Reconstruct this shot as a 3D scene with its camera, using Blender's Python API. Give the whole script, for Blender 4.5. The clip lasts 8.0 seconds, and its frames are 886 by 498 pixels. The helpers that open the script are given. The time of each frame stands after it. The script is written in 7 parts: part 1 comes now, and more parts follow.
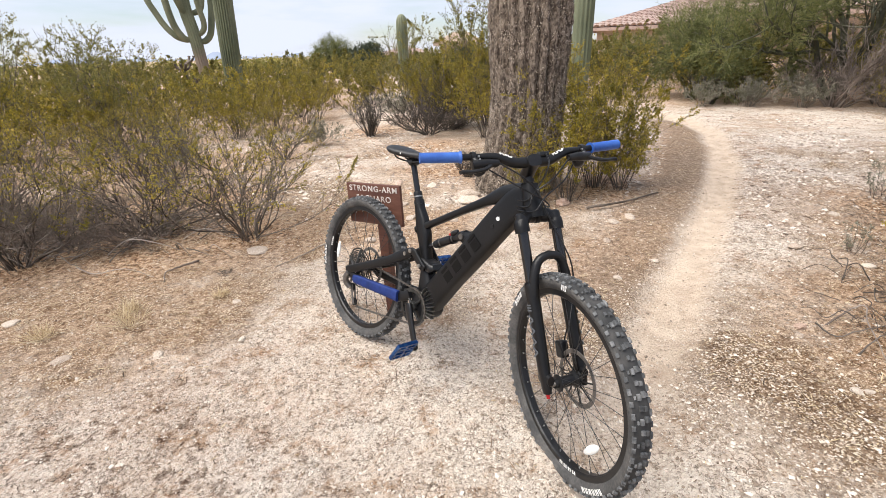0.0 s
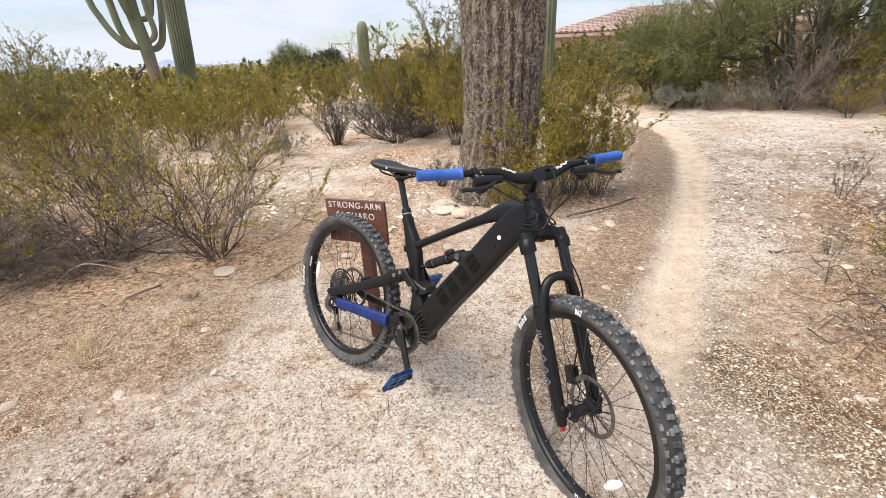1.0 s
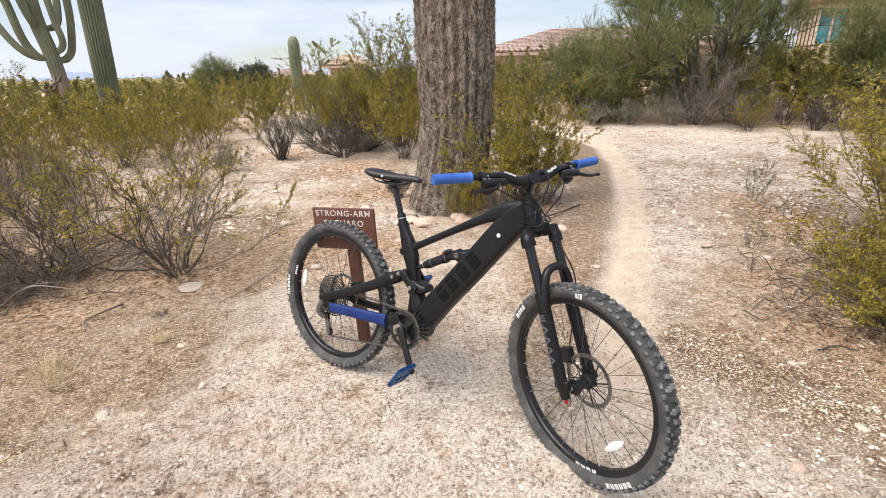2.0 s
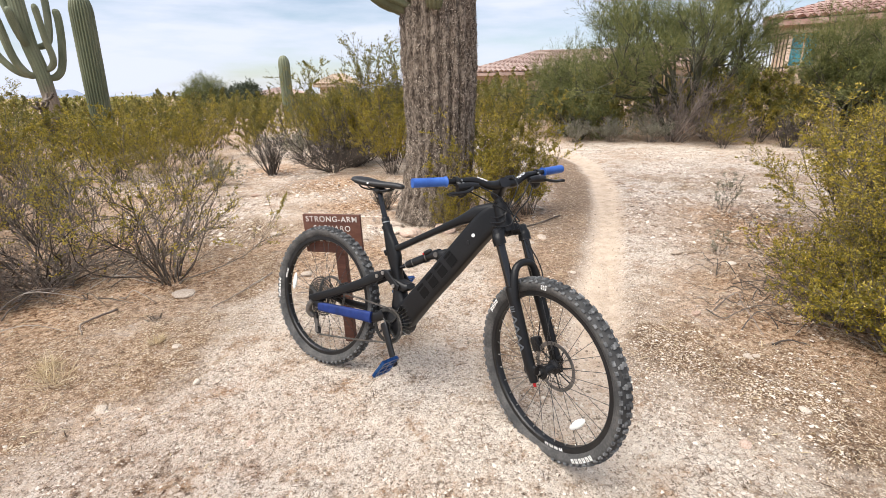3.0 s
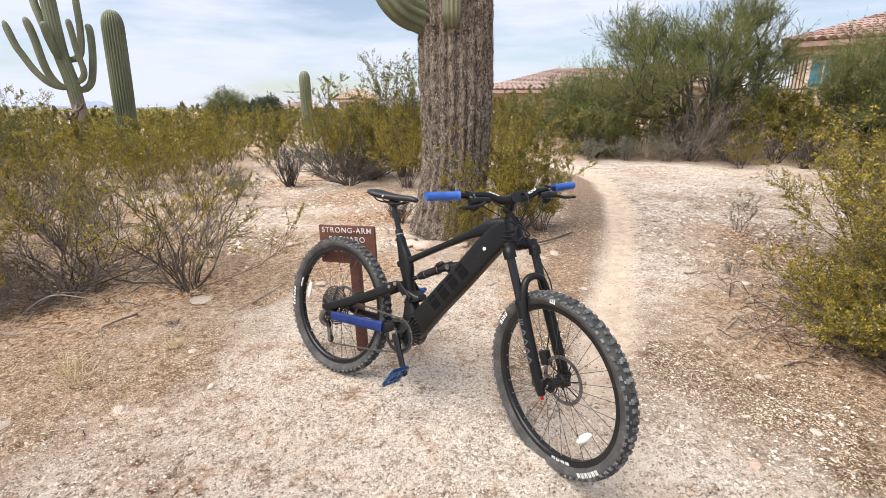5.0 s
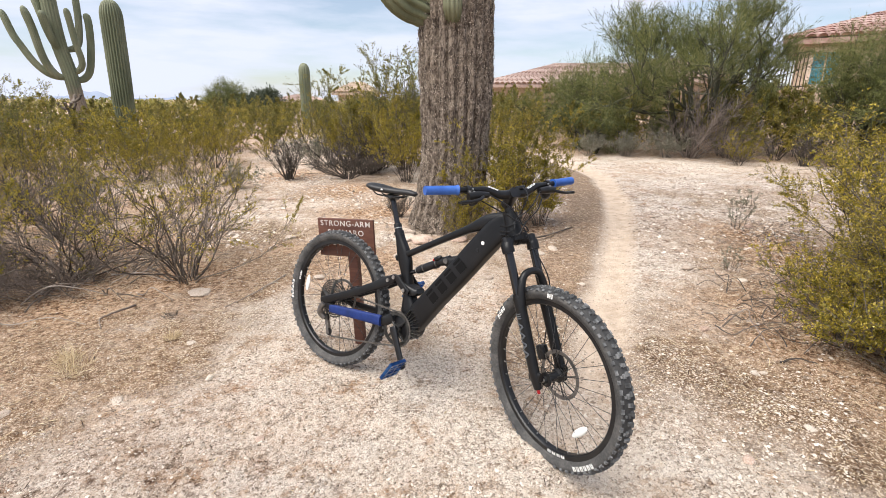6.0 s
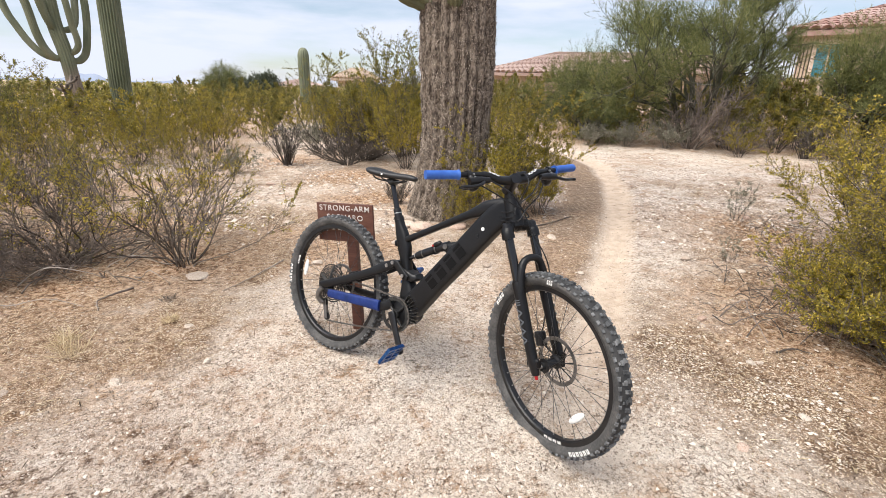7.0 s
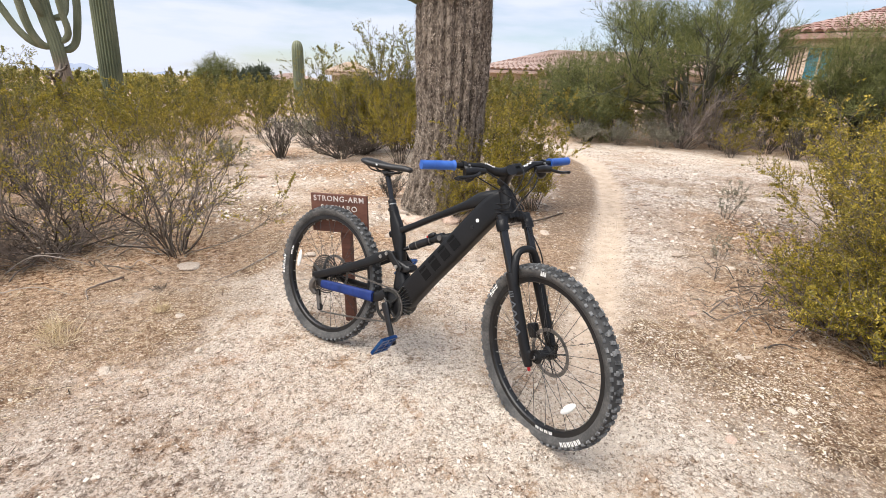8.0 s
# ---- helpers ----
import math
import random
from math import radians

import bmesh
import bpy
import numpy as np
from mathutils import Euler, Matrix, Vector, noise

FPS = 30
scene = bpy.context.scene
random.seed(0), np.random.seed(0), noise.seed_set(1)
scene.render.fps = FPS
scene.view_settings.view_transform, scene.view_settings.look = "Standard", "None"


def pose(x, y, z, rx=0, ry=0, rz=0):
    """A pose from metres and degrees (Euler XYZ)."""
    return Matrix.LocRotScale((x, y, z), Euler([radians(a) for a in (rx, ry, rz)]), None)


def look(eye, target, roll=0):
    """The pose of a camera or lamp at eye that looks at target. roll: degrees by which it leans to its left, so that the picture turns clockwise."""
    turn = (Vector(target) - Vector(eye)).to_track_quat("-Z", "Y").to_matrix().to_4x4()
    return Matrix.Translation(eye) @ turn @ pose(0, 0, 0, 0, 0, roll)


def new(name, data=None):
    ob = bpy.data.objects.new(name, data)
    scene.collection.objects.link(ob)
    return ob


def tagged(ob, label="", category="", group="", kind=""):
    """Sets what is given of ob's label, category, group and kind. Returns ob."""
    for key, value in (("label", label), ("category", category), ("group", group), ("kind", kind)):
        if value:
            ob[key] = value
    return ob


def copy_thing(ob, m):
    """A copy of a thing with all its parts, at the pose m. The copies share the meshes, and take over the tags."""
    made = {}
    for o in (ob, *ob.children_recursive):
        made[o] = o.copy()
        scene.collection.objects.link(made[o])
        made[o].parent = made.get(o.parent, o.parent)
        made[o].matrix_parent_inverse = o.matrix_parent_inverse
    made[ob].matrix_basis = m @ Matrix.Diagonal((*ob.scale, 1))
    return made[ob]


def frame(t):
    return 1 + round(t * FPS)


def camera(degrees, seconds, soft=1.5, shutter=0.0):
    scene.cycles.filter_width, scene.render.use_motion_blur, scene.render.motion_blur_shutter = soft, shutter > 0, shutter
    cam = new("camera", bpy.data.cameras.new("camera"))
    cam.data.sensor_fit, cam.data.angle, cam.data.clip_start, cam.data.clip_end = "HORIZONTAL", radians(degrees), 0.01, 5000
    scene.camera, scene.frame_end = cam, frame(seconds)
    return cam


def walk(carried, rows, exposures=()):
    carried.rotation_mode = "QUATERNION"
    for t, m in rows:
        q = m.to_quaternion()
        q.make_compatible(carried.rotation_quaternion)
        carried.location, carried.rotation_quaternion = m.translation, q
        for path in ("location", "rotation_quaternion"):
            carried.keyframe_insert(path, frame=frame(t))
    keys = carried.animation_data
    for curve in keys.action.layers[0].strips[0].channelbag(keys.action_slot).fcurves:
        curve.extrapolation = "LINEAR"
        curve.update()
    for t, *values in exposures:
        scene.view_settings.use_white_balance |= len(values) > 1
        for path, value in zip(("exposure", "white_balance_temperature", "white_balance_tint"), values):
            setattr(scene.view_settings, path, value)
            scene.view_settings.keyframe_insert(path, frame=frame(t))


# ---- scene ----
cam = camera(84.6, 8.0, soft=0.85)
METRES, EYE, TILT, LEAN, TURN = 0.843, 1.395, -22.0, 1.7, 0.0
ROWS = [
    (0.0, 0.0, 0.0, 0.0, -0.0, 0.0, 0.0),
    (0.3, -0.0207, 0.0644, 0.0245, -0.3536, 0.097, 0.3644),
    (0.5, -0.0389, 0.1204, 0.0538, -1.14, 0.17, 0.82),
    (0.8, -0.0752, 0.1532, 0.0649, -2.5881, 0.4298, 1.3937),
    (1.0, -0.1286, 0.1642, 0.0723, -4.05, 0.59, 1.9),
    (1.2, -0.2366, 0.1697, 0.0603, -5.9692, 0.8751, 2.5139),
    (1.5, -0.3699, 0.1498, 0.0484, -8.21, 1.16, 3.11),
    (1.7, -0.4241, 0.1139, 0.0355, -9.7597, 1.4282, 3.5742),
    (2.0, -0.4604, 0.0312, 0.0163, -11.85, 1.9, 4.2),
    (2.2, -0.4621, -0.0269, -0.0106, -12.6331, 2.1924, 4.4298),
    (3.3, -0.4652, -0.206, -0.097, -13.0502, 4.4504, 4.51),
    (3.5, -0.4693, -0.2173, -0.098, -12.78, 4.81, 4.33),
    (4.0, -0.4703, -0.2271, -0.1021, -12.16, 5.42, 3.84),
    (4.5, -0.4658, -0.2265, -0.0985, -11.73, 5.71, 3.28),
    (4.7, -0.4658, -0.2282, -0.0994, -11.6325, 5.7339, 3.1808),
    (5.8, -0.4674, -0.2383, -0.1069, -11.7282, 5.1999, 2.6166),
    (6.0, -0.4662, -0.2369, -0.1039, -11.79, 5.02, 2.54),
    (6.5, -0.4661, -0.226, -0.1146, -11.97, 4.32, 2.22),
    (7.0, -0.4735, -0.2242, -0.1196, -12.1, 3.69, 1.79),
    (7.5, -0.4763, -0.2239, -0.1348, -12.37, 3.42, 1.32),
    (8.0, -0.4846, -0.2226, -0.1499, -13.05, 3.31, 1.08),
]
walk(cam, [(t, pose(0, 0, EYE, TILT, LEAN, TURN) @ pose(METRES * x, METRES * y, METRES * z, 90 + pitch, roll, yaw)) for t, x, y, z, yaw, pitch, roll in ROWS],
     exposures=[(0.0, 0.56), (8.0, 0.56)])

# ---- world, sun, exposure ----
SUN_AZ, SUN_EL = radians(-112), radians(60)     # the sun stands behind and to the left, veiled by thin cloud
world = bpy.data.worlds.new("sky")
scene.world = world
world.use_nodes = True
wn, wl = world.node_tree.nodes, world.node_tree.links
wn.clear()
w_out, w_bg = wn.new("ShaderNodeOutputWorld"), wn.new("ShaderNodeBackground")
w_sky = wn.new("ShaderNodeTexSky")
w_sky.sky_type, w_sky.sun_disc = "NISHITA", False
w_sky.sun_elevation, w_sky.sun_rotation = SUN_EL, SUN_AZ
w_sky.air_density, w_sky.dust_density = 1.0, 0.6
w_co, w_map, w_no = wn.new("ShaderNodeTexCoord"), wn.new("ShaderNodeMapping"), wn.new("ShaderNodeTexNoise")
w_map.inputs["Scale"].default_value = (1.6, 1.6, 9.0)
w_no.inputs["Scale"].default_value, w_no.inputs["Detail"].default_value, w_no.inputs["Roughness"].default_value = 1.7, 7, 0.55
w_ramp, w_mix = wn.new("ShaderNodeValToRGB"), wn.new("ShaderNodeMix")
w_ramp.color_ramp.elements[0].position, w_ramp.color_ramp.elements[1].position = 0.36, 0.58
w_ramp.color_ramp.elements[0].color = (0.25, 0.25, 0.25, 1)
w_mix.data_type = "RGBA"
w_mix.inputs[7].default_value = (6.35, 6.75, 8.0, 1)
w_bg.inputs["Strength"].default_value = 0.092
wl.new(w_co.outputs["Generated"], w_map.inputs["Vector"])
wl.new(w_map.outputs["Vector"], w_no.inputs["Vector"])
wl.new(w_no.outputs["Fac"], w_ramp.inputs["Fac"])
wl.new(w_ramp.outputs["Color"], w_mix.inputs[0])
wl.new(w_sky.outputs["Color"], w_mix.inputs[6])
wl.new(w_mix.outputs[2], w_bg.inputs["Color"])
wl.new(w_bg.outputs["Background"], w_out.inputs["Surface"])
sun = new("sun", bpy.data.lights.new("sun", "SUN"))
sun.data.energy, sun.data.angle, sun.data.color = 4.3, radians(55), (1.0, 0.95, 0.88)
_to_sun = Vector((math.sin(SUN_AZ) * math.cos(SUN_EL), math.cos(SUN_AZ) * math.cos(SUN_EL), math.sin(SUN_EL)))
sun.matrix_world = look(_to_sun * 30, (0, 0, 0))


# ---- materials ----
def material(name, colours, scale=8.0, rough=0.8, metal=0.0, bump=0.2, bump_scale=60.0, detail=6, per="", spread=0.0, coords="Object",
             stretch=(1, 1, 1), fine=0.25, translucent=0.0, coat=0.0, spec=0.5):
    """A procedural surface: colours mixed by a coarse and a fine noise, with relief. per: 'island' or 'object' varies whole pieces."""
    m = bpy.data.materials.new(name)
    m.use_nodes = True
    n, l = m.node_tree.nodes, m.node_tree.links
    bsdf = n["Principled BSDF"]
    co, mp = n.new("ShaderNodeTexCoord"), n.new("ShaderNodeMapping")
    mp.inputs["Scale"].default_value = stretch
    l.new(co.outputs[coords], mp.inputs["Vector"])
    coarse, small = n.new("ShaderNodeTexNoise"), n.new("ShaderNodeTexNoise")
    for node, s, d in ((coarse, scale, detail), (small, bump_scale, 4)):
        node.inputs["Scale"].default_value, node.inputs["Detail"].default_value = s, d
        l.new(mp.outputs["Vector"], node.inputs["Vector"])
    add = n.new("ShaderNodeMath")
    add.operation = "MULTIPLY_ADD"
    add.inputs[1].default_value = fine
    l.new(small.outputs["Fac"], add.inputs[0])
    shift = n.new("ShaderNodeMath")
    shift.operation = "SUBTRACT"
    shift.inputs[1].default_value = fine / 2
    l.new(coarse.outputs["Fac"], shift.inputs[0])
    l.new(shift.outputs[0], add.inputs[2])
    fac = add.outputs[0]
    if per:
        src = n.new("ShaderNodeNewGeometry").outputs["Random Per Island"] if per == "island" else n.new("ShaderNodeObjectInfo").outputs["Random"]
        vary = n.new("ShaderNodeMath")
        vary.operation = "MULTIPLY_ADD"
        vary.inputs[1].default_value = spread
        l.new(src, vary.inputs[0])
        less = n.new("ShaderNodeMath")
        less.operation = "SUBTRACT"
        less.inputs[1].default_value = spread / 2
        l.new(fac, less.inputs[0])
        l.new(less.outputs[0], vary.inputs[2])
        fac = vary.outputs[0]
    ramp = n.new("ShaderNodeValToRGB")
    while len(ramp.color_ramp.elements) < len(colours):
        ramp.color_ramp.elements.new(0.5)
    for i, (e, c) in enumerate(zip(ramp.color_ramp.elements, colours)):
        e.position = 0.28 + 0.44 * i / max(1, len(colours) - 1)
        e.color = (*c, 1)
    l.new(fac, ramp.inputs["Fac"])
    l.new(ramp.outputs["Color"], bsdf.inputs["Base Color"])
    bsdf.inputs["Roughness"].default_value, bsdf.inputs["Metallic"].default_value = rough, metal
    bsdf.inputs["Coat Weight"].default_value = coat
    bsdf.inputs["Specular IOR Level"].default_value = spec
    if bump:
        b = n.new("ShaderNodeBump")
        b.inputs["Strength"].default_value, b.inputs["Distance"].default_value = bump, 0.01
        l.new(small.outputs["Fac"], b.inputs["Height"])
        l.new(b.outputs["Normal"], bsdf.inputs["Normal"])
    if translucent:
        tr, mx = n.new("ShaderNodeBsdfTranslucent"), n.new("ShaderNodeMixShader")
        l.new(ramp.outputs["Color"], tr.inputs["Color"])
        mx.inputs[0].default_value = translucent
        l.new(bsdf.outputs[0], mx.inputs[1])
        l.new(tr.outputs[0], mx.inputs[2])
        l.new(mx.outputs[0], n["Material Output"].inputs["Surface"])
    return m


M_STONE = material("pale stone", [(0.20, 0.15, 0.11), (0.42, 0.345, 0.275), (0.62, 0.55, 0.47)], 6, 0.9, bump=0.4, per="island", spread=0.8)
M_SHARD = material("crusty soil flake", [(0.20, 0.155, 0.12), (0.42, 0.35, 0.285), (0.64, 0.56, 0.48)], 20, 0.95, bump=0.5, bump_scale=120, per="island", spread=0.6)
M_PLATE = material("caliche plate", [(0.27, 0.21, 0.17), (0.50, 0.42, 0.35), (0.70, 0.615, 0.535)], 20, 0.95, bump=0.5, bump_scale=90, per="island", spread=0.6)
M_SNAG = material("weathered dead branch", [(0.085, 0.065, 0.052), (0.18, 0.142, 0.118), (0.31, 0.258, 0.22)], 6, 0.9, bump=0.4, per="island", spread=0.4)
M_ROCK = material("tan rock", [(0.34, 0.26, 0.20), (0.52, 0.43, 0.35), (0.68, 0.60, 0.51)], 9, 0.9, bump=0.6, bump_scale=40, per="object", spread=0.3)
M_ROCK_RED = material("reddish rock", [(0.36, 0.24, 0.18), (0.50, 0.36, 0.28), (0.60, 0.47, 0.39)], 5, 0.9, bump=0.6, bump_scale=40, per="object", spread=0.3)
M_LEAF = material("creosote leaf", [(0.14, 0.123, 0.015), (0.30, 0.240, 0.027), (0.50, 0.380, 0.052)], 1.6, 0.55, bump=0, per="island", spread=0.45, translucent=0.45)
M_LEAF_GREEN = material("green leaf", [(0.11, 0.112, 0.022), (0.215, 0.20, 0.045), (0.36, 0.315, 0.085)], 1.0, 0.6, bump=0, per="island", spread=0.45, translucent=0.45)
M_LEAF_FAR = material("distant creosote leaf", [(0.10, 0.094, 0.018), (0.205, 0.178, 0.034), (0.345, 0.285, 0.070)], 1.2, 0.6, bump=0, per="island", spread=0.45, translucent=0.4)
M_LEAF_PALO = material("grey-green palo verde twig", [(0.066, 0.078, 0.020), (0.142, 0.155, 0.046), (0.27, 0.272, 0.098)], 1.0, 0.6, bump=0, per="island", spread=0.45, translucent=0.35)
M_LEAF_DARK = material("dark leaf", [(0.035, 0.048, 0.026), (0.065, 0.080, 0.044), (0.10, 0.115, 0.068)], 1.0, 0.6, bump=0, per="island", spread=0.45, translucent=0.2)
M_LEAF_GREY = material("grey leaf", [(0.12, 0.12, 0.08), (0.22, 0.21, 0.15), (0.34, 0.32, 0.25)], 1.5, 0.8, bump=0, per="island", spread=0.45, translucent=0.2)
M_FLOWER = material("yellow flower", [(0.55, 0.38, 0.03), (0.70, 0.52, 0.06), (0.75, 0.62, 0.15)], 3, 0.6, bump=0, per="island", spread=0.4, translucent=0.3)
M_TWIG = material("grey twig bark", [(0.045, 0.034, 0.026), (0.105, 0.082, 0.064), (0.20, 0.165, 0.135)], 7, 0.9, bump=0.4, per="island", spread=0.35)
M_TWIG_DARK = material("dark dry twig bark", [(0.028, 0.022, 0.018), (0.066, 0.052, 0.042), (0.135, 0.112, 0.094)], 7, 0.9, bump=0.4, per="island", spread=0.35)
M_DEAD = material("bleached dead wood", [(0.12, 0.095, 0.075), (0.26, 0.215, 0.18), (0.44, 0.39, 0.34)], 6, 0.9, bump=0.4, per="island", spread=0.4)
M_STRAW = material("dry straw", [(0.40, 0.30, 0.16), (0.58, 0.46, 0.29), (0.72, 0.62, 0.44)], 6, 0.9, bump=0, per="island", spread=0.4, translucent=0.2)
M_GREEN_BARK = material("green bark", [(0.03, 0.032, 0.02), (0.06, 0.06, 0.035), (0.11, 0.105, 0.07)], 5, 0.85, bump=0.4)
M_SAGUARO = material("green cactus skin", [(0.075, 0.085, 0.045), (0.125, 0.137, 0.075), (0.21, 0.215, 0.135)], 2.5, 0.6, bump=0.15, stretch=(1, 1, 0.4))
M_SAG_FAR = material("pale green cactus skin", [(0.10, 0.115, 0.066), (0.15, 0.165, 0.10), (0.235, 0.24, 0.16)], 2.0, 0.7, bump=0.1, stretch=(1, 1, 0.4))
M_SPINE = material("pale spines", [(0.09, 0.066, 0.048), (0.23, 0.182, 0.14), (0.48, 0.41, 0.335)], 9, 0.8, bump=0, per="island", spread=0.5)


def ground_material():
    """Pale caliche grit: two layers of stain, a worn trail of fine dust, brown plant litter round the bushes, and grit relief."""
    m = bpy.data.materials.new("desert ground")
    m.use_nodes = True
    n, l = m.node_tree.nodes, m.node_tree.links
    bsdf = n["Principled BSDF"]
    bsdf.inputs["Roughness"].default_value = 0.95
    bsdf.inputs["Specular IOR Level"].default_value = 0.15
    co = n.new("ShaderNodeTexCoord").outputs["Object"]

    def noise_tex(scale, detail=6, rough=0.6):
        t = n.new("ShaderNodeTexNoise")
        t.inputs["Scale"].default_value, t.inputs["Detail"].default_value, t.inputs["Roughness"].default_value = scale, detail, rough
        l.new(co, t.inputs["Vector"])
        return t.outputs["Fac"]

    def ramp(fac, stops):
        r = n.new("ShaderNodeValToRGB")
        while len(r.color_ramp.elements) < len(stops):
            r.color_ramp.elements.new(0.5)
        for e, (p, c) in zip(r.color_ramp.elements, stops):
            e.position, e.color = p, (*c, 1)
        l.new(fac, r.inputs["Fac"])
        return r.outputs["Color"]

    def mix(fac, a, b):
        x = n.new("ShaderNodeMix")
        x.data_type = "RGBA"
        l.new(fac, x.inputs[0])
        l.new(a, x.inputs[6])
        l.new(b, x.inputs[7])
        return x.outputs[2]

    def math_node(op, a, b):
        x = n.new("ShaderNodeMath")
        x.operation, x.use_clamp = op, True
        for i, v in enumerate((a, b)):
            if isinstance(v, float):
                x.inputs[i].default_value = v
            else:
                l.new(v, x.inputs[i])
        return x.outputs[0]

    base = ramp(noise_tex(0.9, 8, 0.65), [(0.34, (0.43, 0.31, 0.215)), (0.44, (0.64, 0.51, 0.40)), (0.55, (0.765, 0.68, 0.585))])
    warp = n.new("ShaderNodeTexNoise")
    warp.inputs["Scale"].default_value, warp.inputs["Detail"].default_value = 22, 3
    l.new(co, warp.inputs["Vector"])
    bent = n.new("ShaderNodeVectorMath")
    bent.operation = "MULTIPLY_ADD"
    bent.inputs[1].default_value = (0.03, 0.03, 0.03)
    l.new(warp.outputs["Color"], bent.inputs[0])
    l.new(co, bent.inputs[2])

    def cells(scale, stops):
        """Packed grains, each with its own shade."""
        v = n.new("ShaderNodeTexVoronoi")
        v.inputs["Scale"].default_value = scale
        l.new(bent.outputs[0], v.inputs["Vector"])
        sep = n.new("ShaderNodeSeparateColor")
        l.new(v.outputs["Color"], sep.inputs["Color"])
        return ramp(sep.outputs[0], stops), v.outputs["Distance"]

    grain, h1 = cells(95, [(0.0, (0.17, 0.125, 0.095)), (0.18, (0.44, 0.345, 0.265)), (0.42, (0.62, 0.51, 0.415)), (1.0, (0.83, 0.755, 0.66))])
    coarse, h2 = cells(48, [(0.0, (0.26, 0.195, 0.15)), (0.22, (0.53, 0.42, 0.33)), (0.48, (0.655, 0.55, 0.46)), (1.0, (0.83, 0.75, 0.655))])
    pick = ramp(noise_tex(9, 5, 0.6), [(0.48, (0, 0, 0)), (0.60, (1, 1, 1))])
    grit = mix(pick, grain, coarse)
    col = n.new("ShaderNodeMix")
    col.data_type, col.inputs[0].default_value = "RGBA", 0.5
    l.new(base, col.inputs[6])
    l.new(grit, col.inputs[7])
    # Shade of small pits put into the colour as dark specks.
    pits = ramp(noise_tex(44, 8, 0.8), [(0.39, (0.24, 0.205, 0.18)), (0.455, (1, 1, 1))])
    mottle = ramp(noise_tex(6.5, 8, 0.75), [(0.33, (0.58, 0.50, 0.43)), (0.42, (1, 1, 1))])

    def times(p, q):
        x = n.new("ShaderNodeMix")
        x.data_type, x.blend_type, x.inputs[0].default_value = "RGBA", "MULTIPLY", 1.0
        l.new(p, x.inputs[6])
        l.new(q, x.inputs[7])
        return x.outputs[2]

    # Shade between clods painted dark; the crust also gets a blue-grey tint.
    clod_shade = ramp(noise_tex(17, 6, 0.7), [(0.37, (0.30, 0.26, 0.24)), (0.47, (1, 1, 1))])
    attr_k = n.new("ShaderNodeAttribute")
    attr_k.attribute_name = "crust"
    crust = attr_k.outputs["Fac"]
    grey = n.new("ShaderNodeRGB")
    grey.outputs[0].default_value = (0.93, 0.93, 0.95, 1)
    edge = n.new("ShaderNodeTexVoronoi")
    edge.feature = "DISTANCE_TO_EDGE"
    edge.inputs["Scale"].default_value = 36
    l.new(bent.outputs[0], edge.inputs["Vector"])
    # Crevice shade painted along the cell edges.
    crack_shade = ramp(edge.outputs["Distance"], [(0.0, (0.26, 0.22, 0.195)), (0.075, (1, 1, 1))])
    some = ramp(noise_tex(5.5, 6, 0.7), [(0.44, (0, 0, 0)), (0.60, (1, 1, 1))])
    white = n.new("ShaderNodeRGB")
    white.outputs[0].default_value = (1, 1, 1, 1)
    crack_shade = mix(some, white.outputs[0], crack_shade)
    plain = times(times(times(col.outputs[2], pits), mottle), crack_shade)
    fleck = ramp(noise_tex(10, 12, 0.85), [(0.40, (0.64, 0.54, 0.46)), (0.46, (1, 1, 1))])
    strew = ramp(noise_tex(3.6, 13, 0.82), [(0.38, (0.68, 0.55, 0.44)), (0.47, (1, 1, 1))])
    plain = times(times(plain, fleck), strew)
    worn = mix(crust, plain, times(times(plain, clod_shade), grey.outputs[0]))
    red = ramp(noise_tex(1.7, 6, 0.7), [(0.55, (0, 0, 0)), (0.68, (1, 1, 1))])
    stain = n.new("ShaderNodeRGB")
    stain.outputs[0].default_value = (0.40, 0.21, 0.115, 1)
    col2 = mix(math_node("MULTIPLY", red, 0.28), worn, stain.outputs[0])
    dust = ramp(noise_tex(9.0, 8, 0.7), [(0.34, (0.46, 0.345, 0.255)), (0.48, (0.60, 0.475, 0.365)), (0.62, (0.68, 0.555, 0.435))])
    attr_t, attr_l = n.new("ShaderNodeAttribute"), n.new("ShaderNodeAttribute")
    attr_t.attribute_name, attr_l.attribute_name = "trail", "litter"
    col3 = mix(math_node("MULTIPLY", attr_t.outputs["Fac"], 0.92), col2, dust)
    attr_c = n.new("ShaderNodeAttribute")
    attr_c.attribute_name = "chips"
    brown, _ = cells(170, [(0.0, (0.10, 0.063, 0.040)), (0.40, (0.21, 0.138, 0.088)), (0.74, (0.34, 0.232, 0.150)), (0.80, (0.62, 0.50, 0.37)), (1.0, (0.84, 0.74, 0.60))])
    soil = ramp(noise_tex(8, 9, 0.75), [(0.38, (0.40, 0.35, 0.31)), (0.48, (0.92, 0.90, 0.87)), (0.62, (1, 1, 1))])
    bare = ramp(noise_tex(7.0, 8, 0.75), [(0.36, (0.55, 0.55, 0.55)), (0.46, (1, 1, 1))])
    col3 = mix(math_node("MULTIPLY", attr_c.outputs["Fac"], bare), col3, times(brown, soil))
    duff = ramp(noise_tex(26, 10, 0.85), [(0.41, (0.05, 0.027, 0.015)), (0.485, (0.28, 0.155, 0.082)), (0.56, (0.64, 0.46, 0.315))])
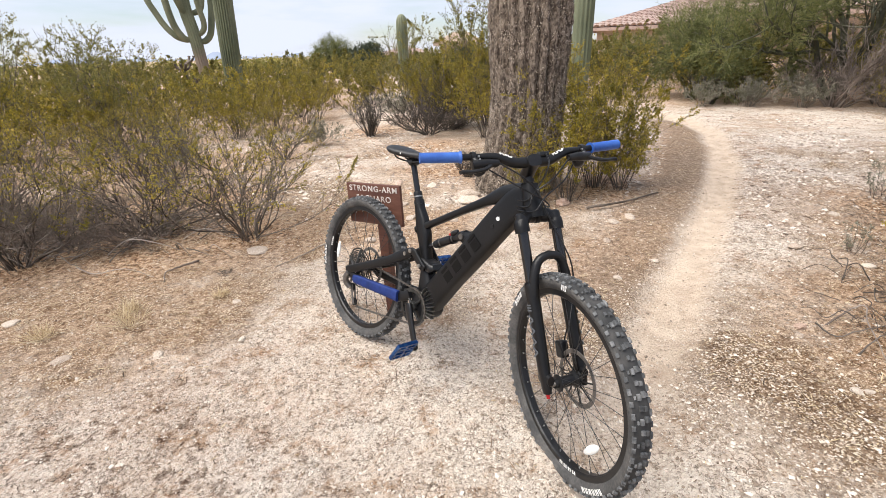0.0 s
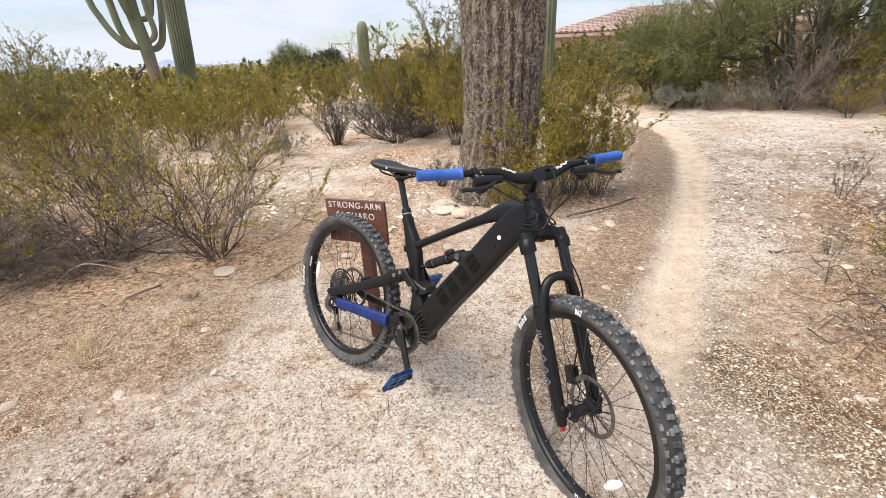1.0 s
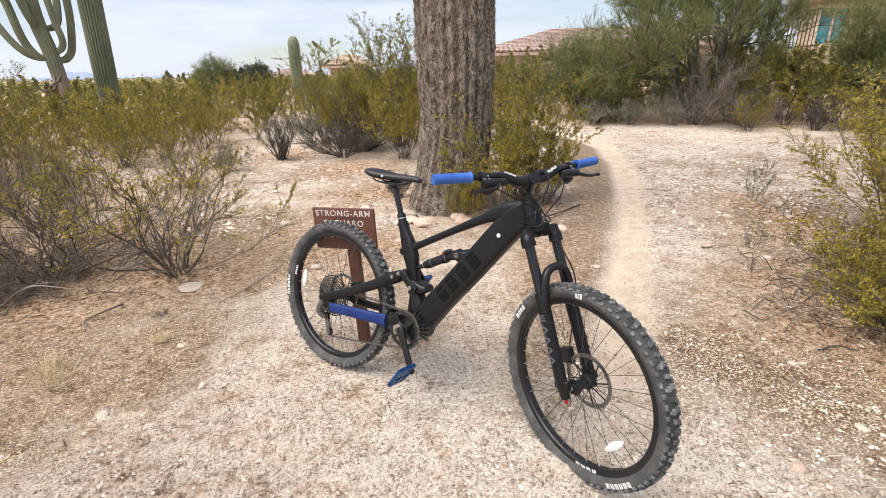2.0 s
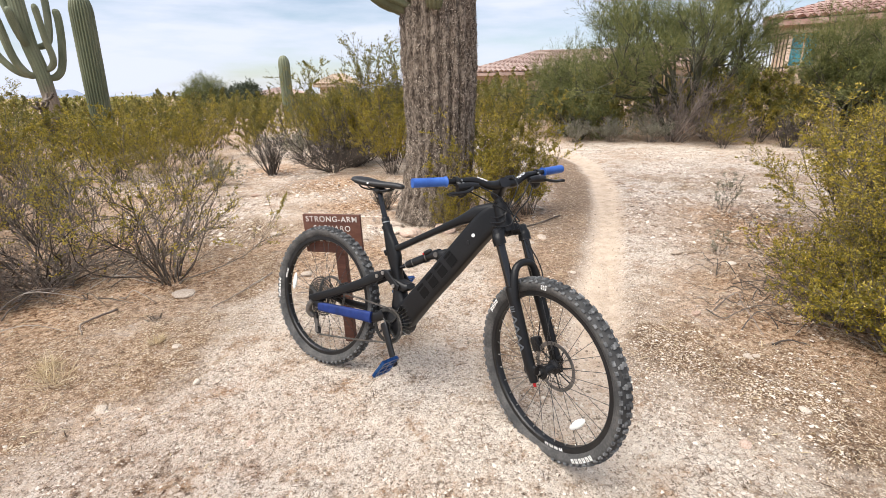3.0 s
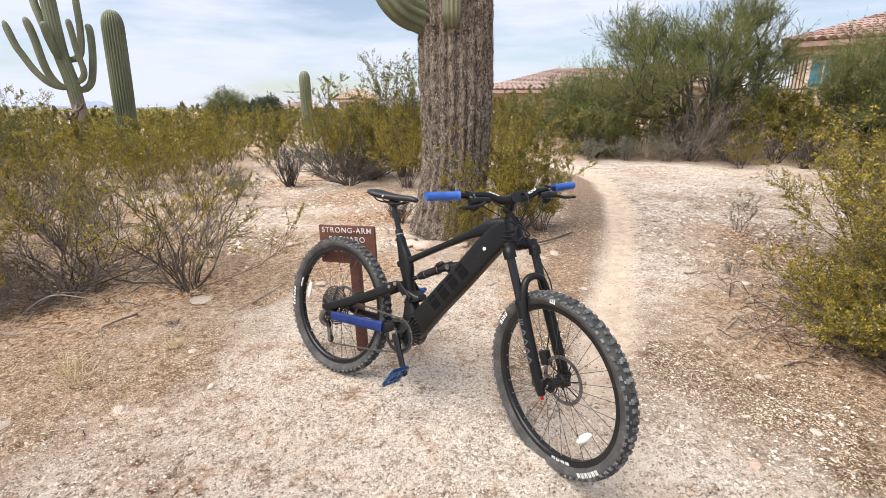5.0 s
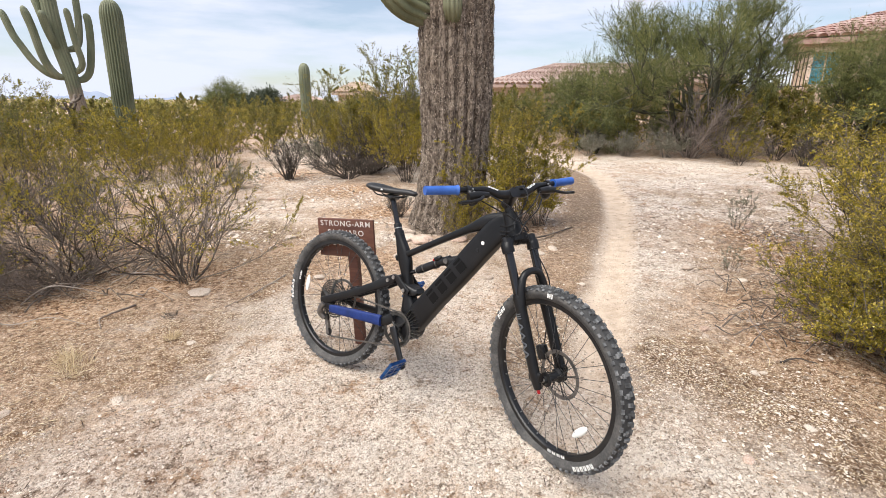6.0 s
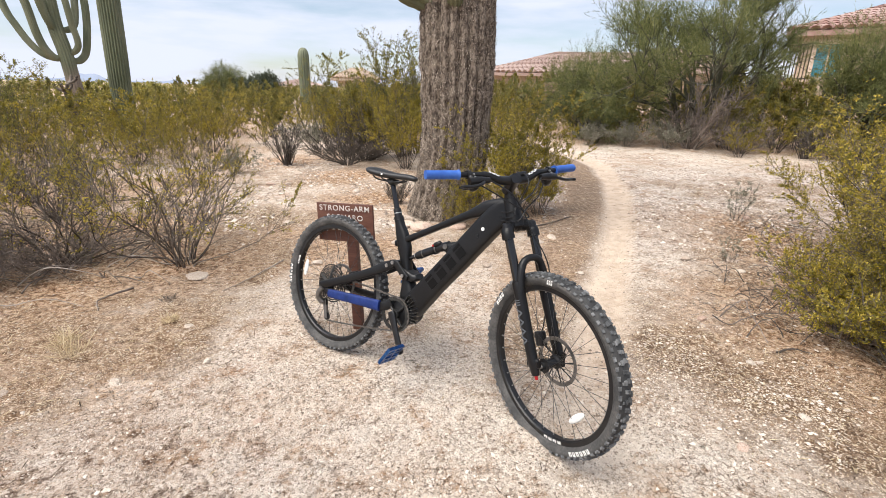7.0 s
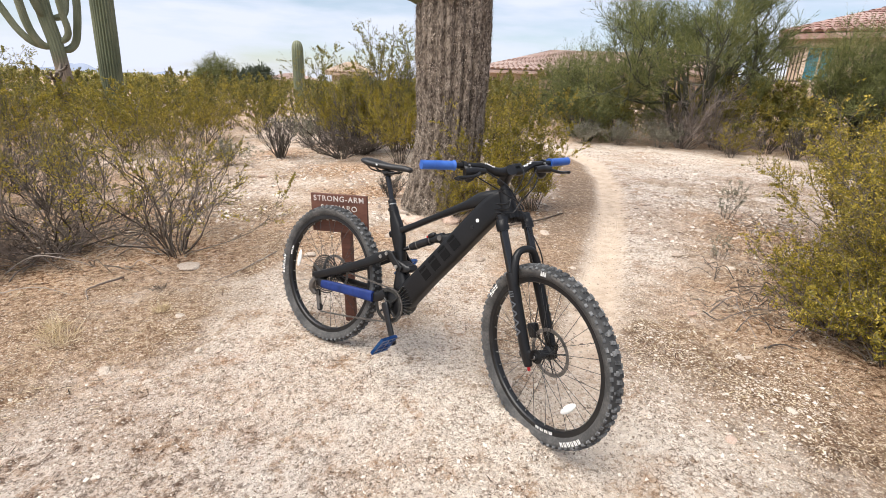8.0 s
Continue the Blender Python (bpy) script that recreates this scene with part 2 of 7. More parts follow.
    patch = math_node("MULTIPLY", attr_l.outputs["Fac"], ramp(noise_tex(4.5, 5, 0.65), [(0.34, (0.42, 0.42, 0.42)), (0.50, (1, 1, 1))]))
    col4 = mix(patch, col3, duff)
    # Brown bank west of the trail; its shade is put into the colour.
    attr_b = n.new("ShaderNodeAttribute")
    attr_b.attribute_name = "bank"
    shaded_soil = ramp(noise_tex(30, 9, 0.8), [(0.36, (0.10, 0.070, 0.050)), (0.50, (0.235, 0.167, 0.120)), (0.62, (0.46, 0.36, 0.275))])
    col5 = mix(math_node("MULTIPLY", attr_b.outputs["Fac"], 0.92), col4, shaded_soil)
    l.new(col5, bsdf.inputs["Base Color"])
    b = n.new("ShaderNodeBump")
    b.inputs["Strength"].default_value, b.inputs["Distance"].default_value = 0.95, 0.026
    rise = n.new("ShaderNodeMath")
    rise.operation = "MULTIPLY_ADD"
    rise.inputs[1].default_value = 0.12
    l.new(h1, rise.inputs[0])
    l.new(noise_tex(55, 8, 0.75), rise.inputs[2])
    l.new(rise.outputs[0], b.inputs["Height"])
    l.new(b.outputs["Normal"], bsdf.inputs["Normal"])
    return m


# ---- geometry helpers ----
class Geo:
    """Gathers vertices and faces for one mesh."""

    def __init__(self):
        self.v, self.f = [], []
        self.plain = False

    def tube(self, pts, radii, sides=5, cap=True):
        pts = [Vector(p) for p in pts]
        base = len(self.v)
        for i, (p, r) in enumerate(zip(pts, radii)):
            d = (pts[min(i + 1, len(pts) - 1)] - pts[max(i - 1, 0)]).normalized()
            a = d.cross(Vector((0.31, 0.17, 0.93)) if abs(d.z) < 0.9 else Vector((1, 0.2, 0))).normalized()
            b = d.cross(a)
            for k in range(sides):
                t = 2 * math.pi * k / sides
                self.v.append(p + a * (r * math.cos(t)) + b * (r * math.sin(t)))
        for i in range(len(pts) - 1):
            for k in range(sides):
                k2 = (k + 1) % sides
                self.f.append((base + i * sides + k, base + i * sides + k2, base + (i + 1) * sides + k2, base + (i + 1) * sides + k))
        if cap:
            self.f.append(tuple(base + k for k in range(sides))[::-1])
            self.f.append(tuple(base + (len(pts) - 1) * sides + k for k in range(sides)))

    def leaf(self, p, u, w):
        """A small pointed leaf at p: u its length vector, w its half width."""
        base = len(self.v)
        if self.plain:
            self.v += [p - w, p + w, p + u]
            self.f.append((base, base + 1, base + 2))
            return
        self.v += [p, p + u * 0.5 + w, p + u, p + u * 0.5 - w]
        self.f.append((base, base + 1, base + 2, base + 3))

    def box(self, c, size, m=None):
        base = len(self.v)
        for sx in (-0.5, 0.5):
            for sy in (-0.5, 0.5):
                for sz in (-0.5, 0.5):
                    q = Vector((c[0] + sx * size[0], c[1] + sy * size[1], c[2] + sz * size[2]))
                    self.v.append(m @ q if m else q)
        for q in ((0, 1, 3, 2), (4, 6, 7, 5), (0, 4, 5, 1), (2, 3, 7, 6), (0, 2, 6, 4), (1, 5, 7, 3)):
            self.f.append(tuple(base + i for i in q))

    def mesh(self, name, mat, smooth=True):
        me = bpy.data.meshes.new(name)
        me.from_pydata(self.v, [], self.f)
        me.materials.append(mat)
        if smooth:
            me.shade_smooth()
        return me


def part(name, data, mat, parent, label="", smooth=True, kind=""):
    """Links a Geo, bmesh or mesh as one object under parent (None: top level)."""
    if isinstance(data, Geo):
        data = data.mesh(name, mat, smooth)
    elif isinstance(data, bmesh.types.BMesh):
        me = bpy.data.meshes.new(name)
        data.to_mesh(me)
        data.free()
        me.materials.append(mat)
        if smooth:
            me.shade_smooth()
        data = me
    ob = new(name, data)
    if parent:
        ob.parent = parent
    return tagged(ob, label=label, kind=kind)


def value_noise(x, y, seed):
    """Smooth noise from 0 to 1 over arrays of places."""
    rng = np.random.RandomState(seed)
    table = rng.rand(256, 256)
    xi, yi = np.floor(x).astype(int), np.floor(y).astype(int)
    fx, fy = x - xi, y - yi
    fx, fy = fx * fx * (3 - 2 * fx), fy * fy * (3 - 2 * fy)
    g = lambda i, j: table[i % 256, j % 256]
    return (g(xi, yi) * (1 - fx) + g(xi + 1, yi) * fx) * (1 - fy) + (g(xi, yi + 1) * (1 - fx) + g(xi + 1, yi + 1) * fx) * fy


# ---- ground ----
TRAIL = [(-0.6, -6.0), (-0.1, -1.0), (0.62, 1.4), (1.37, 2.59), (2.14, 3.77), (3.02, 5.24), (3.75, 6.9), (3.91, 8.06), (3.6, 9.6), (2.6, 11.5), (1.9, 14.0), (1.2, 20.0)]
BUSH_SPOTS = [(-1.6, 3.75), (-2.35, 3.5), (-3.2, 3.3), (-3.3, 4.6), (-2.4, 5.0), (2.65, 1.7), (2.45, 1.3), (3.3, 2.9), (2.3, 1.95), (3.0, 2.4), (3.6, 3.5), (1.45, 4.45), (0.0, 5.4), (-0.3, 6.9), (-1.25, 8.4)]


def ground_shape(x, y):
    """Ground height, and how much trail and litter lie there, for arrays of places."""
    x, y = np.asarray(x, float), np.asarray(y, float)
    tilt = -0.014 + 0.026 * x + 0.027 * y
    z = 0.42 * np.tanh(tilt / 0.42)
    r = np.hypot(x, y)
    z = z - 0.030 * np.exp(-((x + 0.2) ** 2 + (y - 1.6) ** 2) / 2.2) + 0.03 * np.exp(-((x + 0.2) ** 2 + (y - 4.2) ** 2) / 2.2)
    side = np.clip((x - 4.0) / 6.0, 0, 1) * np.clip((r - 13.0) / 5.0, 0, 1)
    z = z + 0.75 * side * side * (3 - 2 * side)
    near = np.clip(1 - r / 30.0, 0, 1)
    z = z + near * (0.05 * (value_noise(x * 0.7, y * 0.7, 3) - 0.5) + 0.022 * (value_noise(x * 2.6, y * 2.6, 4) - 0.5)
                    + 0.010 * (value_noise(x * 9, y * 9, 5) - 0.5) + 0.009 * (value_noise(x * 17, y * 17, 6) - 0.5) + 0.009 * (value_noise(x * 33, y * 33, 7) - 0.5))
    d = np.full(x.shape, 99.0)
    for (ax, ay), (bx, by) in zip(TRAIL[:-1], TRAIL[1:]):
        k = np.clip(((x - ax) * (bx - ax) + (y - ay) * (by - ay)) / ((bx - ax) ** 2 + (by - ay) ** 2), 0, 1)
        d = np.minimum(d, np.hypot(x - ax - k * (bx - ax), y - ay - k * (by - ay)))
    wob = 0.12 * (value_noise(x * 1.5, y * 1.5, 9) - 0.5)
    trail = np.clip(1.65 - (d + wob * 0.6) / 0.125, 0, 1)
    z = z - 0.045 * trail * near
    trail = trail * np.clip(0.25 + (y - 1.3) / 1.2, 0.25, 1)
    litter = np.zeros(x.shape)
    for bx, by in BUSH_SPOTS:
        litter = np.maximum(litter, np.clip(1.30 - np.hypot(x - bx, y - by) / 0.75, 0, 1))
    litter = np.maximum(litter, 0.40 * np.clip((-x - 0.75 - 0.25 * (y - 2.2)) / 0.7, 0, 1) * np.clip((y - 1.5) / 0.6, 0, 1) * np.clip((6.0 - y) / 1.0, 0, 1) * np.clip((4.6 + x) / 1.0, 0, 1))
    rag = 0.7 * (value_noise(x * 2.3, y * 2.3, 41) - 0.5) + 0.5 * (value_noise(x * 6.1, y * 6.1, 44) - 0.5) + 0.3 * (value_noise(x * 15, y * 15, 45) - 0.5)
    rim = np.interp(y, [1.0, 1.82, 2.12, 2.25, 2.8, 3.29, 3.58, 4.6, 6.5], [-2.5, -1.81, -1.64, -1.38, -0.98, -0.76, -0.61, -0.75, -1.4])
    chips = np.clip(0.45 + (rim - x + 0.55 * rag) / 0.30, 0, 1) * np.clip((6.0 - y) / 1.0, 0, 1) * np.clip((5.0 + x) / 1.0, 0, 1) * np.clip(1.05 + 0.9 * rag, 0.5, 1)
    east = np.clip((x - 0.80 + 0.5 * rag) / 0.55, 0, 1) * np.clip((2.9 - y + 0.6 * rag) / 0.8, 0, 1) * np.clip((y + 2) / 1, 0, 1) * np.clip((4.5 - x) / 1, 0, 1)
    core = np.exp(-((x - 1.72) / 0.55) ** 2 - ((y - 1.45) / 0.40) ** 2)
    chips = np.maximum(chips, east * np.clip(0.90 + 1.3 * rag + 0.5 * core, 0, 1))
    chips = np.maximum(chips, 0.8 * np.clip(value_noise(x * 1.9 + 7, y * 1.9, 48) * 3.0 - 1.95, 0, 1) * np.clip((4.5 - y) / 1, 0, 1))
    chips = np.maximum(chips, np.clip((y - 2.9 + 0.6 * rag) / 0.7, 0, 1) * np.clip((8.5 - y) / 1.5, 0, 1) * np.clip((1.6 + 0.45 * (y - 3.5) - x) / 0.5, 0, 1) * np.clip(0.42 + 1.5 * rag, 0.10, 0.9))
    crust = np.clip(1.5 - np.hypot((x + 1.25) / 0.95, (y - 1.45) / 0.55) + 0.8 * rag, 0, 1)
    crust = np.maximum(crust, np.clip((x - 1.7 + rag) / 0.7, 0, 1) * np.clip((y - 2.3 + rag) / 0.7, 0, 1) * np.clip((7.0 - y) / 1.5, 0, 1))
    litter = np.maximum(litter, 0.8 * np.clip(1.4 - ((x + 0.1) / 1.3) ** 2 - ((y - 4.0) / 0.9) ** 2, 0, 1) * np.clip(value_noise(x * 2.1, y * 2.1, 47) * 2.2 - 0.5, 0, 1))
    west = x < np.interp(y, [p[1] for p in TRAIL], [p[0] for p in TRAIL])
    # These chips and litter masks also darken the shaded west bank.
    chips = np.maximum(chips, 0.95 * np.clip(1.6 - np.abs(d + wob * 0.6 - 0.36) / 0.17, 0, 1) * np.clip((9.0 - y) / 1.0, 0, 1) * np.clip((y - 1.5) / 0.6, 0, 1) * west)
    litter = np.maximum(litter, 0.8 * np.clip(1.5 - np.abs(d + wob - 0.48) / 0.24, 0, 1) * np.clip((8.5 - y) / 1.5, 0, 1) * np.clip((y - 2.2) / 0.6, 0, 1) * np.clip((x - 0.35) / 0.4, 0, 1) * (x < np.interp(y, [p[1] for p in TRAIL], [p[0] for p in TRAIL])))
    litter = np.maximum(litter, (0.35 + 0.6 * value_noise(x * 0.6, y * 0.6, 12)) * np.clip((r - 5.2) / 2, 0, 1) * np.clip((-1.2 - x) / 1.2, 0.25, 1) * (x < 1.0))
    litter = np.maximum(litter, 0.8 * np.clip((r - 10.3) / 1.2, 0, 1) * (x > 1.0))
    # Mask for the bank's brown soil and painted shade.
    bank = np.clip(1.55 - np.abs(d + 0.6 * wob - 0.38 + 0.12 * rag) / 0.21, 0, 1) * np.clip((8.8 - y) / 1.0, 0, 1) * np.clip((y - 2.0) / 1.0, 0, 1) * np.clip(0.78 + 1.1 * rag, 0.25, 1) * west
    stony = np.clip((x - np.interp(y, [p[1] for p in TRAIL], [p[0] for p in TRAIL]) - 0.35 + 0.5 * rag) / 0.5, 0, 1) * np.clip((8.0 - y) / 2.0, 0, 1) * np.clip((y - 1.0) / 0.8, 0, 1)
    chips = np.maximum(chips, stony * np.clip(0.62 + 1.7 * rag - 0.09 * y, 0, 0.9))
    z = z + stony * near * (0.030 * (value_noise(x * 8, y * 8, 51) - 0.5) + 0.026 * (value_noise(x * 15, y * 15, 52) - 0.5))
    return z, trail, np.clip(litter * (1 - trail), 0, 1), np.clip(chips * (1 - trail), 0, 1), np.clip(bank * (1 - trail), 0, 1), np.clip(crust * (1 - trail), 0, 1)


def gh(x, y):
    return float(ground_shape(np.array([x]), np.array([y]))[0][0])


def axis_steps(lo, hi, step, far, grow):
    mid = list(np.arange(lo, hi + step / 2, step))
    up, s, v = [], step, mid[-1]
    while v < far:
        s *= grow
        v += s
        up.append(v)
    down, s, v = [], step, mid[0]
    while v > -far:
        s *= grow
        v -= s
        down.append(v)
    return np.array(down[::-1] + mid + up)


def build_ground():
    xs, ys = axis_steps(-3.4, 4.2, 0.028, 3500, 1.10), axis_steps(0.3, 6.5, 0.028, 3500, 1.10)
    gx, gy = np.meshgrid(xs, ys)
    z, trail, litter, chips, bank, crust = ground_shape(gx.ravel(), gy.ravel())
    nx, ny = len(xs), len(ys)
    verts = np.c_[gx.ravel(), gy.ravel(), z]
    i = (np.arange(ny - 1)[:, None] * nx + np.arange(nx - 1)[None, :]).ravel()
    faces = np.c_[i, i + 1, i + nx + 1, i + nx]
    me = bpy.data.meshes.new("ground")
    me.from_pydata(verts.tolist(), [], faces.tolist())
    for name, val in (("trail", trail), ("litter", litter), ("chips", chips), ("bank", bank), ("crust", crust)):
        a = me.attributes.new(name, "FLOAT", "POINT")
        a.data.foreach_set("value", val.astype(np.float32))
    me.materials.append(ground_material())
    me.shade_smooth()
    tagged(new("ground", me), "pale gritty desert ground with a worn dust trail", "ground", kind="structure")


build_ground()


def stone_mesh(rng, name, mat, flat=0.55, subdiv=2, rough=0.22):
    bm = bmesh.new()
    bmesh.ops.create_icosphere(bm, subdivisions=subdiv, radius=1)
    off = Vector((rng.uniform(0, 50), rng.uniform(0, 50), rng.uniform(0, 50)))
    sx, sy = rng.uniform(0.8, 1.25), rng.uniform(0.65, 1.0)
    for v in bm.verts:
        k = 1 + rough * 2 * noise.noise(v.co * 0.9 + off) + rough * 0.7 * noise.noise(v.co * 2.4 + off)
        v.co = Vector((v.co.x * sx * k, v.co.y * sy * k, v.co.z * flat * k))
        v.co.z = max(v.co.z, -flat * 0.6)
    me = bpy.data.meshes.new(name)
    bm.to_mesh(me)
    bm.free()
    me.materials.append(mat)
    return me


# ---- plants ----
def rand_dir(rng):
    z = rng.uniform(-1, 1)
    t = rng.uniform(0, 2 * math.pi)
    s = math.sqrt(1 - z * z)
    return Vector((s * math.cos(t), s * math.sin(t), z))


def grow_bush(rng, height, spread, stems, twigs, leaves, leaf, thick=0.006, lean=(0.15, 0.75), leaf_from=0.45, wiggle=0.16, sides=4):
    """Many-stemmed shrub. Returns the wood and the leaf geometry; stems rise from one root, fork into twigs, and leaves sit on the twigs."""
    wood, green = Geo(), Geo()
    green.plain = True
    spots = []
    for s in range(stems):
        az = 2 * math.pi * (s + rng.uniform(-0.4, 0.4)) / stems
        tilt = rng.uniform(*lean)
        d = Vector((math.sin(tilt) * math.cos(az), math.sin(tilt) * math.sin(az), math.cos(tilt)))
        length = height * rng.uniform(0.72, 1.08) / max(0.55, math.cos(tilt * 0.75))
        seg = 7 if sides > 3 else 5
        p = Vector((math.cos(az), math.sin(az), 0)) * rng.uniform(0.0, 0.07) * spread
        pts, dirs = [p - Vector((0, 0, 0.03))], [d]
        for i in range(seg):
            d = (d + rand_dir(rng) * wiggle + Vector((0, 0, 0.05))).normalized()
            if p.z < 0.22 and d.z < 0.25:
                d = Vector((d.x, d.y, 0.35)).normalized()
            p = p + d * (length / seg)
            pts.append(p)
            dirs.append(d)
        r0 = thick * rng.uniform(0.7, 1.3)
        wood.tube(pts, [r0 * (1 - 0.8 * i / seg) for i in range(seg + 1)], sides, cap=False)
        for _ in range(twigs):
            k = rng.uniform(0.25, 0.98)
            i = min(seg - 1, int(k * seg))
            q = pts[i].lerp(pts[i + 1], k * seg - i)
            td = (dirs[i] * 0.8 + rand_dir(rng) * 0.75 + Vector((0, 0, 0.25))).normalized()
            tl = length * rng.uniform(0.14, 0.34) * (1.15 - 0.5 * k)
            if q.z < 0.25:
                td = Vector((td.x, td.y, abs(td.z) + 0.2)).normalized()
            tp = [q]
            for j in range(2):
                td = (td + rand_dir(rng) * 0.30).normalized()
                tp.append(tp[-1] + td * tl / 2)
            wood.tube(tp, [r0 * 0.38, r0 * 0.27, r0 * 0.12], 3, cap=False)
            if k > leaf_from * rng.uniform(0.6, 1.2):
                spots.append(tp)
            for _ in range(1 if sides < 4 else 2):
                a = tp[1]
                sd = (td + rand_dir(rng) * 0.8).normalized()
                e = a + sd * tl * rng.uniform(0.25, 0.5)
                wood.tube([a, e], [r0 * 0.2, r0 * 0.1], 3, cap=False)
                if k > leaf_from * rng.uniform(0.6, 1.2):
                    spots.append([a, a.lerp(e, 0.5), e])
    if spots:
        rng.shuffle(spots)
        for _ in range(leaves):
            tp = spots[int(len(spots) * rng.random() ** 1.7)]
            i = rng.randrange(len(tp) - 1)
            q = tp[i].lerp(tp[i + 1], rng.random()) + rand_dir(rng) * leaf * 0.6
            u = (rand_dir(rng) + Vector((0, 0, 0.4))).normalized()
            green.leaf(q, u * leaf * rng.uniform(0.7, 1.4), u.cross(rand_dir(rng)).normalized() * leaf * 0.32)
    return wood, green


def bush_thing(name, label, category, group, geos, leaf_mat, wood_mat=None, flowers=None):
    """A plant from its wood and leaf geometry; the root is an Empty at the base."""
    root = tagged(new(name), label, category, group)
    wood, green = geos
    part("branchwork", wood, wood_mat or M_TWIG, root, kind="stuff")
    if green.f:
        part("foliage", green, leaf_mat, root, kind="stuff")
    if flowers and flowers.f:
        part("blossom", flowers, M_FLOWER, root, "small yellow flowers", kind="stuff")
    return root


def put(thing, x, y, turn=0.0, size=1.0, sink=0.02):
    thing.matrix_world = Matrix.Translation((x, y, gh(x, y) - sink)) @ Matrix.Rotation(turn, 4, "Z") @ Matrix.Diagonal((size, size, size, 1))
    return thing


def put_copy(thing, x, y, turn=0.0, size=1.0, sink=0.02, label=""):
    c = copy_thing(thing, Matrix.Identity(4))
    put(c, x, y, turn, size, sink)
    return tagged(c, label)


def smooth_path(pts, n=6):
    """Catmull-Rom through pts."""
    pts = [Vector(p) for p in pts]
    out = []
    for i in range(len(pts) - 1):
        p0, p1, p2, p3 = pts[max(i - 1, 0)], pts[i], pts[i + 1], pts[min(i + 2, len(pts) - 1)]
        for k in range(n):
            t = k / n
            out.append(0.5 * ((2 * p1) + (p2 - p0) * t + (2 * p0 - 5 * p1 + 4 * p2 - p3) * t * t + (3 * p1 - p0 - 3 * p2 + p3) * t ** 3))
    out.append(pts[-1])
    return out


# ---- saguaros ----
def ribbed_column(g, pts, radii, ribs=16, depth=0.12, per_rib=6, rough=0.0, seed=0, dome=True):
    """A ribbed stem along pts, closed by a dome; rough adds corky lumps."""
    pts = [Vector(p) for p in pts]
    n = ribs * per_rib
    base = len(g.v)
    off = Vector((seed * 7.1, seed * 3.3, 0))
    a = None
    for i, (p, r) in enumerate(zip(pts, radii)):
        d = (pts[min(i + 1, len(pts) - 1)] - pts[max(i - 1, 0)]).normalized()
        a = (a - d * a.dot(d)).normalized() if a else d.cross(Vector((0, 1, 0.01)) if abs(d.z) > 0.3 else Vector((0, 0, 1))).normalized()
        b = d.cross(a)
        for k in range(n):
            t = 2 * math.pi * k / n
            wave = abs(math.sin(t * ribs / 2 + 0.25 * noise.noise(p * 0.8 + off)))
            rr = r * (1 - depth * (1 - wave) ** (1.5 if rough else 1.1))
            q = p + (a * math.cos(t) + b * math.sin(t)) * rr
            if rough:
                k1 = noise.noise(q * 5 + off) * 0.55 + noise.noise(q * 17 + off) * 0.45 + noise.noise(q * 42 + off) * 0.3
                q += (a * math.cos(t) + b * math.sin(t)) * rough * k1
            g.v.append(q)
    for i in range(len(pts) - 1):
        for k in range(n):
            k2 = (k + 1) % n
            g.f.append((base + i * n + k, base + i * n + k2, base + (i + 1) * n + k2, base + (i + 1) * n + k))
    g.f.append(tuple(base + (len(pts) - 1) * n + k for k in range(n)))


def column_profile(h, r, steps=26, waist=0.85):
    """Heights and radii of a saguaro stem with a rounded top."""
    zs = [h * i / steps for i in range(steps)]
    out = [(z, r * (waist + (1 - waist) * math.sin(min(1, z / h * 1.6) * math.pi / 2))) for z in zs if z < h - r * 1.6]
    for k in range(9):
        t = k / 8 * math.pi / 2 * 0.97
        out.append((h - r * 1.6 + r * 1.6 * math.sin(t), r * max(0.06, math.cos(t)) ** 0.8))
    return out


def saguaro(label, x, y, h, r, arms=(), ribs=16, mat=None, lean=(0, 0), rib_mesh=5, sink=0.1):
    """arms: (height, azimuth, reach, rise, radius)."""
    root = tagged(new("saguaro_cactus"), label, "cactus", "saguaros")
    g = Geo()
    prof = column_profile(h, r)
    ribbed_column(g, [(lean[0] * z, lean[1] * z, z) for z, _ in prof], [q for _, q in prof], ribs, 0.15, rib_mesh)
    part("stem", g, mat or M_SAGUARO, root)
    for z, az, reach, rise, ar in arms:
        ga = Geo()
        u = Vector((math.cos(az), math.sin(az), 0))
        start = Vector((lean[0] * z, lean[1] * z, z))
        pts, radii = [], []
        for i in range(12):
            t = i / 11 * math.pi / 2
            pts.append(start + u * (r * 0.3 + reach * math.sin(t)) + Vector((0, 0, reach * 0.75 * (1 - math.cos(t)))))
            radii.append(ar * (0.75 + 0.25 * i / 11))
        top = pts[-1]
        for k in range(1, 10):
            pts.append(top + Vector((0, 0, rise * k / 10)))
            radii.append(ar)
        for k in range(1, 7):
            t = k / 6 * math.pi / 2 * 0.97
            pts.append(top + Vector((0, 0, rise * 0.9 + ar * 1.5 * math.sin(t))))
            radii.append(ar * max(0.06, math.cos(t)) ** 0.8)
        ribbed_column(ga, pts, radii, max(9, ribs - 5), 0.16, 4)
        part("arm", ga, mat or M_SAGUARO, root)
    root.location = (x, y, gh(x, y) - sink)
    return root


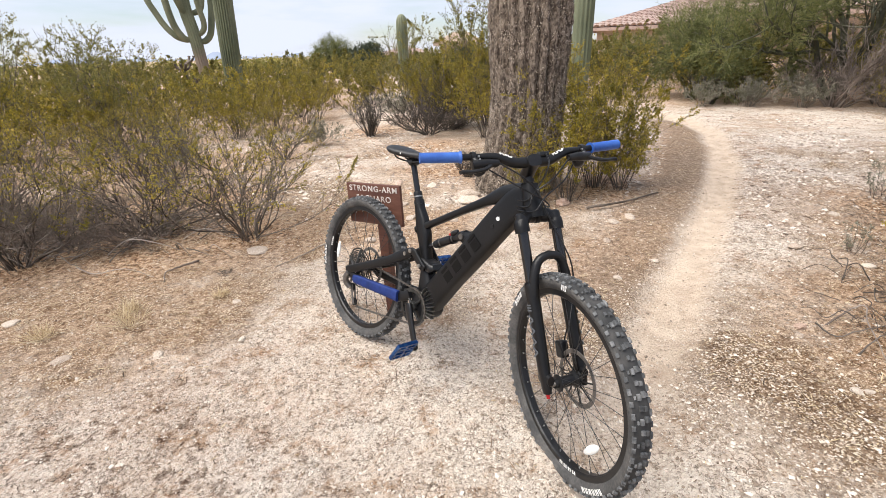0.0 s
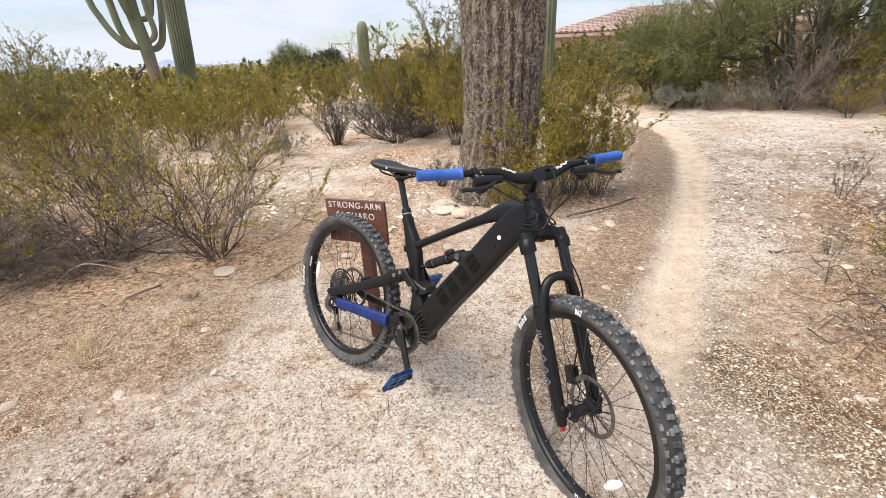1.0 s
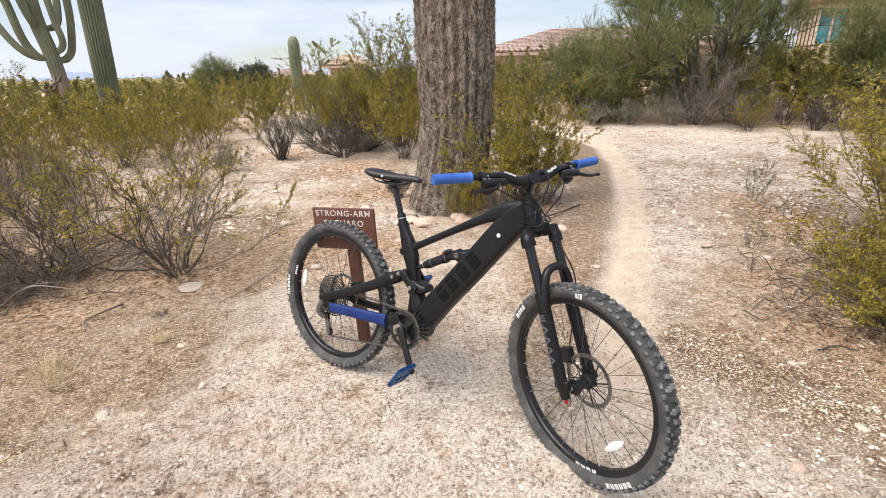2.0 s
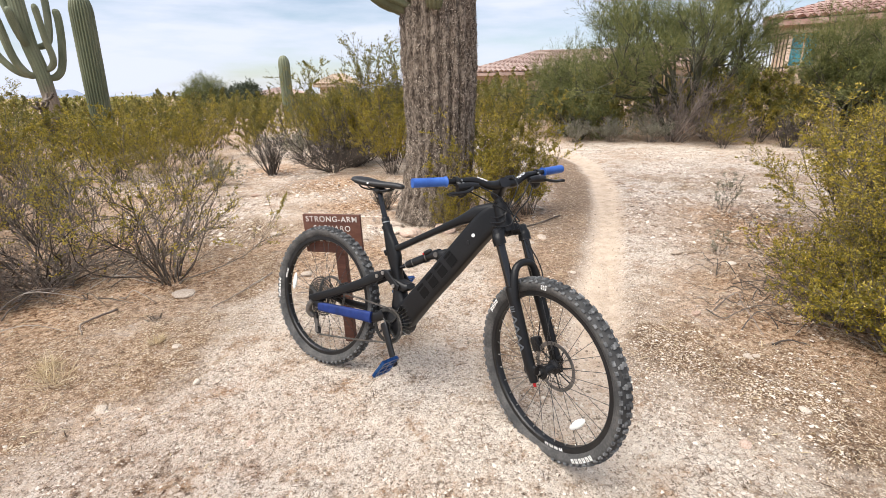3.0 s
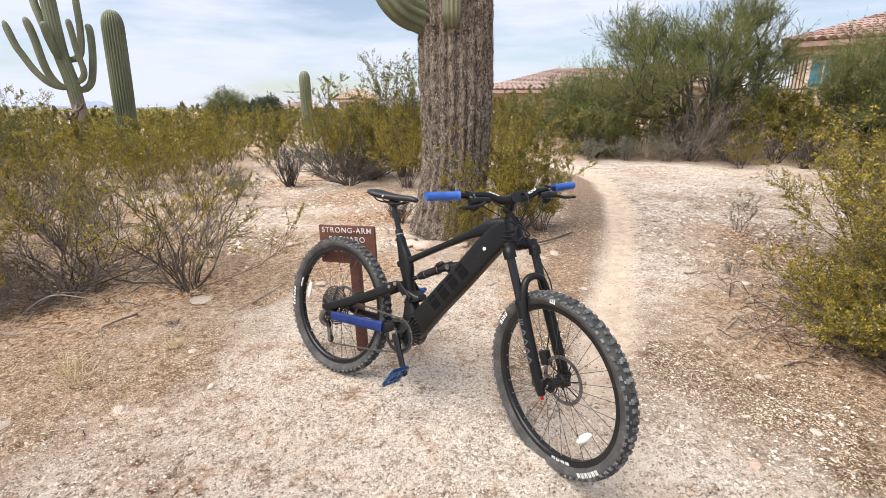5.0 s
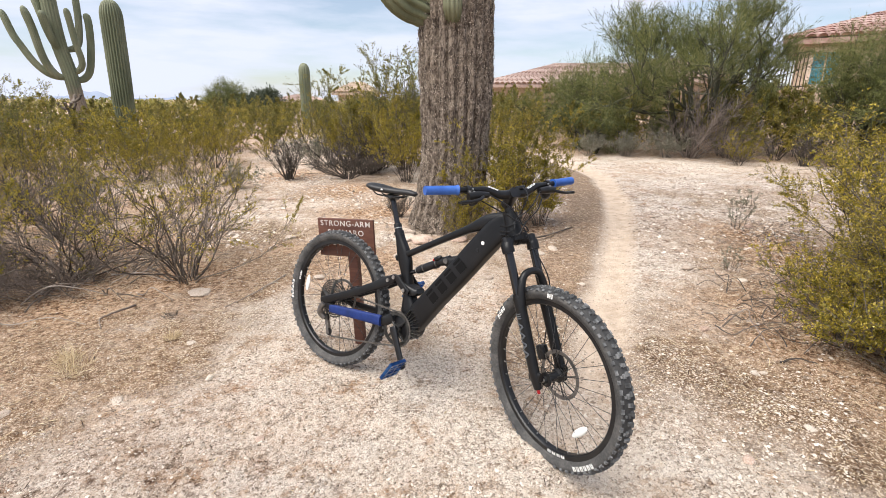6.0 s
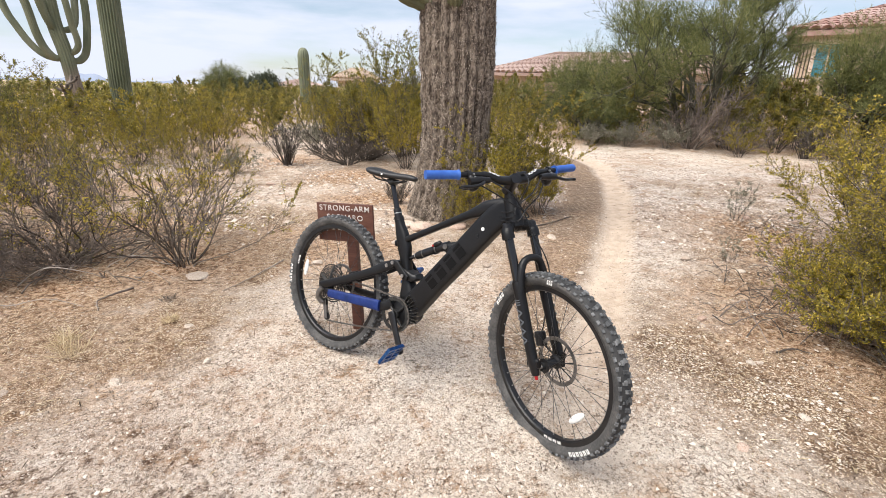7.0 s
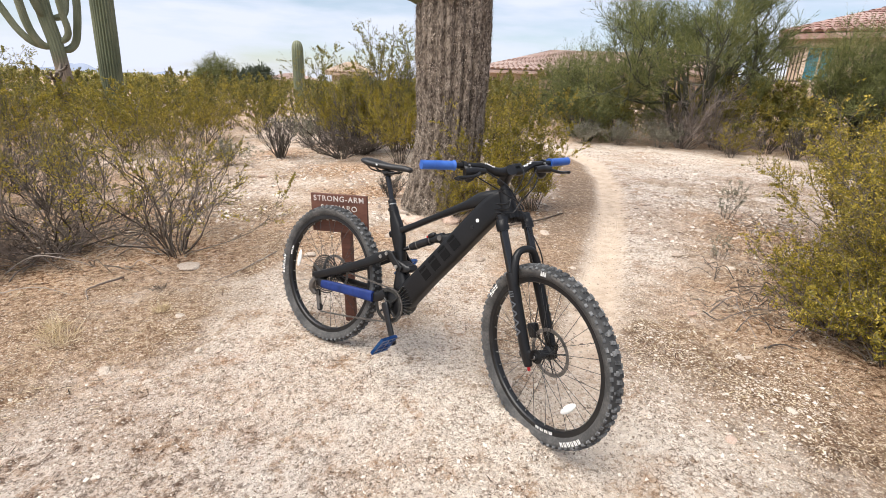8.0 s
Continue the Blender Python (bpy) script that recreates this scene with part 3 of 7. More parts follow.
def cork_material():
    """Grey corky bark of an old saguaro: vertical fissures, pale scars and dark pits."""
    m = material("corky cactus bark", [(0.048, 0.035, 0.026), (0.138, 0.108, 0.082), (0.275, 0.225, 0.178)], 20, 0.95, bump=0.9, bump_scale=60, stretch=(1, 1, 0.55), fine=1.3, detail=9)
    n, l = m.node_tree.nodes, m.node_tree.links
    co = n.new("ShaderNodeTexCoord")
    vor = n.new("ShaderNodeTexVoronoi")
    vor.inputs["Scale"].default_value = 42
    r = n.new("ShaderNodeValToRGB")
    r.color_ramp.elements[0].position, r.color_ramp.elements[1].position = 0.10, 0.30
    r.color_ramp.elements[0].color, r.color_ramp.elements[1].color = (0.6, 0.6, 0.6, 1), (0, 0, 0, 1)
    gate, many, both = n.new("ShaderNodeTexNoise"), n.new("ShaderNodeValToRGB"), n.new("ShaderNodeMath")
    gate.inputs["Scale"].default_value, gate.inputs["Detail"].default_value = 9, 5
    many.color_ramp.elements[0].position, many.color_ramp.elements[1].position = 0.48, 0.62
    both.operation = "MULTIPLY"
    l.new(co.outputs["Object"], gate.inputs["Vector"])
    l.new(gate.outputs["Fac"], many.inputs["Fac"])
    l.new(r.outputs["Color"], both.inputs[0])
    l.new(many.outputs["Color"], both.inputs[1])
    mix = n.new("ShaderNodeMix")
    mix.data_type = "RGBA"
    mix.inputs[7].default_value = (0.58, 0.51, 0.44, 1)
    l.new(co.outputs["Object"], vor.inputs["Vector"])
    l.new(vor.outputs["Distance"], r.inputs["Fac"])
    l.new(both.outputs[0], mix.inputs[0])
    l.new(n["Color Ramp"].outputs["Color"], mix.inputs[6])
    l.new(mix.outputs[2], n["Principled BSDF"].inputs["Base Color"])
    return m


def old_saguaro():
    """The big many-armed saguaro behind the bicycle."""
    x, y = 0.765, 4.70
    root = tagged(new("old_saguaro_cactus"), "massive old saguaro with grey corky ribbed trunk and green arms", "cactus", "saguaros")
    root.location = (x, y, gh(x, y) - 0.05)
    g = Geo()
    steps = 190
    pts, radii = [], []
    for i in range(steps + 1):
        z = 3.6 * i / steps
        flare = 0.05 * max(0, 1 - z / 0.40) ** 1.5
        pts.append((0.012 * math.sin(z * 1.3) - 0.005 * z - 0.11 * max(0, 1 - z / 0.9) ** 1.5, -0.03 * max(0, 1 - z / 0.9), z))
        radii.append(0.335 + flare + 0.03 * min(1, z / 2.2) + 0.008 * math.sin(z * 5.1))
    ribbed_column(g, pts, radii, 23, 0.15, 9, rough=0.020, seed=2)
    trunk = part("trunk", g, cork_material(), root, "grey corky ribbed lower trunk")
    g2 = Geo()
    top = [(0, 0.0, 3.5 + z) for z, _ in column_profile(5.2, 0.37)]
    ribbed_column(g2, top, [q for _, q in column_profile(5.2, 0.37, waist=1.0)], 16, 0.14, 6)
    part("stem", g2, M_SAGUARO, root, "green ribbed upper stem")
    # arms spring at about head height and above: one to the side, one short one towards the trail, others above
    for z, az, reach, rise, ar, start in ((2.12, math.pi * 1.04, 0.34, 1.9, 0.185, 0.30), (2.03, math.pi * 1.40, 0.06, 0.9, 0.085, 0.335), (3.0, 0.2, 0.65, 2.4, 0.17, 0.2), (3.4, 1.6, 0.6, 2.0, 0.17, 0.2), (3.3, -0.9, 0.6, 2.2, 0.16, 0.2)):
        ga = Geo()
        u = Vector((math.cos(az), math.sin(az), 0))
        apts, ar_list = [], []
        for k in range(7):
            t = k / 6 * math.pi / 2
            apts.append(u * (start - 0.02 + 0.03 * k / 6) + Vector((0, 0, z - 0.02 * math.sin(t))))
            ar_list.append(ar * (0.30 + 0.6 * math.sin(t)))
        for k in range(1, 11):
            t = k / 10 * math.pi / 2
            apts.append(u * (start + 0.01 + reach * math.sin(t)) + Vector((0, 0, z + reach * 1.05 * (1 - math.cos(t)))))
            ar_list.append(ar * (0.9 + 0.1 * k / 10))
        last = apts[-1]
        for k in range(1, 9):
            apts.append(last + Vector((0, 0, rise * k / 8)))
            ar_list.append(ar if k < 8 else ar * 0.4)
        ribbed_column(ga, apts, ar_list, 12, 0.24, 5)
        part("arm", ga, M_SAGUARO, root, "green ribbed arm")
    # spine clumps along the ribs of the trunk
    rng = random.Random(11)
    sp = Geo()
    ribs = 23

    def skin(z, t):
        """The trunk's axis and radius at height z and angle t."""
        r = 0.335 + 0.05 * max(0, 1 - z / 0.40) ** 1.5 + 0.03 * min(1, z / 2.2) + 0.008 * math.sin(z * 5.1)
        axis = Vector((0.012 * math.sin(z * 1.3) - 0.005 * z - 0.11 * max(0, 1 - z / 0.9) ** 1.5, -0.03 * max(0, 1 - z / 0.9), z))
        return axis, r

    for i in range(2600):
        t = 2 * math.pi * (rng.randrange(ribs) + 0.5) / ribs + rng.uniform(-0.05, 0.05)
        z = rng.uniform(0.1, 3.2)
        axis, r0 = skin(z, t)
        d = Vector((-math.cos(t), -math.sin(t), 0))
        p = axis + d * (r0 + 0.002)
        for _ in range(3):
            e = (d * 0.5 + rand_dir(rng)).normalized() * rng.uniform(0.008, 0.022)
            sp.leaf(p, e, e.cross(rand_dir(rng)).normalized() * 0.0018)
    for i in range(30000):
        t = rng.uniform(0, 2 * math.pi)
        z = 2.5 * rng.random() ** 1.9 + 0.01
        if noise.noise(Vector((math.cos(t) * 1.6, math.sin(t) * 1.6, z * 1.1))) < rng.uniform(-0.5, 0.15) - 0.5 * max(0, 0.8 - z):
            continue
        axis, r0 = skin(z, t)
        d = Vector((-math.cos(t), -math.sin(t), 0))
        e = (Vector((0, 0, 0.8)) + rand_dir(rng)).normalized() * rng.uniform(0.007, 0.022)
        sp.leaf(axis + d * (r0 + rng.uniform(-0.004, 0.010)) - e * 0.5, e, e.cross(d).normalized() * rng.uniform(0.002, 0.0055))
    part("spine_cover", sp, M_SPINE, root, "pale worn spine clumps", kind="stuff")
    return root


old_saguaro()
saguaro("tall single-stemmed green saguaro among creosote bushes", -5.27, 12.9, 3.44, 0.228, ribs=24, lean=(0.026, 0.01), rib_mesh=6)


def corky_foot(m, top, fade):
    """Turns the skin of a cactus brown and corky towards its foot, with a ragged upper edge."""
    m = m.copy()
    n, l = m.node_tree.nodes, m.node_tree.links
    bsdf = n["Principled BSDF"]
    old = bsdf.inputs["Base Color"].links[0].from_socket
    co = n.new("ShaderNodeTexCoord")
    xyz, grain, add, ramp, mix = n.new("ShaderNodeSeparateXYZ"), n.new("ShaderNodeTexNoise"), n.new("ShaderNodeMath"), n.new("ShaderNodeMapRange"), n.new("ShaderNodeMix")
    grain.inputs["Scale"].default_value, grain.inputs["Detail"].default_value = 3.0, 6
    l.new(co.outputs["Object"], xyz.inputs[0])
    l.new(co.outputs["Object"], grain.inputs["Vector"])
    add.operation = "MULTIPLY_ADD"
    add.inputs[1].default_value = 1.2
    l.new(grain.outputs["Fac"], add.inputs[0])
    l.new(xyz.outputs["Z"], add.inputs[2])
    ramp.inputs["From Min"].default_value, ramp.inputs["From Max"].default_value = top + 0.6, top + 0.6 - fade
    l.new(add.outputs[0], ramp.inputs["Value"])
    mix.data_type = "RGBA"
    mix.inputs[7].default_value = (0.21, 0.165, 0.125, 1)
    l.new(ramp.outputs["Result"], mix.inputs[0])
    l.new(old, mix.inputs[6])
    l.new(mix.outputs[2], bsdf.inputs["Base Color"])
    return m


def candelabra():
    """Saguaro whose leaning stem carries five arms that sweep out and up; (sideways, height) along each, in the plane across the view."""
    root = tagged(new("saguaro_cactus"), "leaning candelabra saguaro with seven upturned arms among bushes", "cactus", "saguaros")
    side = Vector((0.914, 0.406, 0))
    runs = (("stem", 0.27, ((0.40, -0.6), (0.23, 0.45), (0.10, 1.09), (0.0, 2.32), (-0.15, 3.3), (-0.20, 4.26), (-0.22, 5.18), (-0.24, 6.4))), ("arm", 0.135, ((-0.05, 2.20), (-0.33, 2.17), (-0.69, 2.33), (-1.02, 2.73), (-1.29, 3.29), (-1.44, 3.65), (-1.61, 4.41))),
            ("arm", 0.15, ((-0.05, 2.16), (-0.36, 2.22), (-0.58, 2.51), (-0.72, 2.99), (-0.83, 3.84), (-0.97, 4.51))), ("arm", 0.155, ((-0.02, 3.10), (-0.18, 3.20), (-0.30, 3.42), (-0.42, 3.90), (-0.48, 4.38))),
            ("arm", 0.15, ((-0.12, 3.3), (-0.27, 3.56), (-0.44, 4.05), (-0.56, 4.64), (-0.64, 5.14), (-0.67, 5.93))), ("arm", 0.125, ((-0.05, 2.40), (0.20, 2.38), (0.40, 2.56), (0.44, 2.85), (0.36, 3.37), (0.30, 4.1), (0.26, 4.54))),
            ("arm", 0.135, ((-0.10, 3.19), (0.14, 3.17), (0.36, 3.28), (0.49, 3.55), (0.59, 4.31), (0.62, 5.26), (0.64, 6.0))), ("arm", 0.145, ((0.0, 2.20), (0.24, 2.10), (0.46, 2.18), (0.66, 2.50), (0.82, 3.35), (0.88, 4.14), (0.84, 4.49))))
    for k, (nm, r, run) in enumerate(runs):
        g = Geo()
        depth = (0, 0.25, -0.2, -0.45, 0.35, -0.25, 0.3, 0.15)[k]
        pts = smooth_path([side * s + Vector((-0.40, 0.92, 0)) * (depth * i / 4) + Vector((0, 0, z)) for i, (s, z) in enumerate(run)], 8)
        n = len(pts)
        r = r * (0.87 if k else 0.95)
        radii = [r * (0.72 + 0.28 * min(1, i / (n * 0.3))) if k else r * (0.9 + 0.1 * i / n) for i in range(n)]
        for q, f in ((-1, 0.25), (-2, 0.62), (-3, 0.84), (-4, 0.95)):
            radii[q] *= f
        ribbed_column(g, pts, radii, 15, 0.15, 4)
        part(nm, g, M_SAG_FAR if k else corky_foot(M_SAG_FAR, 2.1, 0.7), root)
    root.location = (-10.14, 21.72, 0)


candelabra()
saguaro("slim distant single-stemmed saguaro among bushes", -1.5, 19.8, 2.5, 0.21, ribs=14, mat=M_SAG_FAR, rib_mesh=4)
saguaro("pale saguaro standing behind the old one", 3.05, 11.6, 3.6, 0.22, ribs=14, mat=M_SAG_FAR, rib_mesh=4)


def cholla(x, y, height):
    """A dark jointed cholla: a bare crooked stem with short upturned joints."""
    rng = random.Random(5)
    root = tagged(new("cholla_cactus"), "dark crooked cholla cactus above the creosote bushes", "cactus", "cholla")
    g = Geo()
    stem = [(0.06 * math.sin(i * 1.7), 0.04 * math.cos(i * 2.1), height * i / 8) for i in range(9)]
    g.tube(stem, [0.055 * (1 - 0.06 * i) for i in range(9)], 8)
    part("stem", g, M_TWIG, root)
    for i in range(13):
        k = rng.randrange(4, 9)
        p = Vector(stem[k])
        az = rng.uniform(0, 6.3)
        u = Vector((math.cos(az), math.sin(az), 0))
        j = Geo()
        pts = [p, p + u * 0.07 + Vector((0, 0, 0.02)), p + u * 0.14 + Vector((0, 0, 0.07)), p + u * 0.17 + Vector((0, 0, 0.14))]
        j.tube(smooth_path(pts, 4), [0.022 + 0.008 * (q % 2) for q in range(13)], 8)
        part("joint", j, M_TWIG, root)
    root.location = (x, y, gh(x, y) - 0.03)


cholla(-5.75, 11.6, 1.25)

# ---- shrubs ----
R1 = random.Random(21)


def creosote(rng, height, stems, twigs, leaves, leaf, label, bare=0.45, lean=(0.15, 0.8), mat=None, flowers=0, thick=0.007, wood=None, group="creosote bushes", name="creosote_bush", wiggle=0.16, sides=4):
    geos = grow_bush(rng, height, 1.0, stems, twigs, leaves, leaf, thick, lean, bare, wiggle, sides)
    fl = Geo()
    if flowers:
        for i in range(flowers):
            q = Vector(geos[1].v[4 * rng.randrange(len(geos[1].v) // 4)])
            for _ in range(2):
                u = rand_dir(rng)
                fl.leaf(q, u * 0.0085, u.cross(rand_dir(rng)).normalized() * 0.0036)
    return bush_thing(name, label, "bush", group, geos, mat or M_LEAF, wood, fl)


NEAR_A = creosote(R1, 1.05, 28, 17, 5800, 0.0145, "open creosote bush with bare grey stems and olive leaves", bare=0.72, lean=(0.03, 0.80), thick=0.0066, wiggle=0.52)
put(NEAR_A, -1.62, 3.72, 2.8)
NEAR_B = creosote(R1, 1.08, 26, 18, 7000, 0.0146, "olive creosote bush with tangled grey stems at its foot", bare=0.65, lean=(0.10, 1.05), thick=0.0072, wiggle=0.60)
put(NEAR_B, -2.50, 3.95, 1.4)
NEAR_C = creosote(R1, 1.12, 34, 26, 26000, 0.0165, "leafy yellow-green creosote bush with small yellow flowers", bare=0.0, lean=(0.1, 0.95), flowers=3200, thick=0.006, wiggle=0.22)
put(NEAR_C, 3.28, 1.82, 0.0, 1.03)
NEAR_D = creosote(R1, 1.05, 24, 15, 10500, 0.0190, "leafy olive creosote bush beside the saguaro trunk", bare=0.0, lean=(0.05, 0.72), thick=0.0048, wiggle=0.14)
put(NEAR_D, 1.40, 4.50, 0.7)
SKIRT = creosote(R1, 0.46, 30, 16, 6500, 0.0165, "low outer branches of a flowering creosote bush", bare=0.0, lean=(0.35, 1.25), flowers=500, thick=0.0045, wiggle=0.3)
put(SKIRT, 2.40, 1.74, 0.0, 0.80)
TALL = creosote(R1, 1.95, 12, 13, 6200, 0.023, "tall leggy creosote bush with thin upright branch tips", bare=0.40, lean=(0.03, 0.42), thick=0.007, mat=M_LEAF_GREEN)
put(TALL, 0.30, 8.60, 0.2, 0.98)
GREY = creosote(R1, 0.75, 34, 15, 900, 0.013, "grey twiggy leafless bush on pale grit", bare=0.7, lean=(0.1, 0.9), thick=0.0085, mat=M_LEAF_GREY, wood=M_TWIG_DARK, group="grey twiggy bushes", name="twiggy_bush", wiggle=0.25)
put(GREY, -1.20, 8.00, 0.0, 0.85)
BRITTLE = creosote(R1, 0.5, 26, 12, 5000, 0.020, "low silvery-grey brittlebush on pale grit", bare=0.1, lean=(0.1, 1.2), thick=0.004, mat=M_LEAF_GREY, wood=M_DEAD, group="grey low bushes", name="brittlebush")
put(BRITTLE, -0.80, 9.7, 0.0, 1.15)
PILE = creosote(R1, 0.8, 40, 22, 0, 0.01, "low dark tangle of dead branches under a creosote bush", bare=0.9, lean=(0.5, 1.35), thick=0.008, wood=M_TWIG_DARK, group="grey twiggy bushes", name="dead_bush", wiggle=0.6)
put(PILE, -0.25, 7.95, 0.0, 0.95)
SNARL = creosote(R1, 0.60, 44, 22, 0, 0.01, "grey heap of dead branches under the creosote bushes", bare=0.9, lean=(0.6, 1.4), thick=0.0052, wood=M_SNAG, group="grey twiggy bushes", name="dead_bush", wiggle=0.7)
put(SNARL, -4.3, 4.05, 0.0, 1.1)
MID = [creosote(R1, 1.05, 14, 11, 5600, 0.024, "olive creosote bush in the open desert scrub", bare=0.05, lean=(0.1, 1.0), thick=0.007, wiggle=0.2, sides=3) for _ in range(3)]
LOW = [creosote(R1, 1.05, 6, 4, 1300, 0.062, "olive creosote bush in the far desert scrub", bare=0.0, lean=(0.1, 1.0), thick=0.010, wiggle=0.2, sides=3, mat=M_LEAF_FAR) for _ in range(3)]
FAR = [creosote(R1, 1.05, 9, 7, 2900, 0.042, "olive creosote bush in the far desert scrub", bare=0.0, lean=(0.1, 1.0), thick=0.009, wiggle=0.2, sides=3, mat=M_LEAF_FAR) for _ in range(3)]
SPOTS_USED = [(-1.62, 3.72), (-2.45, 3.62)]

# shrubs set one by one: kind, place, turn, size
for kind, x, y, turn, size in (
        (NEAR_B, -3.25, 3.35, 2.2, 1.0), (NEAR_B, -4.3, 4.5, 0.9, 1.05),
        (NEAR_D, 0.62, 7.35, 2.6, 1.12), (NEAR_D, 1.06, 4.16, 1.9, 0.95), (NEAR_D, 0.72, 4.16, 4.4, 0.42), (NEAR_D, 1.60, 4.40, 3.3, 0.70), (GREY, 0.22, 5.10, 4.0, 0.42), (PILE, 0.05, 8.3, 3.1, 0.8), (NEAR_D, 0.18, 8.35, 5.0, 1.25), (NEAR_D, -0.25, 8.8, 1.0, 1.15), (NEAR_D, 0.75, 8.6, 4.0, 1.3), (TALL, -0.55, 9.2, 2.4, 0.82), (TALL, 0.72, 8.5, 4.1, 0.98), (TALL, 1.05, 8.9, 1.1, 0.9), (MID[0], 1.9, 5.6, 1.0, 0.9),
        (NEAR_C, 3.75, 2.7, 2.0, 0.95), (NEAR_C, 3.65, 1.1, 4.0, 0.95), (NEAR_C, 2.70, 1.60, 4.0, 0.46), (NEAR_C, 2.72, 1.36, 2.6, 0.54), (NEAR_C, 2.86, 1.74, 0.6, 0.70), (SKIRT, 2.62, 1.95, 5.0, 0.9), (SKIRT, 2.38, 1.42, 3.0, 1.0), (SKIRT, 2.55, 1.66, 0.3, 1.1), (SKIRT, 3.05, 2.25, 1.3, 1.0), (SKIRT, 2.62, 1.20, 2.3, 1.1),
        (NEAR_A, -3.25, 5.35, 4.1, 0.92), (NEAR_A, -3.9, 6.1, 5.4, 0.9), (NEAR_A, -2.2, 6.6, 1.2, 0.72), (SNARL, -3.65, 3.70, 1.0, 1.1), (SNARL, -3.05, 3.68, 3.3, 0.85), (SNARL, -2.5, 3.75, 5.0, 0.7),
        (BRITTLE, -1.9, 7.4, 2.0, 0.8), (BRITTLE, -3.6, 6.6, 1.0, 0.9)):
    put_copy(kind, x, y, turn, size)
    SPOTS_USED.append((x, y))

# open scrub to the left and behind, spaced out
RF = random.Random(5)
tries = 0
count = 0
while count < 250 and tries < 16000:
    tries += 1
    az = RF.uniform(radians(-58), radians(24))
    d = RF.uniform(7.2, 36)
    x, y = d * math.sin(az) - 0.4, d * math.cos(az)
    if d < 8.6 and x < -1.0 or (x > -2.4 and x < 0.3 and y < 11.2) or (x > 0.2 and y < 9.2):
        continue
    gap = 0.80 + 0.022 * d
    if any((x - a) ** 2 + (y - b) ** 2 < gap * gap for a, b in SPOTS_USED):
        continue
    tx = min(math.hypot(x - a, y - b) for a, b in TRAIL)
    if tx < 1.2 and d < 12:
        continue
    SPOTS_USED.append((x, y))
    put_copy(RF.choice(LOW if d > 18 else FAR if d > 11 else MID), x, y, RF.uniform(0, 6.3), RF.uniform(0.68, 1.18))
    count += 1
# a closer belt behind the open bushes
RG = random.Random(21)
count = 0
for _ in range(3000):
    az, d = RG.uniform(radians(-60), radians(-14)), RG.uniform(9.4, 12.4)
    x, y = d * math.sin(az) - 0.4, d * math.cos(az)
    if count >= 18 or x > -2.3 or any((x - p) ** 2 + (y - q) ** 2 < 0.55 for p, q in SPOTS_USED):
        continue
    SPOTS_USED.append((x, y))
    put_copy(RG.choice(MID), x, y, RG.uniform(0, 6.3), RG.uniform(0.75, 1.1))
    count += 1
for x, y, turn, size in ((-1.9, 10.6, 0.3, 0.62), (-2.6, 10.3, 1.3, 0.75), (-1.3, 12.0, 2.3, 0.72), (-0.5, 11.6, 3.3, 0.75), (-1.9, 12.9, 4.3, 0.85), (-2.7, 12.3, 5.3, 0.9), (0.2, 11.0, 0.9, 0.85), (-1.0, 13.6, 1.9, 0.85), (-0.2, 13.2, 2.9, 0.9), (-3.1, 9.3, 3.9, 0.7)):
    put_copy(MID[int(turn) % 3], x, y, turn, size)
SNAG = creosote(R1, 1.0, 34, 24, 0, 0.01, "bleached leafless tangle of dead branches below the palo verde", bare=0.9, lean=(0.1, 0.9), thick=0.0075, wood=M_SNAG, group="grey twiggy bushes", name="dead_bush", wiggle=0.62)
put(SNAG, 6.75, 8.75, 0.4, 1.45)
put_copy(SNAG, 7.3, 8.0, 2.2, 0.85)
for k in range(3):
    put(LOW[k], -9.0 + 4.1 * k, 20.5 + 0.8 * k, 0.7 * k)
put(FAR[0], -6.4, 13.3, 0.5)
put(FAR[1], -3.4, 13.0, 1.5)
put(FAR[2], -2.2, 15.0, 2.5)
put(MID[0], -5.6, 8.2, 0.5)
put(MID[1], -6.6, 7.4, 1.5)
put(MID[2], -3.6, 8.6, 2.5)

for x, y, turn, size in ((-4.75, 7.7, 1.0, 0.76), (-5.3, 7.9, 2.0, 0.80), (-6.9, 7.6, 0.4, 1.0), (-6.0, 8.6, 2.4, 0.92), (-7.6, 8.4, 1.4, 1.05), (-8.4, 9.5, 3.4, 1.1), (-7.0, 10.5, 4.4, 0.95)):
    put_copy(TALL, x, y, turn, size)

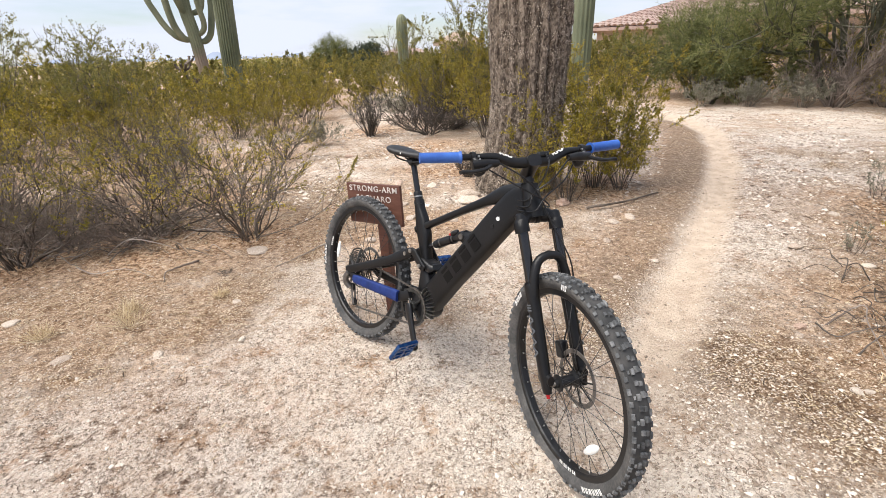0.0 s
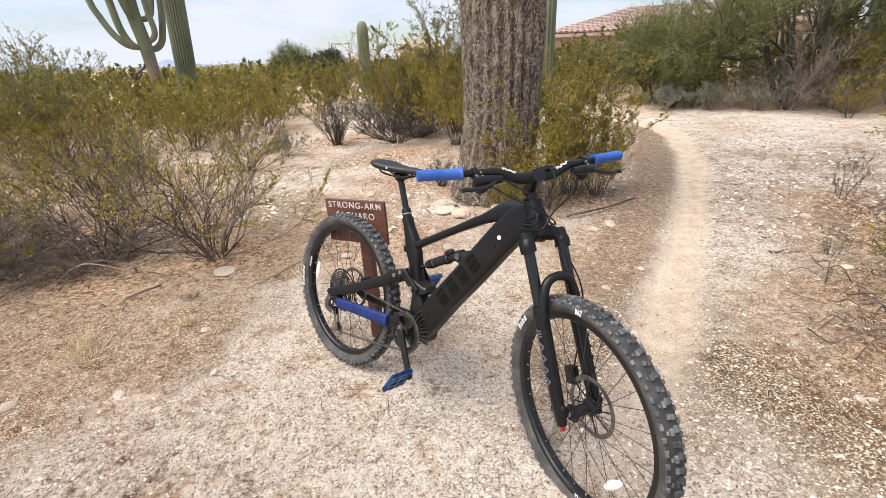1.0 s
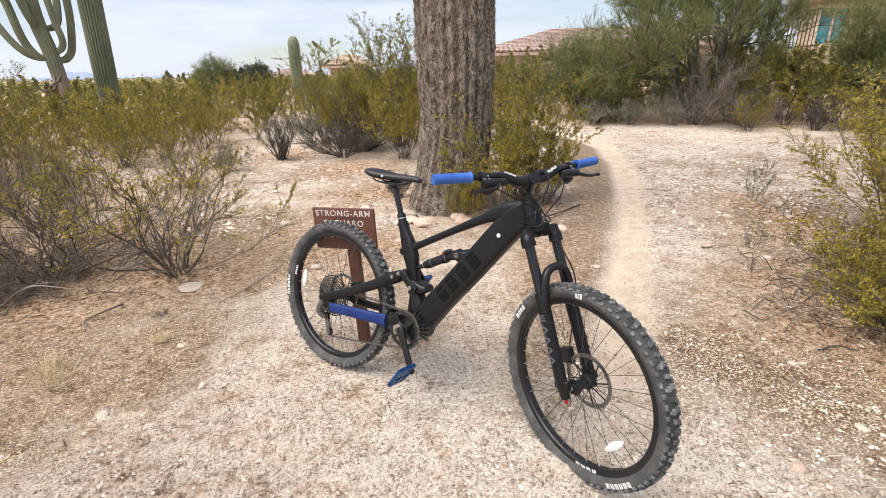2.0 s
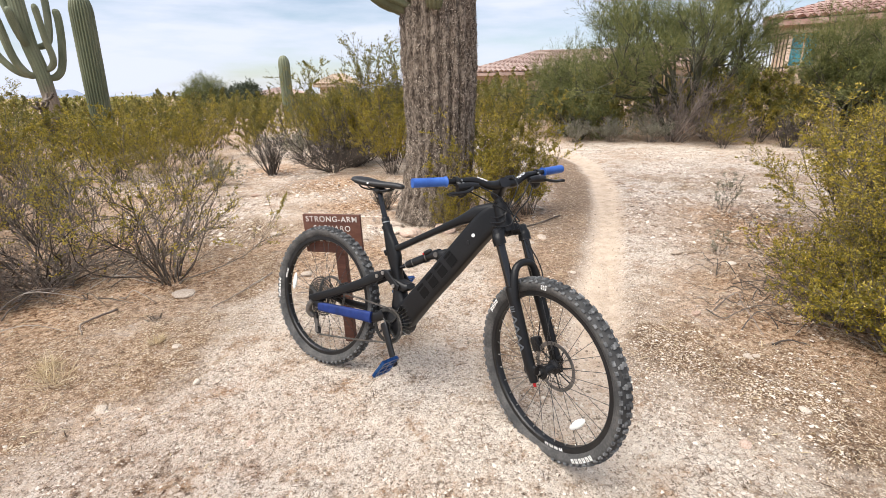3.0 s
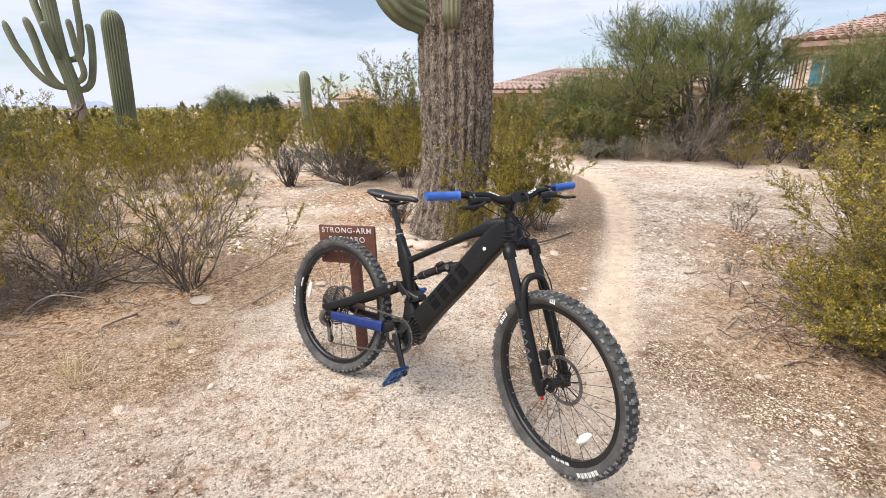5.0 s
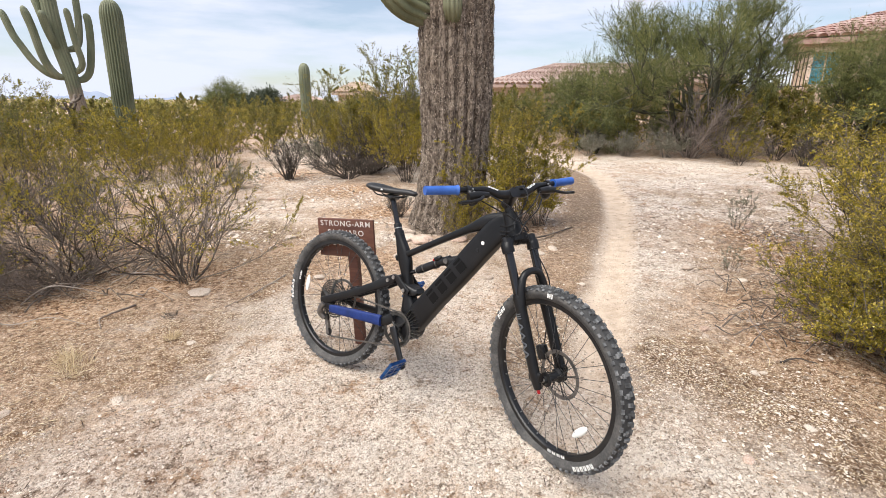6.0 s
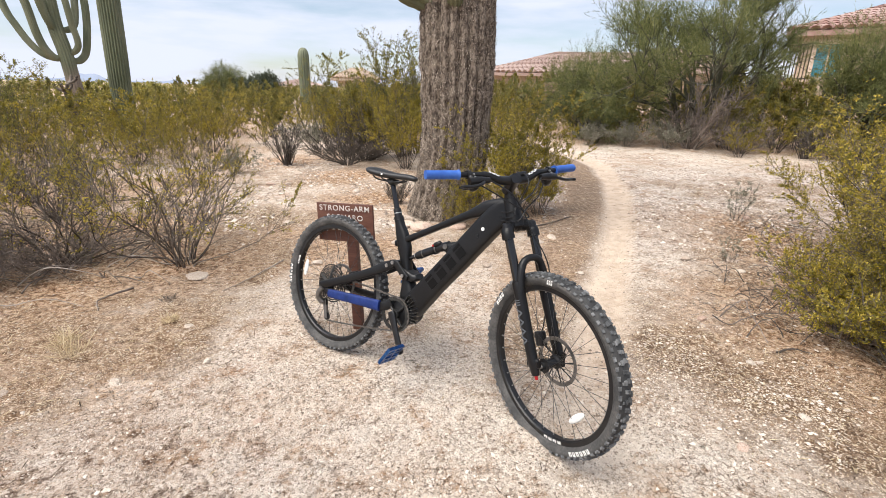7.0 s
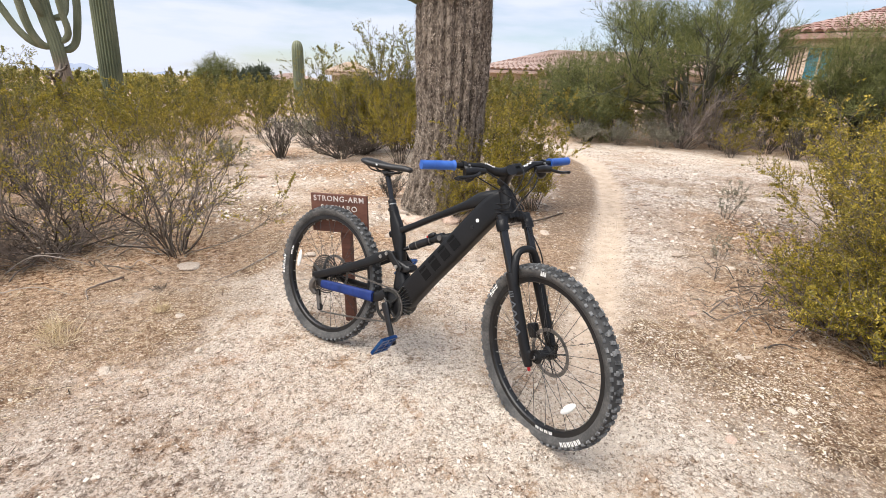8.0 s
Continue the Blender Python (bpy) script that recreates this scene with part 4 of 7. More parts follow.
# thicket at the end of the trail
RT = random.Random(3)
for i in range(44):
    az, dd = RT.uniform(radians(16), radians(62)), RT.uniform(11.2, 16.5)
    put_copy(RT.choice(FAR), dd * math.sin(az), dd * math.cos(az), RT.uniform(0, 6.3), RT.uniform(0.9, 1.3) * (1.0 if az < radians(42) else 0.72))
for kind, x, y, turn, size in (
        (BRITTLE, 4.9, 9.6, 0.3, 1.0), (BRITTLE, 5.6, 9.3, 1.3, 1.1), (BRITTLE, 6.3, 8.9, 2.3, 1.15), (GREY, 5.2, 9.9, 0.5, 0.8), (GREY, 7.9, 7.2, 2.5, 0.8), (MID[0], 5.3, 10.6, 0.4, 0.9), (MID[1], 6.3, 10.3, 1.4, 0.8),
        (MID[2], 7.6, 8.9, 2.4, 1.05), (MID[0], 8.1, 8.0, 3.4, 1.0), (MID[1], 8.3, 7.0, 4.4, 1.0), (MID[2], 8.5, 6.1, 5.4, 1.0), (MID[0], 7.6, 6.0, 0.9, 0.8), (MID[1], 6.9, 7.6, 0.2, 0.6),
        (FAR[0], 8.75, 8.65, 0.4, 1.5), (FAR[1], 9.15, 8.0, 1.4, 1.55), (FAR[2], 9.25, 7.1, 2.4, 1.45), (FAR[1], 8.7, 9.6, 3.4, 1.4), (MID[2], 4.0, 11.6, 3.1, 1.0), (MID[1], 3.0, 9.6, 2.1, 0.85), (MID[0], 2.3, 8.3, 5.1, 0.95), (MID[2], 1.4, 7.6, 1.1, 1.0), (MID[1], 9.5, 5.4, 1.8, 1.1), (MID[0], 7.9, 4.7, 2.8, 0.95), (MID[2], 6.6, 4.3, 0.8, 0.8), (MID[0], 5.6, 2.4, 1.8, 0.9)):
    put_copy(kind, x, y, turn, size)


# ---- palo verde trees ----
def tree(rng, label, height, spread, leaves, leaf, mat, trunks=3, droop=0.0, name="palo_verde_tree", base_r=0.09, broad=0.085):
    root = tagged(new(name), label, "tree", "trees behind the trail")
    wood, green = Geo(), Geo()
    green.plain = True
    tips = []

    def branch(p, d, length, r, level):
        seg = 5
        pts = [p]
        for i in range(seg):
            d = (d + rand_dir(rng) * 0.22 + Vector((0, 0, 0.05 - droop * level * 0.12))).normalized()
            pts.append(pts[-1] + d * length / seg)
        wood.tube(pts, [r * (1 - 0.55 * i / seg) for i in range(seg + 1)], 6 if level < 2 else 3, cap=False)
        if level >= 3:
            tips.append(pts)
            return
        for _ in range((4, 5, 5)[level]):
            k = rng.uniform(0.35, 1.0)
            i = min(seg - 1, int(k * seg))
            q = pts[i].lerp(pts[i + 1], k * seg - i)
            nd = (d * 0.7 + rand_dir(rng) * 0.85 + Vector((0, 0, 0.15 - droop * 0.25))).normalized()
            branch(q, nd, length * rng.uniform(0.5, 0.78), r * 0.48, level + 1)

    for s in range(trunks):
        az = 2 * math.pi * s / trunks + rng.uniform(-0.5, 0.5)
        tl = rng.uniform(0.25, 0.7) * spread
        branch(Vector((0.08 * math.cos(az), 0.08 * math.sin(az), -0.1)), Vector((math.sin(tl) * math.cos(az), math.sin(tl) * math.sin(az), math.cos(tl))).normalized(), height * 0.48, base_r * rng.uniform(0.7, 1.1), 0)
    sprays = leaves // 11
    rng.shuffle(tips)
    for _ in range(sprays):
        tp = tips[int(len(tips) * rng.random() ** 1.35)]
        i = rng.randrange(1, len(tp) - 1)
        q = tp[i].lerp(tp[i + 1], rng.random())
        u = ((tp[-1] - tp[0]).normalized() * 0.8 + rand_dir(rng) * 0.75 + Vector((0, 0, 0.30 - droop))).normalized()
        length = leaf * rng.uniform(4.0, 9.0)
        bend = rand_dir(rng) * 0.25
        for k in range(11):
            s = (k + rng.random()) / 11
            c = q + u * (length * s) + bend * (length * s * s)
            v = (u + rand_dir(rng) * 0.55).normalized()
            green.leaf(c, v * leaf * rng.uniform(1.0, 2.0), v.cross(rand_dir(rng)).normalized() * leaf * broad)
    part("trunk", wood, M_GREEN_BARK, root)
    part("crown", green, mat, root, kind="stuff")
    return root


R2 = random.Random(8)
put(tree(R2, "spreading palo verde tree with feathery green crown", 4.0, 1.12, 135000, 0.046, M_LEAF_PALO, 6), 7.48, 9.9, 0.3, 1.03)
WEEP = tree(R2, "low drooping palo verde with dense fine green twigs", 2.7, 1.05, 80000, 0.048, M_LEAF_PALO, 7, droop=0.3, base_r=0.05)
put(WEEP, 5.35, 10.9, 0.0, 0.86)
put(tree(R2, "rounded palo verde tree beside the house", 3.0, 0.55, 95000, 0.046, M_LEAF_PALO, 7, base_r=0.05), 8.80, 6.75, 2.2, 0.85)
SHOOT = put(tree(R2, "slender upright palo verde shoot above the thicket", 3.3, 0.18, 14000, 0.036, M_LEAF_PALO, 2, base_r=0.035), 5.95, 12.4, 0.0, 0.84)
SHOOT.scale = (0.42, 0.42, 0.84)
put_copy(WEEP, 13.6, 13.9, 1.7, 0.45)
DARK = tree(R2, "dark green distant tree above the scrub", 2.9, 0.9, 16000, 0.085, M_LEAF_DARK, 5, name="distant_tree", broad=0.5)
put(DARK, -4.3, 30.0, 0.0, 0.66)
put_copy(WEEP, -6.4, 31.0, 2.0, 0.95)
put_copy(DARK, -5.3, 31.0, 4.0, 0.52)
put_copy(DARK, 1.5, 30.0, 1.0, 0.55)

# ---- sign ----
M_SIGN = material("rusty brown painted wood", [(0.075, 0.028, 0.018), (0.115, 0.042, 0.026), (0.15, 0.065, 0.04)], 6, 0.65, bump=0.25, bump_scale=70, stretch=(1, 1, 6))
M_LETTER = material("faded white sign paint", [(0.42, 0.37, 0.33), (0.60, 0.56, 0.52), (0.72, 0.68, 0.64)], 30, 0.7, bump=0.1)


def bevel_box(size, bevel=0.004, m=None, segments=2):
    bm = bmesh.new()
    bmesh.ops.create_cube(bm, size=1, matrix=Matrix.Diagonal((*size, 1)))
    if bevel:
        bmesh.ops.bevel(bm, geom=bm.edges[:], offset=bevel, segments=segments, affect="EDGES", profile=0.6)
    if m:
        bm.transform(m)
    return bm


def sign():
    a, b = Vector((-0.507, 2.515, 0.775)), Vector((-0.212, 2.349, 0.786))
    u = (b - a)
    width = u.length
    u.normalize()
    root = tagged(new("trail_sign"), "brown wooden trail sign with white routed lettering on a post", "sign")
    out = Vector((u.y, -u.x, 0)).normalized()
    upv = Vector((0, 0, 1))
    upv = (upv - u * upv.dot(u)).normalized()
    nrm = u.cross(upv)
    m = Matrix((u, nrm * -1, upv)).transposed().to_4x4()
    height = 0.215
    mid = (a + b) / 2 - upv * height / 2
    root.matrix_world = Matrix.Translation((mid.x, mid.y, gh(mid.x, mid.y))) @ m
    lift = mid.z - gh(mid.x, mid.y)
    part("board", bevel_box((width, 0.018, height), 0.003, Matrix.Translation((0, 0, lift))), M_SIGN, root, smooth=False)
    part("post", bevel_box((0.058, 0.04, lift + 0.22), 0.004, Matrix.Translation((0.02, 0.031, (lift + 0.02) / 2 - 0.07))), M_SIGN, root, smooth=False)

    def glyphs(text, size):
        cu = bpy.data.curves.new("letter", "FONT")
        cu.body, cu.size, cu.extrude, cu.offset, cu.space_character = text, size, 0.0012, 0.0001, 1.16
        tmp = bpy.data.objects.new("letter", cu)
        scene.collection.objects.link(tmp)
        bpy.context.view_layer.update()
        me = bpy.data.meshes.new_from_object(tmp.evaluated_get(bpy.context.evaluated_depsgraph_get()))
        bpy.data.objects.remove(tmp)
        xs = [v.co.x for v in me.vertices]
        return me, min(xs), max(xs)

    def line(text, z, size):
        """One routed, painted line of the sign, each letter a part."""
        full = glyphs(text, size)[2]
        for i, ch in enumerate(text):
            me, lo, hi = glyphs(ch, size)
            me.name = "letter"
            me.transform(Matrix.Translation((glyphs(text[:i + 1], size)[2] - hi - full / 2, -0.0102, z)) @ Matrix.Rotation(math.pi / 2, 4, "X"))
            me.materials.clear()
            me.materials.append(M_LETTER)
            new("letter", me).parent = root

    line("STRONG-ARM", lift + 0.068, 0.043)
    line("SAGUARO", lift + 0.017, 0.043)
    bar = Geo()
    bar.box((0, 0, 0), (0.016, 0.0024, 0.024))
    bar = bar.mesh("worn_letter", M_LETTER, False)
    for i in range(5):
        ob = part("worn_letter", bar, None, root, "worn white block of lettering")
        ob.location = ((i - 2) * 0.036, -0.0102, lift - 0.030)


sign()

# ---- houses and walls behind the trees ----
M_STUCCO = material("tan stucco", [(0.42, 0.31, 0.22), (0.50, 0.38, 0.28), (0.56, 0.44, 0.33)], 3, 0.9, bump=0.3, bump_scale=90)
M_STUCCO_WALL = material("brown stucco wall", [(0.26, 0.16, 0.12), (0.32, 0.21, 0.155), (0.38, 0.26, 0.20)], 2, 0.9, bump=0.3, bump_scale=90)
M_TRIM = material("cream window trim", [(0.58, 0.46, 0.36), (0.64, 0.53, 0.42)], 4, 0.8, bump=0.1)
M_TILE = material("clay roof tile", [(0.22, 0.12, 0.10), (0.33, 0.20, 0.165), (0.44, 0.31, 0.27)], 3, 0.85, bump=0.2, per="object", spread=0.5)
# Far roofs: distance haze put into the tile colour as paler tones.
M_TILE_PALE = material("haze-paled clay roof tile", [(0.33, 0.225, 0.19), (0.41, 0.295, 0.25), (0.47, 0.355, 0.305)], 3, 0.85, bump=0.2, per="object", spread=0.4)
M_IRON = material("dark brown iron", [(0.05, 0.035, 0.03), (0.09, 0.065, 0.055)], 6, 0.6, metal=0.3, bump=0.1)
M_SHADE = material("turquoise curtain", [(0.03, 0.30, 0.42), (0.06, 0.42, 0.55), (0.12, 0.52, 0.62)], 2, 0.7, bump=0.1, stretch=(6, 6, 0.3))
M_GLASS = bpy.data.materials.new("window glass")
M_GLASS.use_nodes = True
M_GLASS.node_tree.nodes["Principled BSDF"].inputs["Roughness"].default_value = 0.05
M_GLASS.node_tree.nodes["Principled BSDF"].inputs["Transmission Weight"].default_value = 1.0


def roof_slope(root, a, b, c, d, pitch=0.30, tile=M_TILE):
    """Rows of half-round clay tiles on the slope a-b (eave) to d-c (ridge), each course a run of barrels."""
    a, b, c, d = (Vector(p) for p in (a, b, c, d))
    under = Geo()
    under.v += [a, b, c, d, a - Vector((0, 0, 0.16)), b - Vector((0, 0, 0.16))]
    under.f += [(0, 1, 2, 3), (4, 5, 1, 0)]
    slope = part("roof_slope", under, tile, root, smooth=False)
    n = max(3, int((b - a).length / pitch))
    rows = max(2, int((d - a).length / 0.42))
    nrm = (b - a).cross(d - a).normalized()
    bar = {}
    for j in range(rows):
        g = Geo()
        for i in range(n):
            s = (i + 0.5) / n
            t0, t1 = j / rows, (j + 1.12) / rows
            l0, l1 = a.lerp(d, t0).lerp(b.lerp(c, t0), s), a.lerp(d, min(1, t1)).lerp(b.lerp(c, min(1, t1)), s)
            wid = (a.lerp(d, t0) - b.lerp(c, t0)).length / n
            if wid < 0.1:
                continue
            side = (b - a).normalized() * wid * 0.46
            base = len(g.v)
            for p, lift in ((l0, 0.05), (l1, 0.01)):
                for k in range(5):
                    th = math.pi * k / 4
                    g.v.append(p + side * math.cos(th) + nrm * (wid * 0.36 * math.sin(th) + lift))
            for k in range(4):
                g.f.append((base + k, base + k + 1, base + 5 + k + 1, base + 5 + k))
            g.f.append(tuple(base + k for k in range(5)))
        part("tile_course", g, tile, slope)


def house(label, corner, heading, length, depth, floor, eave, ridge, windows=(), overhang=0.45, tile=M_TILE):
    """A stuccoed house: corner is the facade's left end, heading the way along the facade; windows: (from, to, sill, head)."""
    root = tagged(new("house"), label, "house", "houses")
    u = Vector((math.cos(heading), math.sin(heading), 0))
    v = Vector((-u.y, u.x, 0))
    root.matrix_world = Matrix((u, v, Vector((0, 0, 1)))).transposed().to_4x4()
    root.location = (corner[0], corner[1], 0)
    th = 0.25
    cuts = [0.0]
    g = Geo()
    x = 0.0
    for a, b, lo, hi in sorted(windows):
        g.box(((x + a) / 2, th / 2, (floor + eave) / 2), (a - x, th, eave - floor))
        g.box(((a + b) / 2, th / 2, (floor + lo) / 2), (b - a, th, lo - floor))
        g.box(((a + b) / 2, th / 2, (hi + eave) / 2), (b - a, th, eave - hi))
        x = b
    g.box(((x + length) / 2, th / 2, (floor + eave) / 2), (length - x, th, eave - floor))
    g.box((th / 2, depth / 2 + th / 2, (floor + eave) / 2), (th, depth - th, eave - floor))
    g.box((length - th / 2, depth / 2 + th / 2, (floor + eave) / 2), (th, depth - th, eave - floor))
    g.box((length / 2, depth + th / 2, (floor + eave) / 2), (length, th, eave - floor))
    part("wall", g, M_STUCCO, root, smooth=False)
    for a, b, lo, hi in windows:
        fr = Geo()
        for c, s in ((((a + b) / 2, -0.02, hi + 0.07), (b - a + 0.28, 0.10, 0.14)), (((a + b) / 2, -0.02, lo - 0.07), (b - a + 0.28, 0.10, 0.14)),
                     ((a - 0.07, -0.02, (lo + hi) / 2), (0.14, 0.10, hi - lo)), ((b + 0.07, -0.02, (lo + hi) / 2), (0.14, 0.10, hi - lo)), (((a + b) / 2, 0.08, (lo + hi) / 2), (0.05, 0.05, hi - lo))):
            fr.box(c, s)
        win = part("window", fr, M_TRIM, root, "cream moulded window surround", smooth=False)
        gl = Geo()
        gl.box(((a + b) / 2, 0.12, (lo + hi) / 2), (b - a, 0.012, hi - lo))
        pane = part("pane", gl, M_GLASS, win, smooth=False)
        pane.visible_shadow = False
        cu = Geo()
        n = 24
        for i in range(n):
            xa, xb = a + (b - a) * i / n, a + (b - a) * (i + 1) / n
            cu.box(((xa + xb) / 2, 0.20 + 0.02 * (i % 2), (lo + hi) / 2), (xb - xa, 0.02, hi - lo))
        part("curtain", cu, M_SHADE, win, "turquoise curtain", smooth=False)
    o = overhang
    A, B, C, D = (-o, -o, eave), (length + o, -o, eave), (length + o, depth + o, eave), (-o, depth + o, eave)
    half = depth / 2 + o
    P, Q = (min(half, length / 2) - o, depth / 2, ridge), (length + o - min(half, length / 2), depth / 2, ridge)
    roof_slope(root, A, B, Q, P, tile=tile)
    roof_slope(root, B, C, Q, Q, tile=tile)
    roof_slope(root, C, D, P, Q, tile=tile)
    roof_slope(root, D, A, P, P, tile=tile)
    return root


house("tan stucco house with clay tile roof and turquoise-curtained window", (15.45, 15.1), radians(-47), 9.0, 7.0, 0.6, 3.50, 4.95, windows=((0.50, 1.22, 2.05, 3.1),))
house("low tan stucco house with reddish tile roof behind trees", (8.3, 28.6), radians(-22), 13.0, 8.0, 0.2, 2.35, 3.75, tile=M_TILE_PALE)
house("tan stucco garage wing with tiled roof behind trees", (11.2, 20.8), radians(-35), 5.0, 5.0, 0.3, 2.35, 3.4, tile=M_TILE_PALE)
house("distant house with reddish tiled roof", (-8.5, 70.0), radians(-5), 6.0, 8.0, 0.3, 1.3, 2.3, tile=M_TILE_PALE)
house("distant tan house seen above the scrub", (-0.2, 40.0), radians(-8), 2.6, 5.0, 0.3, 2.0, 2.85, tile=M_STUCCO)


def garden_wall():
    root = tagged(new("garden_wall"), "brown stucco garden wall topped by dark iron railings", "wall")
    a, b = Vector((12.18, 12.40, 0)), Vector((12.12, 11.36, 0))
    u = (b - a).normalized()
    L = (b - a).length
    root.matrix_world = Matrix.Translation(a) @ Matrix.Rotation(math.atan2(u.y, u.x), 4, "Z")
    part("masonry", bevel_box((L, 0.2, 1.6), 0.02, Matrix.Translation((L / 2, 0, 0.97))), M_STUCCO_WALL, root, smooth=False)
    for z in (1.86, 2.74):
        part("rail", bevel_box((L, 0.035, 0.035), 0.004, Matrix.Translation((L / 2, 0, z))), M_IRON, root, smooth=False)
    bar = bevel_box((0.018, 0.018, 0.98), 0)
    me = bpy.data.meshes.new("baluster")
    bar.to_mesh(me)
    bar.free()
    me.materials.append(M_IRON)
    for i in range(int(L / 0.12)):
        ob = part("baluster", me, None, root)
        ob.location = (0.06 + i * 0.12, 0, 2.27)


garden_wall()


def back_wall():
    g = bevel_box((7.0, 0.2, 1.9), 0.02)
    ob = part("boundary_wall", g, M_STUCCO_WALL, None, smooth=False)
    ob.matrix_world = Matrix.Translation((9.6, 14.6, 0.75)) @ Matrix.Rotation(radians(-38), 4, "Z")
    tagged(ob, "brown stucco boundary wall behind the trees", "wall")


back_wall()

# ---- far mountains ----
# Distance haze is put into the rock's blue-grey colour.
M_MOUNT = material("hazy blue mountain rock", [(0.20, 0.24, 0.32), (0.26, 0.30, 0.38)], 0.004, 1.0, bump=0)


def mountains():
    g = Geo()
    n = 160
    for i in range(n + 1):
        az = radians(-75 + 60 * i / n)
        h = 4 + 26 * max(0, noise.noise(Vector((i * 0.09, 2.0, 0)))) + 14 * abs(noise.noise(Vector((i * 0.23, 7.0, 0))))
        for d, z in ((2000, -3.0), (2150, h * 1.35), (2400, -3.0)):
            g.v.append(Vector((d * math.sin(az), d * math.cos(az), z)))
    for i in range(n):
        for k in (0, 1):
            g.f.append((i * 3 + k, i * 3 + 3 + k, i * 3 + 4 + k, i * 3 + 1 + k))
    ob = part("backdrop", g, M_MOUNT, None)
    tagged(ob, "hazy blue mountain range on the horizon", "mountains", kind="structure")


mountains()


# ---- the bicycle ----
M_CARBON = material("matt black carbon", [(0.0034, 0.0034, 0.0038), (0.0052, 0.0052, 0.0058), (0.0092, 0.0092, 0.0098)], 5, 0.40, bump=0.03, bump_scale=120, spec=0.30)
M_BLACK = material("satin black alloy", [(0.005, 0.005, 0.0055), (0.008, 0.008, 0.009), (0.016, 0.016, 0.016)], 14, 0.36, metal=0.0, bump=0.03, spec=0.35)
M_STANCHION = material("polished black stanchion", [(0.008, 0.008, 0.009), (0.012, 0.012, 0.013)], 4, 0.08, bump=0)
M_RUBBER = material("dusty tyre rubber", [(0.036, 0.036, 0.036), (0.060, 0.058, 0.056), (0.098, 0.093, 0.087)], 16, 0.85, bump=0.2, bump_scale=110, fine=0.6)
# The pale greys hold both the scuffs and the knobs' highlights.
M_TREAD = material("scuffed tread rubber with painted highlights", [(0.028, 0.029, 0.031), (0.085, 0.088, 0.09), (0.22, 0.22, 0.22)], 26, 0.8, bump=0.15, bump_scale=120)
M_CASING = material("shade-darkened casing rubber", [(0.016, 0.016, 0.017), (0.030, 0.030, 0.030), (0.055, 0.052, 0.05)], 20, 0.85, bump=0.1)
M_SOFT = material("black saddle cover", [(0.007, 0.007, 0.008), (0.012, 0.012, 0.013)], 30, 0.5, bump=0.08, bump_scale=200)
M_STEEL = material("brushed steel", [(0.32, 0.31, 0.30), (0.48, 0.47, 0.45)], 40, 0.35, metal=1.0, bump=0.05)
M_DARK_STEEL = material("dark oily steel", [(0.09, 0.085, 0.08), (0.21, 0.20, 0.185)], 40, 0.4, metal=0.8, bump=0.1)
M_ROTOR = material("worn rotor steel", [(0.14, 0.135, 0.13), (0.26, 0.25, 0.24)], 40, 0.45, metal=0.9, bump=0.05)
M_GEAR = material("black gear steel", [(0.012, 0.012, 0.012), (0.03, 0.03, 0.029), (0.07, 0.067, 0.062)], 40, 0.45, metal=0.5, bump=0.1)
M_SPOKE = material("black spoke steel", [(0.03, 0.03, 0.03), (0.06, 0.06, 0.06)], 10, 0.4, metal=0.6, bump=0)
M_BLUE = material("blue rubber", [(0.012, 0.055, 0.24), (0.02, 0.085, 0.34), (0.04, 0.13, 0.44)], 12, 0.5, bump=0.1, bump_scale=200)
M_BLUE_GUARD = material("dark blue guard", [(0.005, 0.016, 0.075), (0.007, 0.022, 0.115), (0.015, 0.035, 0.16)], 14, 0.55, bump=0.05, spec=0.3)
M_BLUE_METAL = material("blue anodised alloy", [(0.006, 0.03, 0.13), (0.012, 0.065, 0.22), (0.06, 0.16, 0.36)], 40, 0.3, metal=0.75, bump=0.05)
M_WHITE = material("white print", [(0.62, 0.61, 0.59), (0.80, 0.79, 0.77)], 60, 0.6, bump=0)
M_GREY_PRINT = material("grey print", [(0.075, 0.085, 0.098), (0.11, 0.122, 0.138)], 60, 0.6, bump=0)
M_GLOSS_PRINT = material("gloss black print", [(0.0034, 0.0034, 0.0036), (0.0045, 0.0045, 0.0047)], 4, 0.38, bump=0, spec=0.16)
M_REFLECT = material("white reflector plastic", [(0.62, 0.62, 0.60), (0.78, 0.78, 0.76)], 120, 0.25, bump=0.1, bump_scale=300)
M_RED = material("red anodised knob", [(0.40, 0.01, 0.015), (0.55, 0.02, 0.02)], 20, 0.3, metal=0.3, bump=0)

BIKE_M = Matrix.Translation((-0.500, 2.274, 0.007)) @ Matrix.Rotation(radians(-48.7), 4, "Z") @ Matrix.Rotation(radians(0.63), 4, "Y") @ Matrix.Rotation(radians(-11.2), 4, "X")
BIKE = tagged(new("electric_mountain_bike"), "matt black electric mountain bike with blue grips leaning on the grit", "bicycle")
BIKE.matrix_world = BIKE_M
TYRE_R, AXLE_Z, WHEELBASE = 0.370, 0.369, 1.274
HEAD = Vector((-0.399, 0, 0.917))       # steering axis, upwards
AHEAD = Vector((0.917, 0, 0.399))       # square to it, forwards
P0 = Vector((1.234, 0, AXLE_Z))         # the axis at axle height
STEER = Matrix.Translation(P0) @ Matrix.Rotation(radians(-22.8), 4, HEAD) @ Matrix.Translation(-P0)


def fork_point(s, ahead=0.0, y=0.0):
    return P0 + HEAD * s + AHEAD * ahead + Vector((0, y, 0))


